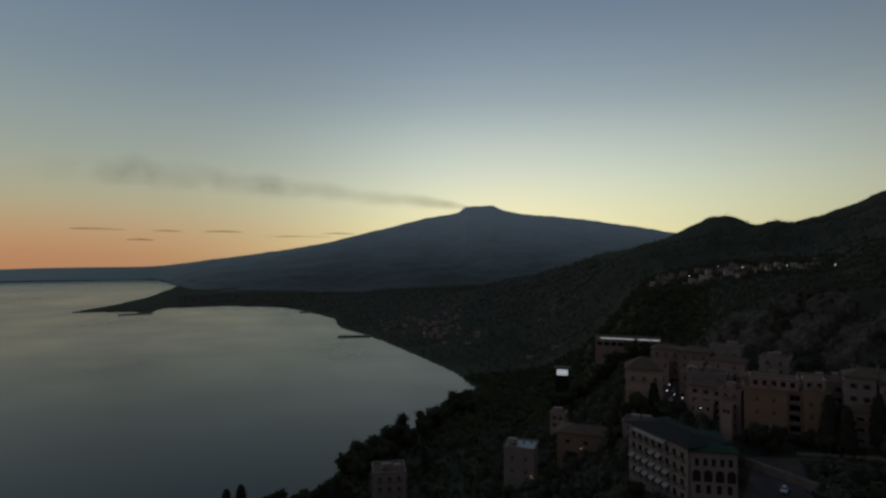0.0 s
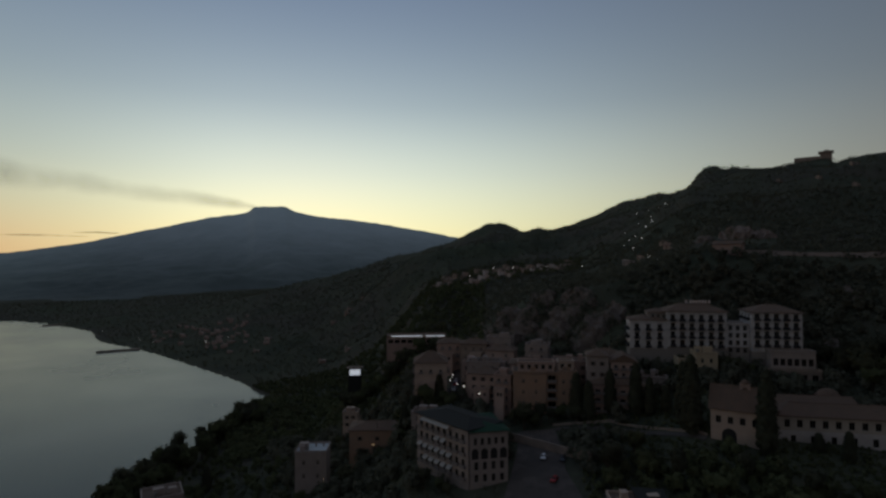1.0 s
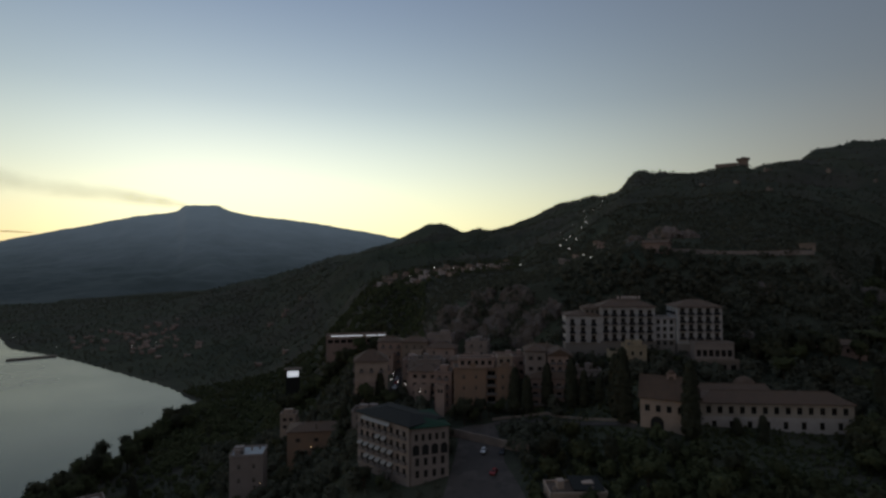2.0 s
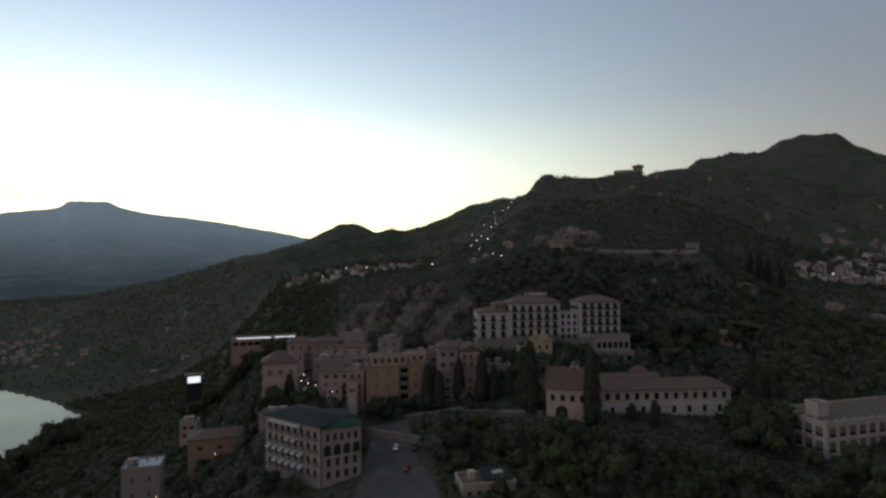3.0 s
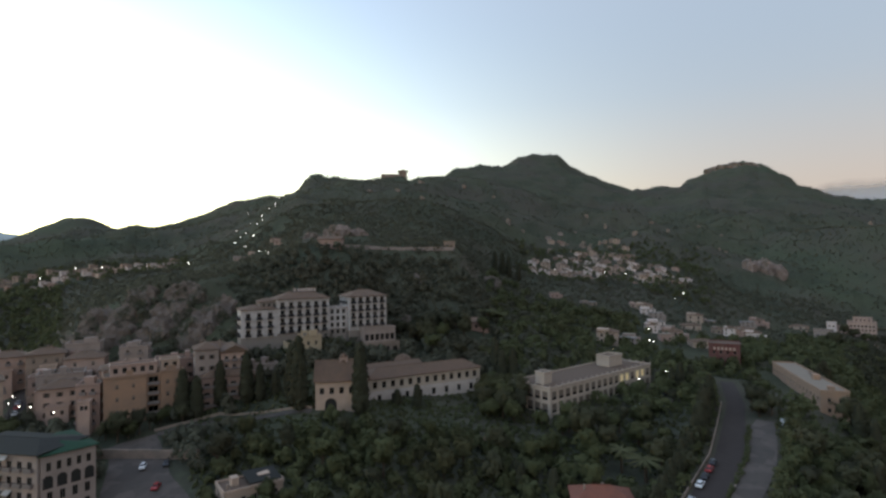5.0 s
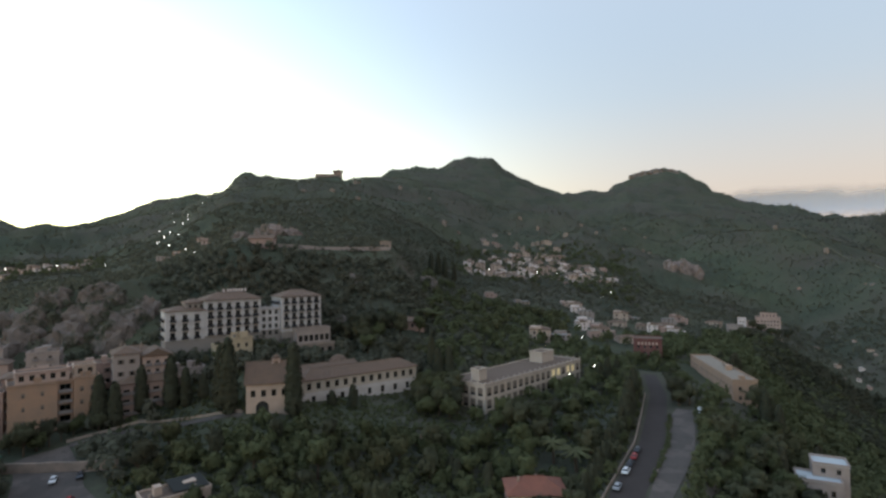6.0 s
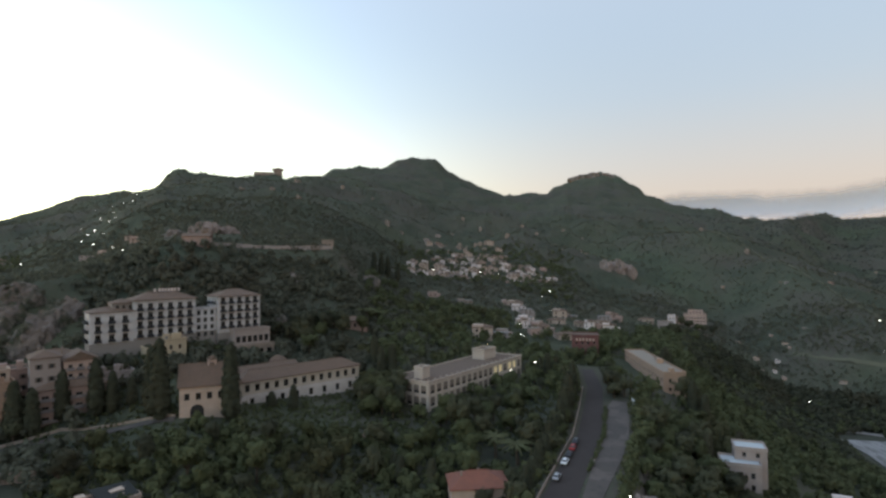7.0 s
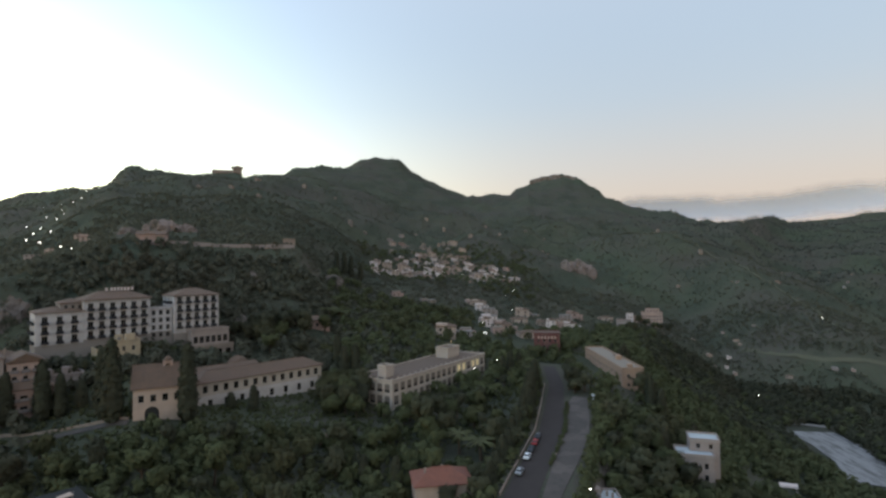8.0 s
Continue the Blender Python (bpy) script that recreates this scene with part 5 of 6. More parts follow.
# belfry, dome and gate of the convent
bel = new("belfry")
bel.matrix_world = pose(158.6, 129.6, -47.5, 0, 0, -52)
tagged(bel, "small whitewashed belfry with an open arch", "belfry")
b = Solid()
b.box(-1.5, -0.7, -0.6, 0.6, 0, 5), b.box(0.7, 1.5, -0.6, 0.6, 0, 5), b.box(-1.5, 1.5, -0.6, 0.6, 5, 6.2), b.box(-0.7, 0.7, -0.6, 0.6, 0, 2.6)
b.link("wall", M["pink"], bel)
Solid().tube([((0, 0, 6.2), 1.4), ((0, 0, 6.9), 1.1), ((0, 0, 7.5), 0.3)], 10).link("cap", M["tiles"], bel)
Solid().tube([((0, 0, 3.4), 0.5), ((0, 0, 4.1), 0.36), ((0, 0, 4.5), 0.12)], 10).link("bell", M["iron"], bel)
dome = Solid().tube([((0, 0, 0), 4.6), ((0, 0, 1.2), 4.5), ((0, 0, 2.6), 3.9), ((0, 0, 3.8), 2.7), ((0, 0, 4.6), 1.2), ((0, 0, 4.8), 0.3)], 20).link("dome", M["tiles"], None, smooth=True)
dome.location = (206.0, 134.0, -52.6)
tagged(dome, "round stone apse dome of the church", "dome")


def arch(label, m, w, h, mat="dark"):
    # a solid plate on the wall; the opening's shade is only its dark colour
    s = Solid()
    k = 14
    pts = [(-w / 2, 0), (w / 2, 0)] + [(w / 2 * math.cos(math.pi * i / k), h - w / 2 + w / 2 * math.sin(math.pi * i / k)) for i in range(k + 1)]
    s.v = [(x, -0.05, z) for x, z in pts] + [(x, 0.25, z) for x, z in pts]
    n = len(pts)
    s.f = [tuple(range(n)), tuple(reversed(range(n, 2 * n)))] + [(i, n + i, n + (i + 1) % n, (i + 1) % n) for i in range(n)]
    ob = s.link("archway", M[mat])
    ob.matrix_world = m
    return tagged(ob, label, "archway")


for k in range(4):
    gx, gy = along((72.9, 160.2), GC, (k + 0.5) / 4, -0.02)
    arch("arched plate painted dark for a shaded loggia in the hotel wall", pose(gx, gy, -65.0, 0, 0, math.degrees(math.atan2(GC[1] - 160.2, GC[0] - 72.9))), 2.3, 3.4)
gx, gy = along((147.5, 133.5), (156.5, 121.5), 0.36, -0.02)
arch("wide arched plate painted dark for the shaded archway of the convent gate house", pose(gx, gy, -59.6, 0, 0, math.degrees(math.atan2(-12, 9))), 4.2, 4.6)


# ---- lamps and lit things ----
def street_lamp(height, glare, warm=False):
    root = new("street_lamp")
    Solid().tube([((0, 0, 0), 0.11), ((0, 0, height - 0.3), 0.07)], 6).link("pole", M["iron"], root)
    bm = bmesh.new()
    bmesh.ops.create_icosphere(bm, subdivisions=2, radius=glare)
    me = bpy.data.meshes.new("globe")
    bm.to_mesh(me)
    bm.free()
    me.materials.append(M["lamp_warm" if warm else "lamp"])
    g = new("globe", me)
    g.parent, g.location = root, (0, 0, height)
    return tagged(root, "tall street lamp with a bright globe" if not warm else "street lamp with a warm globe", "street lamp", "street lamps")


lamp_far, lamp_near, lamp_warm = street_lamp(6, 0.28), street_lamp(7, 0.15), street_lamp(7, 0.11, True)
# zigzag stair of lamps up the castle hill: bearing, distance
STAIR = [(44.5, 977), (44.1, 873), (43.5, 860), (42.6, 916), (41.4, 1041), (42.7, 835), (42.8, 804), (41.6, 835), (42.3, 644), (41.2, 625), (41.9, 583), (40.7, 623), (40.3, 803), (40.2, 617), (41.1, 555), (42.5, 378), (43.3, 346)]
NEARLAMPS = [(101, 242), (97.5, 236.6), (98.3, 230.7), (99.2, 224.8), (101.2, 213), (334, 46), (331, 43.5), (368, 51), (499, 41.6), (538.8, 52), (586.4, -251.8), (320, -53.7), (139.7, -7.0), (268, 30), (250, 39)]
WARMLAMPS = [(352, -62), (300, 60), (60, 236), (-20, 214), (36, 222), (118, 262), (-8, 212)]
FARLAMPS = [(24.5, 640), (29, 640), (32.5, 620), (27, 700), (85.3, 563), (78, 620), (-6.5, 1100), (-4, 1080), (-7.6, 1150), (0, 1020), (113, 700), (108, 560), (-10.5, 1350), (-2, 1010),
            (73, 640), (80, 640), (36, 600)]


def put_lamps(proto, spots):
    for k, (x, y) in enumerate(spots):
        m = pose(x, y, ground_z(x, y) - 0.1)
        if k == 0:
            proto.matrix_basis = m
        else:
            copy_thing(proto, m)


put_lamps(lamp_far, [polar(a, r) for a, r in STAIR + FARLAMPS if r > 520])
put_lamps(lamp_near, NEARLAMPS + [polar(a, r) for a, r in STAIR + FARLAMPS if r <= 520])
put_lamps(lamp_warm, WARMLAMPS)

# the strip of light along the station roof, in two lengths
for t0, t1 in ((0.08, 0.60), (0.66, 0.98)):
    a, b = along((98.5, 350.4), (135.8, 337.7), t0, -0.4), along((98.5, 350.4), (135.8, 337.7), t1, -0.4)
    L = math.hypot(b[0] - a[0], b[1] - a[1])
    ob = Solid().box(0, L, -0.15, 0.15, 0, 0.5).link("light_strip", M["lit_white"])
    ob.matrix_world = pose(a[0], a[1], -50.5, 0, 0, math.degrees(math.atan2(b[1] - a[1], b[0] - a[0])))
    tagged(ob, "long bright strip light along a roof edge", "strip light")
# pavilion made up to carry a bright white shape of unknown kind
pav = new("pavilion")
px, py = polar(12.4, 372)
pav.matrix_world = pose(px, py, -78.8, 0, 0, -12)
tagged(pav, "bright white lit panel on a made-up dark pavilion", "pavilion")
# support wall coloured near black so that it sinks into the dark
Solid().box(-4.4, 4.4, 0, 6, -24, 6).link("wall", M["slate"], pav)
Solid().box(-3.6, 3.6, -0.12, -0.01, 1.6, 5.4).link("lit_front", M["lit_white"], pav)
Solid().box(-5.5, 5.5, -1, 7.5, 6.0, 6.5).link("roof", M["deck"], pav)


# ---- trees ----
bm = bmesh.new()
bmesh.ops.create_icosphere(bm, subdivisions=1, radius=1.0)
bm.verts.index_update()
ICO_V = np.array([v.co[:] for v in bm.verts])
ICO_F = np.array([[v.index for v in f.verts] for f in bm.faces])
bm.free()
def free(x, y, margin=2.0):
    """No house, street or yard here."""
    for x0, y0, ux, uy, w, d in PLOTS:
        dx, dy = x - x0, y - y0
        u, v = dx * ux + dy * uy, -dx * uy + dy * ux
        if -margin < u < w + margin and -margin < v < d + margin:
            return False
    if 100 < x < 300 and -13.8 - margin < y - float(np.interp(x, [r[0] for r in ROAD], [r[1] for r in ROAD])) < 5.6 + margin:
        return False
    for ax, ay, bx, by, half in STREETS:
        t = max(0, min(1, ((x - ax) * (bx - ax) + (y - ay) * (by - ay)) / ((bx - ax) ** 2 + (by - ay) ** 2)))
        if math.hypot(x - ax - t * (bx - ax), y - ay - t * (by - ay)) < half + margin:
            return False
    return True


STREETS = [(78, 200, 94, 232, 4.5), (94, 232, 119, 280, 4.5), (84, 132, 97, 158, 12), (97, 158, 112, 184, 8), (118, 180, 142, 152, 2), (142, 152, 146, 134, 2), (330, -166, 452, -180, 17),
           (507, -147, 487, -170, 5), (487, -170, 470, -203, 5), (470, -203, 462, -240, 5), (606, -208, 588, -231, 7), (588, -231, 578, -256, 7), (578, -256, 578, -297, 7)]


def leaf_cloud(rnd, clumps, per, size, centre):
    """Leaf quads round the clump centres that centre() gives with their radius and the way the crown faces there."""
    v, f = [], []
    for _ in range(clumps):
        c, r, out = centre()
        for _ in range(per):
            d = Vector((rnd.gauss(0, 1), rnd.gauss(0, 1), rnd.gauss(0, 0.8))).normalized()
            p = c + d * r * rnd.uniform(0.45, 1.05)
            s = size * rnd.uniform(0.6, 1.3)
            n = out + d * 0.35 + Vector((rnd.uniform(-0.3, 0.3), rnd.uniform(-0.3, 0.3), rnd.uniform(-0.3, 0.3)))
            a = n.cross(Vector((rnd.uniform(-1, 1), rnd.uniform(-1, 1), rnd.uniform(-1, 1)))).normalized() * s
            b = n.cross(a).normalized() * s * 0.7
            k = len(v)
            v += [tuple(p - a), tuple(p - b), tuple(p + a), tuple(p + b)]
            f.append((k, k + 1, k + 2, k + 3))
    return v, f


def core(v, f, rnd, c, r, tall=0.9):
    """A ragged dense heart for a crown."""
    k = len(v)
    v += [tuple(c + Vector((p[0], p[1], p[2] * tall)) * r * rnd.uniform(0.75, 1.15)) for p in ICO_V.tolist()]
    f += [tuple(k + i for i in q) for q in ICO_F.tolist()]


def broad_tree(seed, mat="leaf"):
    rnd = random.Random(100 + seed)
    root = new("tree")
    h, spread = rnd.uniform(6.5, 8.5), rnd.uniform(2.6, 3.6)
    t = Solid()
    lean = rnd.uniform(-0.4, 0.4)
    t.tube([((0, 0, -1), 0.34), ((lean * 0.4, 0, h * 0.25), 0.25), ((lean, 0.1, h * 0.55), 0.16), ((lean * 1.2, 0.1, h * 0.85), 0.05)], 7)
    for k in range(5):
        a = k * 2.4 + seed
        e = (lean + math.cos(a) * spread * 0.7, math.sin(a) * spread * 0.7, h * rnd.uniform(0.55, 0.8))
        t.tube([((lean * 0.5, 0, h * 0.3), 0.13), (((lean * 0.5 + e[0]) / 2, e[1] / 2, h * 0.48), 0.09), (e, 0.03)], 5)
    t.link("trunk", M["bark"], root)
    lobes = [(Vector((rnd.uniform(-1, 1) * spread * 0.55, rnd.uniform(-1, 1) * spread * 0.55, h * rnd.uniform(0.5, 0.85))), rnd.uniform(0.5, 0.75) * spread) for _ in range(8)]
    heart = Vector((lean, 0, h * 0.55))

    def centre():
        c, r = rnd.choice(lobes)
        d = Vector((rnd.gauss(0, 1), rnd.gauss(0, 1), rnd.gauss(0, 0.9))).normalized()
        p = c + d * r * rnd.uniform(0.6, 1.0)
        return p, rnd.uniform(0.4, 0.75), (d + (p - heart).normalized()).normalized()

    v, f = leaf_cloud(rnd, 120, 13, 0.36, centre)
    for c, r in lobes:
        core(v, f, rnd, c, r * 0.68)
    link("crown", v, f, M[mat], root)
    return root


def cypress(seed):
    rnd = random.Random(300 + seed)
    root = new("cypress_tree")
    h, w = 12.0, rnd.uniform(1.25, 1.6)
    Solid().tube([((0, 0, -1), 0.25), ((0, 0, h * 0.5), 0.14), ((0, 0, h * 0.93), 0.04)], 6).link("trunk", M["bark"], root)

    def centre():
        t = rnd.uniform(0.06, 0.99)
        r = w * min(1.0, 0.35 + t * 3) * (1 - t) ** 0.45 * rnd.uniform(0.82, 1.0)
        a = rnd.uniform(0, 6.283)
        return Vector((math.cos(a) * r, math.sin(a) * r, t * h)), 0.3, Vector((math.cos(a), math.sin(a), 0.25))

    v, f = leaf_cloud(rnd, 230, 8, 0.27, centre)
    heart = Solid()
    rings = [0.03 + 0.95 * k / 21 for k in range(22)]
    heart.tube([((0, 0, t * h), w * min(1.0, 0.35 + t * 3) * (1 - t) ** 0.45 * rnd.uniform(0.82, 0.94)) for t in rings], 11)
    base = len(v)
    v += heart.v
    f += [tuple(base + i for i in q) for q in heart.f]
    link("crown", v, f, M["cypress"], root)
    return tagged(root, "tall dark green cypress", "tree", "cypresses")


def palm(seed):
    rnd = random.Random(500 + seed)
    root = new("palm_tree")
    h = 7.5
    Solid().tube([((0, 0, -1), 0.4), ((0.1, 0, 3), 0.32), ((0.2, 0.1, h), 0.3)], 8).link("trunk", M["bark"], root)
    v, f = [], []
    for k in range(26):
        a, up = k * 2.399, rnd.uniform(-0.1, 1.0)
        L = rnd.uniform(3.0, 3.8)
        prev = None
        for j in range(9):
            t = j / 8
            x = math.cos(a) * L * t
            y = math.sin(a) * L * t
            z = h + up * L * t * 0.75 - 1.9 * t * t * (1.2 - 0.4 * up)
            wd = 0.42 * (1 - t * 0.75)
            c = (0.2 + x, 0.1 + y, z)
            e = [(c[0] - math.sin(a) * wd, c[1] + math.cos(a) * wd, c[2] - 0.28), c, (c[0] + math.sin(a) * wd, c[1] - math.cos(a) * wd, c[2] - 0.28)]
            b = len(v)
            v += e
            if prev is not None:
                f += [(prev, prev + 1, b + 1, b), (prev + 1, prev + 2, b + 2, b + 1)]
            prev = b
    link("frond_crown", v, f, M["palm"], root)
    return tagged(root, "feathery palm tree with a thick trunk", "tree", "palms")


TREE_LABEL = {"leaf": "leafy dark green garden tree", "olive": "grey-green olive tree in a garden", "cypress": "dark evergreen garden tree"}
kinds = [(broad_tree(k, m), m) for k, m in enumerate(("leaf", "leaf", "leaf", "cypress", "olive", "leaf", "olive"))]
for ob, m in kinds:
    tagged(ob, TREE_LABEL[m], "tree", "garden trees")
placed_trees, spent = [], set()


def grow(spots, low, high, pick=None):
    for x, y in spots:
        k = rng.randrange(len(kinds)) if pick is None else pick
        s = rng.uniform(low, high)
        m = Matrix.Translation((x, y, ground_z(x, y) - 0.2)) @ Matrix.Rotation(rng.uniform(0, 6.28), 4, "Z")
        ob = kinds[k][0]
        if k in spent:
            ob = copy_thing(ob, m)
        else:
            spent.add(k)
            ob.matrix_basis = m
        ob.scale = (s * rng.uniform(0.85, 1.15), s * rng.uniform(0.85, 1.15), s * rng.uniform(0.85, 1.2))
        placed_trees.append((x, y))


def scatter(az0, az1, r0, r1, count, gap, margin=2.5):
    """Free spots between two bearings and two distances; r0 and r1 may follow the bearing."""
    out, tries = [], 0
    while len(out) < count and tries < count * 30:
        tries += 1
        az = rng.uniform(az0, az1)
        a, b = (r(az) if callable(r) else r for r in (r0, r1))
        x, y = polar(az, math.sqrt(rng.uniform(a * a, b * b)))
        if free(x, y, margin) and all((x - p) ** 2 + (y - q) ** 2 > gap * gap for p, q in out + placed_trees):
            out.append((x, y))
    return out


PALMS = [(175.5, 33.0), (171.9, 25.2)]
PLOTS.extend((x - 8, y - 4, 1, 0, 11, 8) for x, y in PALMS)


def edge(az):
    return float(steps(GARDEN, 1, np.array([az]))[0])


grow(scatter(-24, 5, lambda a: edge(a) * 0.82, lambda a: edge(a) * 0.99, 60, 4.0), 0.5, 0.9)
grow(scatter(-10, 3, lambda a: edge(a) * 0.88, lambda a: edge(a) * 0.99, 44, 4.5), 1.25, 1.9)
# the broad crowns that stand out in the gardens: x, y, size
BROAD = [(184, 48.6, 1.55), (197, 80, 1.45), (188.7, 84.2, 1.2), (171.4, 55.6, 1.25), (165.0, 70.8, 1.1), (157.4, 92.0, 1.0), (150.9, 66.0, 1.2), (196.0, 31.0, 1.3), (178.3, 21.7, 1.2),
         (160.0, 29.0, 1.15), (143.4, 79.2, 1.25), (147.6, 100.3, 1.0), (139.3, 113.4, 0.9), (123.2, 109.0, 1.5), (131.8, 93.2, 1.4), (120.0, 132.0, 1.3), (127.0, 146.0, 1.2), (112.0, 141.0, 1.2),
         (216.0, 36.0, 0.7), (224.0, 33.0, 0.75), (231.0, 29.0, 0.8), (207.0, 43.0, 0.7), (238, 24, 0.9), (246, 19, 1.0), (254, 15, 1.0), (232, 118, 1.3), (240, 108, 1.4), (248, 98, 1.3), (236, 96, 1.2)]
for bx, by, size in BROAD:
    grow([(bx, by)], size * 0.95, size * 1.05)
grow([(233, -10), (230, -6), (240, -8), (247, -6), (255, -7), (263, -5), (236, -3.8), (252, -3.6)], 0.8, 1.15)
grow([along(HA, HB, 0.24 + 0.045 * k, -6.5 - (k * 5 % 4)) for k in range(10)], 0.5, 0.8)
grow([along(HA, HB, 0.02 + 0.06 * k, -11 - (k * 3 % 4)) for k in range(5)], 0.4, 0.65)
grow([(229, 132), (236, 140), (243, 134), (250, 142), (256, 128), (262, 137), (268, 122)], 1.1, 1.6)
grow(scatter(38, 74, 132, 176, 26, 6.5), 0.7, 1.1)
grow(scatter(74, 84.5, 128, 205, 20, 5.5), 0.8, 1.2)
grow([along(GA, GB, 0.1 + 0.2 * k, -5.5 - k % 3) for k in range(5)], 0.5, 0.8)
grow([(94 + 4.5 * k, 343 - 1.6 * k - k % 3) for k in range(9)], 1.3, 1.9)
grow([(73 + 2.9 * k, 357 - (k * 3 % 5)) for k in range(6)], 1.55, 1.9)
grow([(58, 277), (63, 275), (68, 277), (54, 280), (44, 219), (33, 217), (26, 219), (52, 226), (60, 224), (68, 222)], 0.7, 1.0)
grow([(77, 229), (82, 226), (87, 225.5), (91, 222), (72, 232)], 1.1, 1.5)
grow([along(OA, OB, 0.02 + 0.13 * k, -5.5 - (k * 5 % 6)) for k in range(8)], 0.7, 1.15)
grow([along(HA, HB, 1.12 + 0.07 * k, 4 - (k * 7 % 13)) for k in range(6)], 1.3, 1.8, 3)
PLOTS.append((257.9, -102.3, 1, 0, 14, 9))
PLOTS.append((325.4, -5.0, -0.978, -0.208, 78, 10))
grow([(253, -36.5), (256, -41), (250, -41.5)], 1.15, 1.35)
grow(scatter(94.5, 117, 135, 225, 82, 5), 1.0, 1.5)
grow([polar(75.4, 197), polar(73.6, 197), polar(77.2, 199), polar(79.2, 205), polar(81.4, 214), polar(71.5, 205)], 1.0, 1.35)
grow([(189, -45), (188, -40), (191, -35.5), (187, -49)], 1.25, 1.5)
grow([(640, -88), (644, -96), (641, -104), (646, -112), (643, -120), (540, -60), (537, -68), (541, -76), (536, -84)], 1.3, 1.7)
grow([(213, -51), (207, -49), (201, -42), (204, -33), (190, -52), (327, -34), (322, -36)], 0.9, 1.3)
grow([(x, float(steps(ROAD, 1, np.array([x]))[0]) + 9 + (x * 7 % 4)) for x in range(172, 262, 6)], 0.6, 0.95)
grow(scatter(65.5, 69.5, 205, 232, 16, 4.5), 1.0, 1.5)

cyp = [cypress(k) for k in range(3)]
# x, y, height
CYPRESSES = [(155.4, 119.6, 18.5), (148.2, 145.6, 15.8), (145.5, 139.5, 18.5), (145.5, 166.2, 14), (148.6, 162.5, 10), (153.5, 159.1, 6.7), (139.5, 174.0, 12), (177.3, 109.0, 6.5), (174.0, 116.0, 4),
             (176, 15.5, 9), (168, 16, 8), (160, 17, 9), (152, 18, 8), (145, 19, 8), (236, -7, 8), (268, 24, 10), (262, 27, 9), (272, 20, 8), (232, -52, 11), (214, -52, 12), (205, -36, 10), (247, -38, 13), (243, -42, 12), (128, 180, 13), (131, 176, 11),
             (150, 47, 9), (153, 58, 7), (156, 61, 6), (192, 13, 10), (199, 11.5, 12), (206, 13, 9), (214, 11, 12), (222, 12, 11), (231, 10.5, 12), (240, 11, 9), (184, 14, 8), (187, -46, 8), (190, -52, 9), (315, -34, 10), (320, -36, 11), (330, -30, 9), (221, 92, 14), (224, 88, 15), (228, 98, 16), (90, 232, 10), (72, 228, 9), (280, 40, 9), (200, 85, 9), (205, 88, 10),
             (455, 195, 17), (460, 190, 19), (466, 186, 18), (470, 178, 15), (-9.5, 292, 9), (-26, 240, 8), (-42, 214, 9), (-46, 210, 7), (-66, 178, 7), (-70, 176, 6)]
for k, (x, y, h) in enumerate(CYPRESSES):
    m = pose(x, y, ground_z(x, y) - 0.2, 0, 0, k * 67)
    ob = cyp[k % 3] if k < 3 else copy_thing(cyp[k % 3], m)
    ob.matrix_basis = m
    h *= 1.45 if x < 200 and y > 90 else 1.15
    ob.scale = (1.05 + h / 17, 1.05 + h / 17, h / 12)
plm = palm(0)
for k, (x, y) in enumerate(PALMS + [(288, 128), (292, 124)]):
    m = pose(x, y, ground_z(x, y), 0, 0, k * 50) @ Matrix.Diagonal((1.3, 1.3, 0.95, 1))
    if k == 0:
        plm.matrix_basis = m
    else:
        copy_thing(plm, m)

# woods and scrub that nobody could count
gen = np.random.default_rng(4)


def canopy(name, label, x, y, z, h, per, leaf, mat):
    """Crowns of leaf sprays in one mesh, one crown for each spot, lobed and open at the edges."""
    n = len(x)
    d = gen.normal(0, 1, (n, per, 3))
    d[:, :, 2] = np.abs(d[:, :, 2]) * 1.1 - 0.25
    d /= np.linalg.norm(d, axis=2, keepdims=True)
    lobe = gen.normal(0, 1, (n, 1, 3, 3))
    swell = 1 + 0.16 * np.sin(np.einsum("nijk,npk->npj", lobe, d) * 2.6).sum(2, keepdims=True)
    wide = gen.uniform(0.3, 0.5, (n, 1, 1))
    reach = d * swell * gen.uniform(0.72, 1.06, (n, per, 1))
    c = reach * np.concatenate([wide, wide * gen.uniform(0.85, 1.15, (n, 1, 1)), np.full((n, 1, 1), 0.52)], 2) * h[:, None, None]
    c += np.stack([x, y, z + 0.45 * h], -1)[:, None]
    nrm = d + gen.normal(0, 0.3, d.shape)
    nrm /= np.linalg.norm(nrm, axis=2, keepdims=True)
    a = np.cross(nrm, gen.normal(0, 1, d.shape))
    a /= np.linalg.norm(a, axis=2, keepdims=True)
    b = np.cross(nrm, a)
    s = (h[:, None] * leaf * gen.uniform(0.6, 1.3, (n, per)))[..., None]
    v = np.stack([c - a * s, c - b * s * 0.75, c + a * s, c + b * s * 0.75], 2).reshape(-1, 3)
    me = bpy.data.meshes.new(name)
    k = n * per
    me.vertices.add(4 * k)
    me.vertices.foreach_set("co", v.astype(np.float32).reshape(-1))
    me.loops.add(4 * k)
    me.loops.foreach_set("vertex_index", np.arange(4 * k, dtype=np.int32))
    me.polygons.add(k)
    me.polygons.foreach_set("loop_start", np.arange(0, 4 * k, 4, dtype=np.int32))
    me.materials.append(M[mat])
    me.update(calc_edges=True)
    return tagged(new(name, me), label, "woods", kind="stuff")


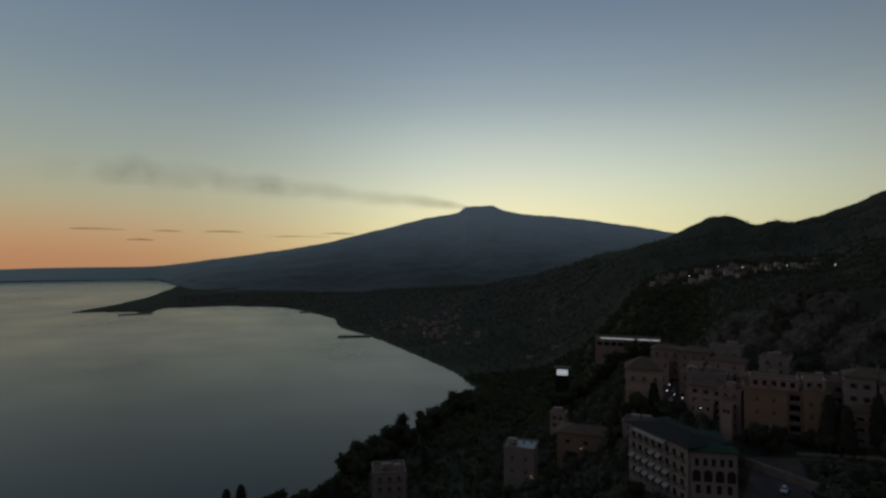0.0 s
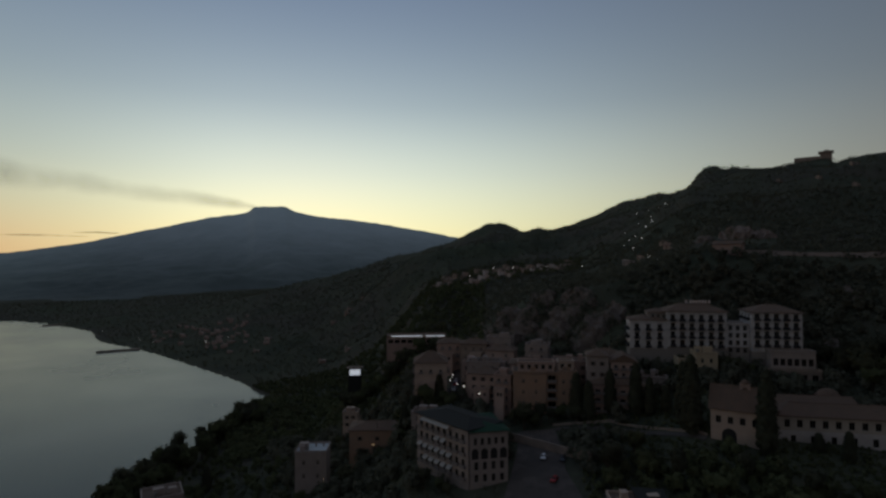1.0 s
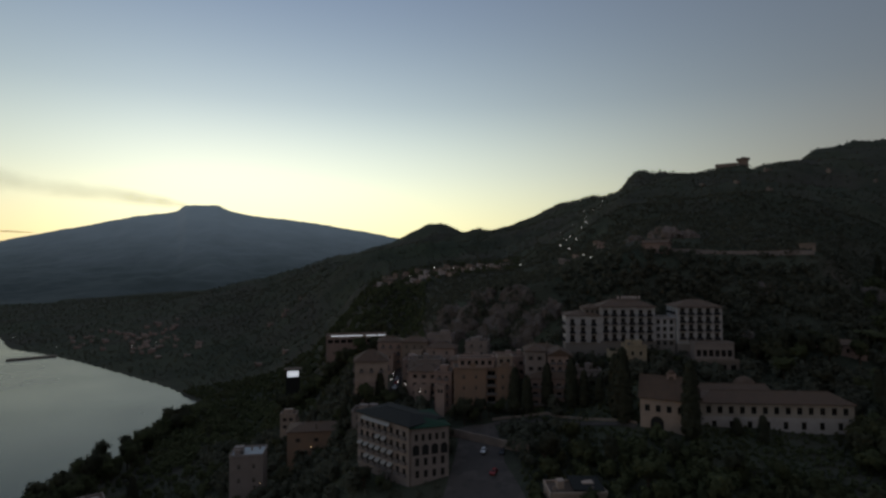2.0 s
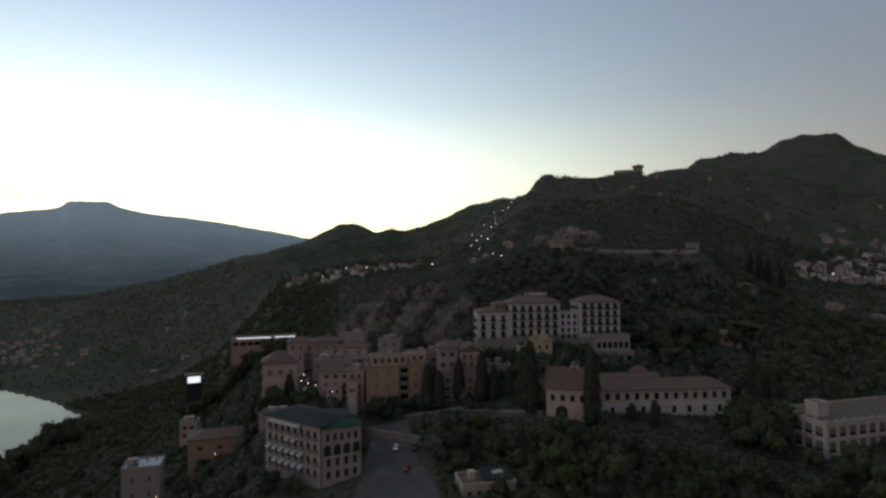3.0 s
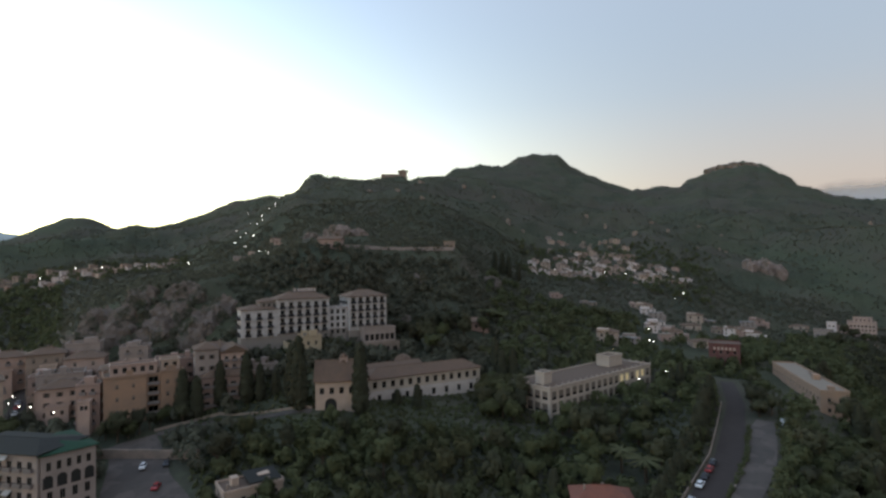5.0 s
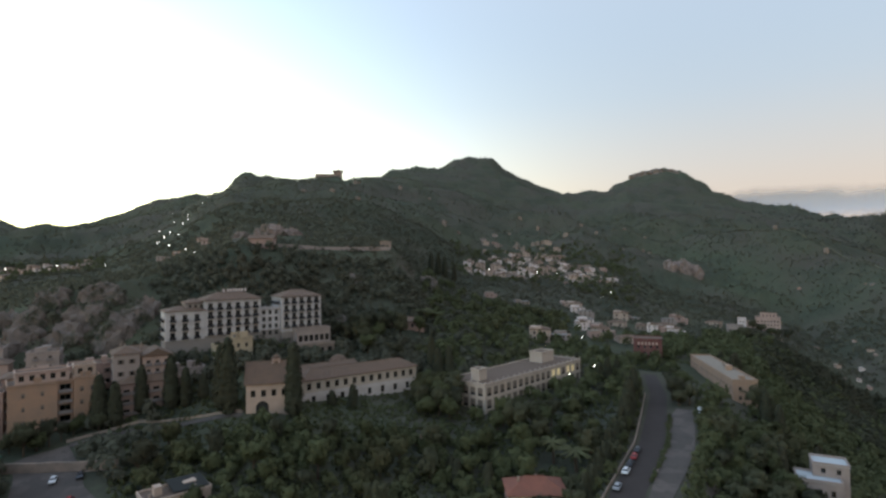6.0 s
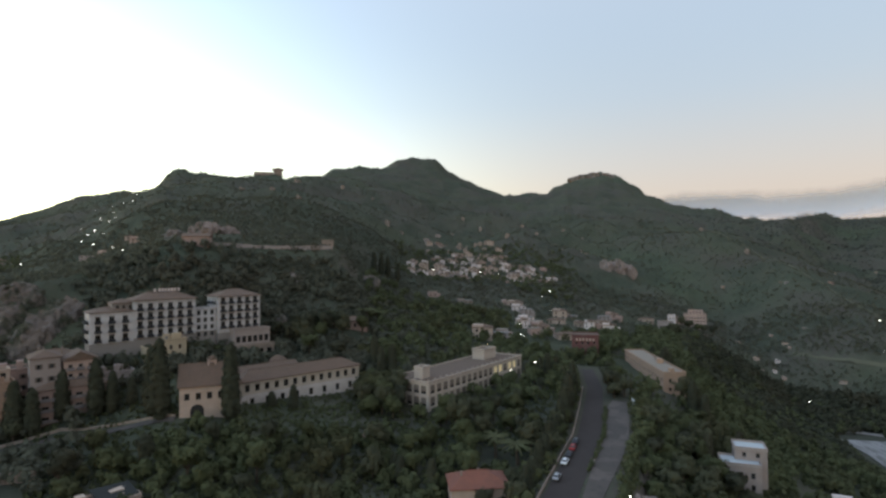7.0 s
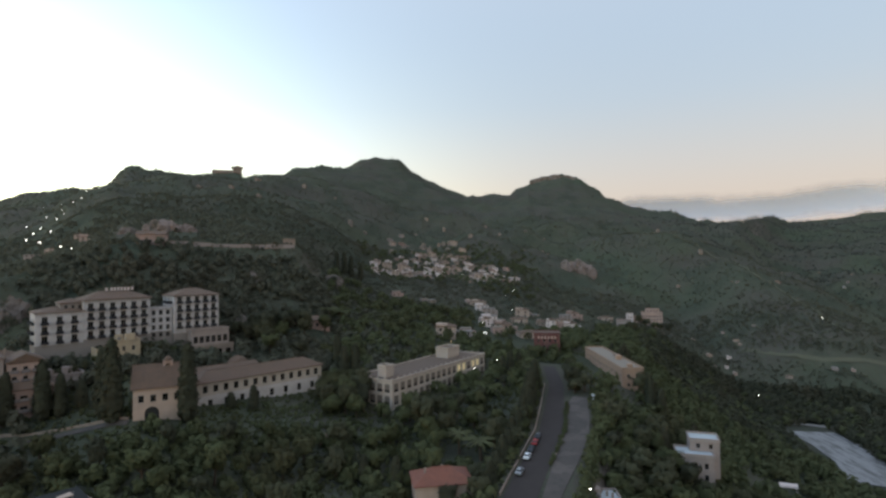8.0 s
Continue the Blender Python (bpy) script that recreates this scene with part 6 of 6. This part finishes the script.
def free_mask(x, y, margin):
    ok = np.ones(len(x), bool)
    for x0, y0, ux, uy, w, d in PLOTS:
        dx, dy = x - x0, y - y0
        u, v = dx * ux + dy * uy, -dx * uy + dy * ux
        ok &= ~((u > -margin) & (u < w + margin) & (v > -margin) & (v < d + margin))
    off = y - np.interp(x, [r[0] for r in ROAD], [r[1] for r in ROAD])
    ok &= ~((x > 100) & (x < 300) & (off > -13.4 - margin) & (off < 5.2 + margin))
    for ax, ay, bx, by, half in STREETS:
        t = np.clip(((x - ax) * (bx - ax) + (y - ay) * (by - ay)) / ((bx - ax) ** 2 + (by - ay) ** 2), 0, 1)
        ok &= np.hypot(x - ax - t * (bx - ax), y - ay - t * (by - ay)) > half + margin
    ok &= shore_distance(x, y) > 6
    return ok


# bare stretches, as bearings, distances and the share of growth that holds there
BARE = [(26, 40.5, 272, 335, 0.4), (46, 53.5, 330, 352, 0.45), (46.5, 53.5, 380, 440, 0.06), (50, 63.5, 335, 366, 0.7), (89.5, 94.6, 770, 890, 0.08), (91, 98.5, 226, 272, 0.35),
        (87.5, 91.5, 2250, 2450, 0.1), (81, 90, 330, 480, 0.35), (1.9, 4, 700, 1400, 0.55), (4, 6.5, 700, 1400, 0.7), (8, 10, 1350, 2500, 0.6), (97, 99, 1150, 3300, 0.2), (99, 101, 1150, 3300, 0.45), (101, 103.5, 1150, 3300, 0.7)]


def thinned(x, y):
    az, r = np.degrees(np.arctan2(x, y)), np.hypot(x, y)
    ok = np.ones(len(x), bool)
    for a0, a1, r0, r1, share_left in BARE:
        ok &= ~((az > a0) & (az < a1) & (r > r0) & (r < r1) & (gen.random(len(x)) > share_left))
    return ok


def woods(name, label, az0, az1, r0, r1, trees, per, tree_h, leaf, mat, bare=0.0, margin=2.0, seed=0):
    az = gen.uniform(az0, az1, trees)
    r = np.sqrt(gen.uniform(r0 ** 2, r1 ** 2, trees))
    x, y = r * np.sin(np.radians(az)), r * np.cos(np.radians(az))
    ok = free_mask(x, y, margin) & thinned(x, y) & (fbm(x, y, 70, 3, 40 + seed) > -0.45 + bare)
    x, y = x[ok], y[ok]
    z = land(x, y)
    return canopy(name, label, x, y, z - 0.1, gen.uniform(*tree_h, len(x)), per, leaf, mat)


woods("shrubs", "low dark green garden shrubs", 36, 118, 120, 240, 11500, 14, (0.6, 1.7), 0.3, "leaf", -0.3, 0.6)
hx = gen.uniform(158, 216, 150)
hy = np.interp(hx, [r[0] for r in ROAD], [r[1] for r in ROAD]) - 4.75 + gen.normal(0, 0.35, 150)
canopy("hedge", "clipped dark hedge between the avenue and the car park", hx, hy, land(hx, hy) + 0.1, gen.uniform(0.6, 1.5, 150), 30, 0.17, "leaf")
hx = gen.uniform(128, 232, 200)
hy = np.interp(hx, [r[0] for r in ROAD], [r[1] for r in ROAD]) - 15.6 + gen.normal(0, 0.8, 200)
canopy("hedge", "ragged dark hedge along the far edge of the car park", hx, hy, land(hx, hy), gen.uniform(1.2, 3.4, 200), 40, 0.16, "leaf")
woods("shrubs", "low dark green shrubs beside the car park", 84, 102, 225, 340, 2600, 18, (0.8, 2.4), 0.22, "leaf", -0.4, 0.5, 3)
woods("shrubs", "low scrub along the bluff", -26, 36, 130, 300, 3200, 20, (0.8, 2.4), 0.2, "scrub", -0.3, 0.8, 2)
woods("woods", "small dark trees in the convent garden", 37, 85, 126, 192, 430, 130, (2.2, 5.5), 0.15, "leaf", -0.3, 1.2, 12)
woods("woods", "small dark trees along the avenue", 94, 118, 126, 230, 640, 125, (3, 6.5), 0.13, "leaf", -0.3, 1.5, 13)
woods("woods", "dark trees on the slope under the terrace wall", 40, 72, 232, 350, 1300, 76, (3.0, 6.2), 0.155, "scrub", -0.2, 1.8, 1)
woods("woods", "dark trees between the houses", 4, 40, 180, 330, 900, 76, (3.0, 7.5), 0.145, "scrub", -0.2, 2.0, 1)
for a0, a1, r0, r1 in ((-26, -14, 130, 215), (-15, -7, 160, 290), (-8, 6, 200, 430)):
    woods("woods", "dark trees along the bluff over the bay", a0, a1, r0, r1, 520, 62, (2.0, 5.0), 0.17, "leaf", -0.3, 1.5, 16)
woods("woods", "small trees between the village houses", 69, 88, 560, 860, 620, 30, (3.5, 7), 0.2, "leaf", -0.3, 0.8, 21)
woods("woods", "small trees between the village houses", 20, 36, 570, 740, 420, 30, (3, 6), 0.2, "leaf", -0.3, 0.8, 22)
woods("woods", "dark trees beyond the school", 66, 96, 226, 420, 760, 76, (4, 8), 0.145, "leaf", -0.2, 2.2, 3)
woods("woods", "dark trees in the valley", 94, 122, 225, 560, 1900, 62, (4, 8.5), 0.155, "leaf", -0.2, 2.2, 4)
woods("woods", "dense dark trees on the valley floor", 98, 121, 400, 590, 2400, 60, (4.5, 9), 0.16, "cypress", -0.4, 2.0, 31)
woods("shrubs", "low scrub over the slope below the terrace wall", 24, 74, 236, 400, 6500, 16, (0.9, 2.6), 0.24, "scrub", -0.3, 1.2, 14)
woods("woods", "dark woods on the far valley side", 97, 124, 1150, 3300, 15000, 8, (2.0, 5), 0.36, "pine", 0.0, 4, 15)
woods("woods", "trees on the slope over the bay", 0, 26, 320, 700, 4200, 28, (2.5, 6), 0.21, "leaf", -0.1, 3, 5)
woods("scrub", "green scrub on the spur and the castle hill", 20, 124, 360, 760, 31000, 10, (1.0, 3.4), 0.33, "scrub", -0.1, 2.0, 6)
woods("scrub", "green scrub high on the hills", 2, 124, 700, 1400, 29000, 8, (1.0, 3.4), 0.38, "scrub", 0.0, 3, 7)
woods("scrub", "scrub along the skyline", 8, 124, 1350, 2500, 12000, 6, (1.4, 3.6), 0.42, "scrub", 0.0, 3, 8)
woods("scrub", "groves on the far coastal plain", -26, 16, 760, 2300, 12000, 7, (2.0, 5.0), 0.34, "scrub", 0.0, 4, 9)


# ---- cars ----
def car(mat, long=4.2, tall=1.45, van=False):
    root = new("van" if van else "car")
    w = 0.9 if van else 0.85
    b = Solid()
    prof = [(-long / 2, 0.35), (-long / 2, 0.8), (-long / 2 + 0.5, 0.95), (long / 2 - 0.4, 0.95), (long / 2, 0.75), (long / 2, 0.35)]
    if van:
        prof = [(-long / 2, 0.35), (-long / 2, 1.0), (-long / 2 + 0.5, 1.1), (-long / 2 + 1.1, tall), (long / 2, tall), (long / 2, 0.35)]
    n = len(prof)
    b.v = [(x, -w, z) for x, z in prof] + [(x, w, z) for x, z in prof]
    b.f = [tuple(range(n)), tuple(reversed(range(n, 2 * n)))] + [(i, n + i, n + (i + 1) % n, (i + 1) % n) for i in range(n)]
    b.link("body", M[mat], root)
    if van:
        Solid().box(-long / 2 + 0.62, -long / 2 + 1.3, -w - 0.01, w + 0.01, 1.15, tall - 0.15).link("window", M["iron"], root)
    else:
        c = Solid().box(-long * 0.22, long * 0.36, -w * 0.9, w * 0.9, 0.94, tall - 0.08, 0.22)
        c.link("cabin", M["iron"], root)
        Solid().box(-long * 0.22 + 0.24, long * 0.36 - 0.24, -w * 0.62, w * 0.62, tall - 0.08, tall, 0.04).link("roof", M[mat], root)
    for x in (-long * 0.31, long * 0.31):
        for y in (-w, w):
            wh = Solid().tube([((0, 0, -0.1), 0.32), ((0, 0, 0.1), 0.32)], 12).link("wheel", M["rubber"], root)
            wh.matrix_basis = pose(x, y, 0.32, 90, 0, 0)
    name = {"car_white": "white", "car_red": "dark red", "car_dark": "dark", "car_grey": "silver"}[mat]
    return tagged(root, name + (" delivery van parked beside the avenue" if van else " small car parked at the kerb"), "van" if van else "car", "parked cars")


def park(proto, spots):
    for k, (x, y, turn) in enumerate(spots):
        m = pose(x, y, ground_z(x, y) + 0.12 + (0.16 if 100 < x < 300 and abs(y) < 25 else 0), 0, 0, turn)
        if k == 0:
            proto.matrix_basis = m
        else:
            copy_thing(proto, m)


park(car("car_white"), [(162.5, 9.9, 172), (206.5, 58.5, 30), (244, 31.5, -20), (96.8, 232.5, 62), (101, 240.5, 60), (103.5, 165, 50), (170, 181, 20)])
park(car("car_red"), [(173.5, 8.1, 173), (256, 27.5, -20), (104, 246, 60), (98, 150, 40)])
park(car("car_dark"), [(168, 9.0, 172), (179, 7.4, 174), (250, 29.5, -20), (98.8, 236.5, 62), (108, 160, 50), (205, 53, 20)])
park(car("car_grey"), [(152, 11.5, 172), (232, 36, -20), (106.2, 250, 60), (172, 183, 15), (93, 225.5, 62), (204, 69, 60)])
park(car("car_white", 5.4, 2.3, True), [(220.7, -13.6, 8), (277, -5.4, 5)])


# ---- signs, awnings, piers ----
sgn = new("roof_sign")
a, b = along(HA, HB, 0.30, 5.5), along(HA, HB, 0.49, 5.5)
sgn.matrix_world = pose(a[0], a[1], -19.6, 0, 0, math.degrees(math.atan2(b[1] - a[1], b[0] - a[0])))
tagged(sgn, "white rooftop sign of plain shapes on a frame", "sign")
L = math.hypot(b[0] - a[0], b[1] - a[1])
Solid().box(0, L, 0.1, 0.2, 0.0, 0.12).link("rail", M["iron"], sgn)
for k in range(5):
    Solid().box(k * (L - 0.1) / 4, k * (L - 0.1) / 4 + 0.1, 0.1, 0.2, -2.2, 0.0).link("post", M["iron"], sgn)
for k, t in enumerate((0.02, 0.08, 0.17, 0.27, 0.37, 0.47, 0.57, 0.67, 0.79)):
    Solid().box(L * t, L * t + (0.35 if k == 1 else 0.85), 0.02, 0.14, 0.13, 0.5 if k == 1 else 1.45).link("bar", M["white"], sgn)
sgn = new("wall_sign")
sgn.matrix_world = pose(327.85, 12.5, -55.6, 0, 0, -90)
tagged(sgn, "pale sign bars on a dark red wall", "sign")
for k in range(6):
    Solid().box(k * 1.9, k * 1.9 + 1.1, -0.08, -0.02, 0, 1.5).link("bar", M["pink"], sgn)


# a white barrel canopy among the trees below the villa
barrel = Solid()
for k in range(11):
    t = math.pi * k / 10
    for x in (-3.6, 3.6):
        for rad in (1.5, 1.38):
            barrel.v.append((x, math.cos(t) * rad, 1.2 + math.sin(t) * rad))
for k in range(10):
    i, j = 4 * k, 4 * k + 4
    barrel.f += [(i, i + 2, j + 2, j), (i + 1, j + 1, j + 3, i + 3), (i, j, j + 1, i + 1), (i + 2, i + 3, j + 3, j + 2)]
for x in (-3.4, 3.4):
    for y in (-1.44, 1.44):
        barrel.box(x - 0.08, x + 0.08, y - 0.06, y + 0.06, -1.5, 1.2)
barrel = barrel.link("barrel_canopy", M["white"])
barrel.matrix_world = pose(268.9, -98.8, ground_z(268.9, -98.8) + 1.4, 0, 0, 80)
tagged(barrel, "small white barrel-shaped canopy on posts", "canopy")


def awning(label, m, w, mat):
    s = Solid()
    s.v = [(-w / 2, 0, 0.9), (w / 2, 0, 0.9), (w / 2, -1.4, 0.1), (-w / 2, -1.4, 0.1), (-w / 2, 0, 0.84), (w / 2, 0, 0.84), (w / 2, -1.4, -0.15), (-w / 2, -1.4, -0.15)]
    s.f = [(3, 2, 1, 0), (4, 5, 6, 7), (0, 1, 5, 4), (1, 2, 6, 5), (2, 3, 7, 6), (3, 0, 4, 7)]
    ob = s.link("awning", M[mat])
    ob.matrix_world = m
    return tagged(ob, label, "awning", "window awnings")


turn = math.degrees(math.atan2(GB[1] - GA[1], GB[0] - GA[0]))
for row, ks in ((11.6, (3, 4)), (7.6, (0, 1, 2, 3, 4, 5)), (3.6, (1, 2, 3, 4, 5))):
    for k in ks:
        x, y = along(GA, GB, (0.8 + 25.5 * (k + 0.5) / 8) / 27.1, -0.02)
        awning("white canvas awning over a hotel window", pose(x, y, -73.5 + row, 0, 0, turn), 2.2, "canvas")
x, y = along(GA, GB, 0.4, -0.02)
awning("long white canopy over the top floor balconies of a hotel", pose(x, y, -56.9, 0, 0, turn), 15.0, "canvas")
for lab, az0, az1, r in (("long stone pier in the bay", -11.0, -8.2, 1072), ("short stone jetty near the cape", -31.0, -28.6, 1715), ("small jetty on the bay shore", -14.9, -13.4, 1600)):
    a, b = polar(az0, r), polar(az1, r)
    ob = Solid().box(0, math.hypot(b[0] - a[0], b[1] - a[1]) + 12, -4, 4, -6, 2.5, 0.4).link("pier", M["stone"])
    ob.matrix_world = pose(a[0], a[1], SEA, 0, 0, math.degrees(math.atan2(b[1] - a[1], b[0] - a[0])))
    tagged(ob, lab, "pier")


# ---- smoke and clouds ----
def vapour(name, label, line, r, mat, n=90, m=14, thin=0.0):
    """A soft band in the far sky along bearings, elevations and half heights."""
    pts = np.array(line, float)
    t = np.linspace(0, 1, n)
    s = np.linspace(0, 1, len(pts))
    az, el, hh = (np.interp(t, s, pts[:, k]) for k in range(3))
    w = np.linspace(-1, 1, m)
    A = np.radians(np.repeat(az[:, None], m, 1))
    E = np.radians(el[:, None] + w[None] * hh[:, None])
    R = r + 60 * (1 - w[None] ** 2) * np.ones((n, 1))
    v = np.stack([R * np.sin(A), R * np.cos(A), R * np.tan(E)], -1).reshape(-1, 3)
    i, j = np.meshgrid(np.arange(n - 1), np.arange(m - 1), indexing="ij")
    f = np.stack([i * m + j, (i + 1) * m + j, (i + 1) * m + j + 1, i * m + j + 1], -1).reshape(-1, 4)
    ob = link(name, v.tolist(), f.tolist(), M[mat], smooth=True)
    body = (1 - w[None] ** 2) * (np.minimum(1, np.minimum(t * 2.5, 1 - t) * 8) * (1 - thin * np.sqrt(t)))[:, None]
    at = ob.data.attributes.new("body", "FLOAT", "POINT")
    at.data.foreach_set("value", body.reshape(-1).astype(np.float32))
    return tagged(ob, label, "cloud", kind="structure")


vapour("backdrop_smoke", "thin brown smoke drifting from the summit", [(3.0, 5.5, 0.3), (1.0, 5.8, 0.7), (-2, 6.2, 1.0), (-6, 6.4, 1.1), (-11, 6.9, 1.3), (-18, 7.5, 1.7), (-30, 8.2, 2.1), (-46, 8.6, 2.4)], 4300, "smoke", thin=0.38)
vapour("backdrop_cloud", "low grey cloud bank behind the hills", [(90, 4.2, 1.6), (98, 5.0, 1.9), (104, 4.8, 1.9), (110, 4.5, 1.9), (116, 5.0, 2.1), (126, 5.4, 2.3)], 4500, "cloud")
for k, (a0, a1, el) in enumerate(((-35, -30, 2.75), (-28.5, -25.5, 2.7), (-30.5, -28, 1.85), (-19, -11, 2.35), (-13, -9, 2.7), (-24, -20, 2.75))):
    vapour("backdrop_wisp", "thin dark streak of cloud over the horizon", [(a0, el, 0.05), ((a0 + a1) / 2, el + 0.06, 0.13), (a1, el, 0.05)], 4700, "wisp", 30, 8)
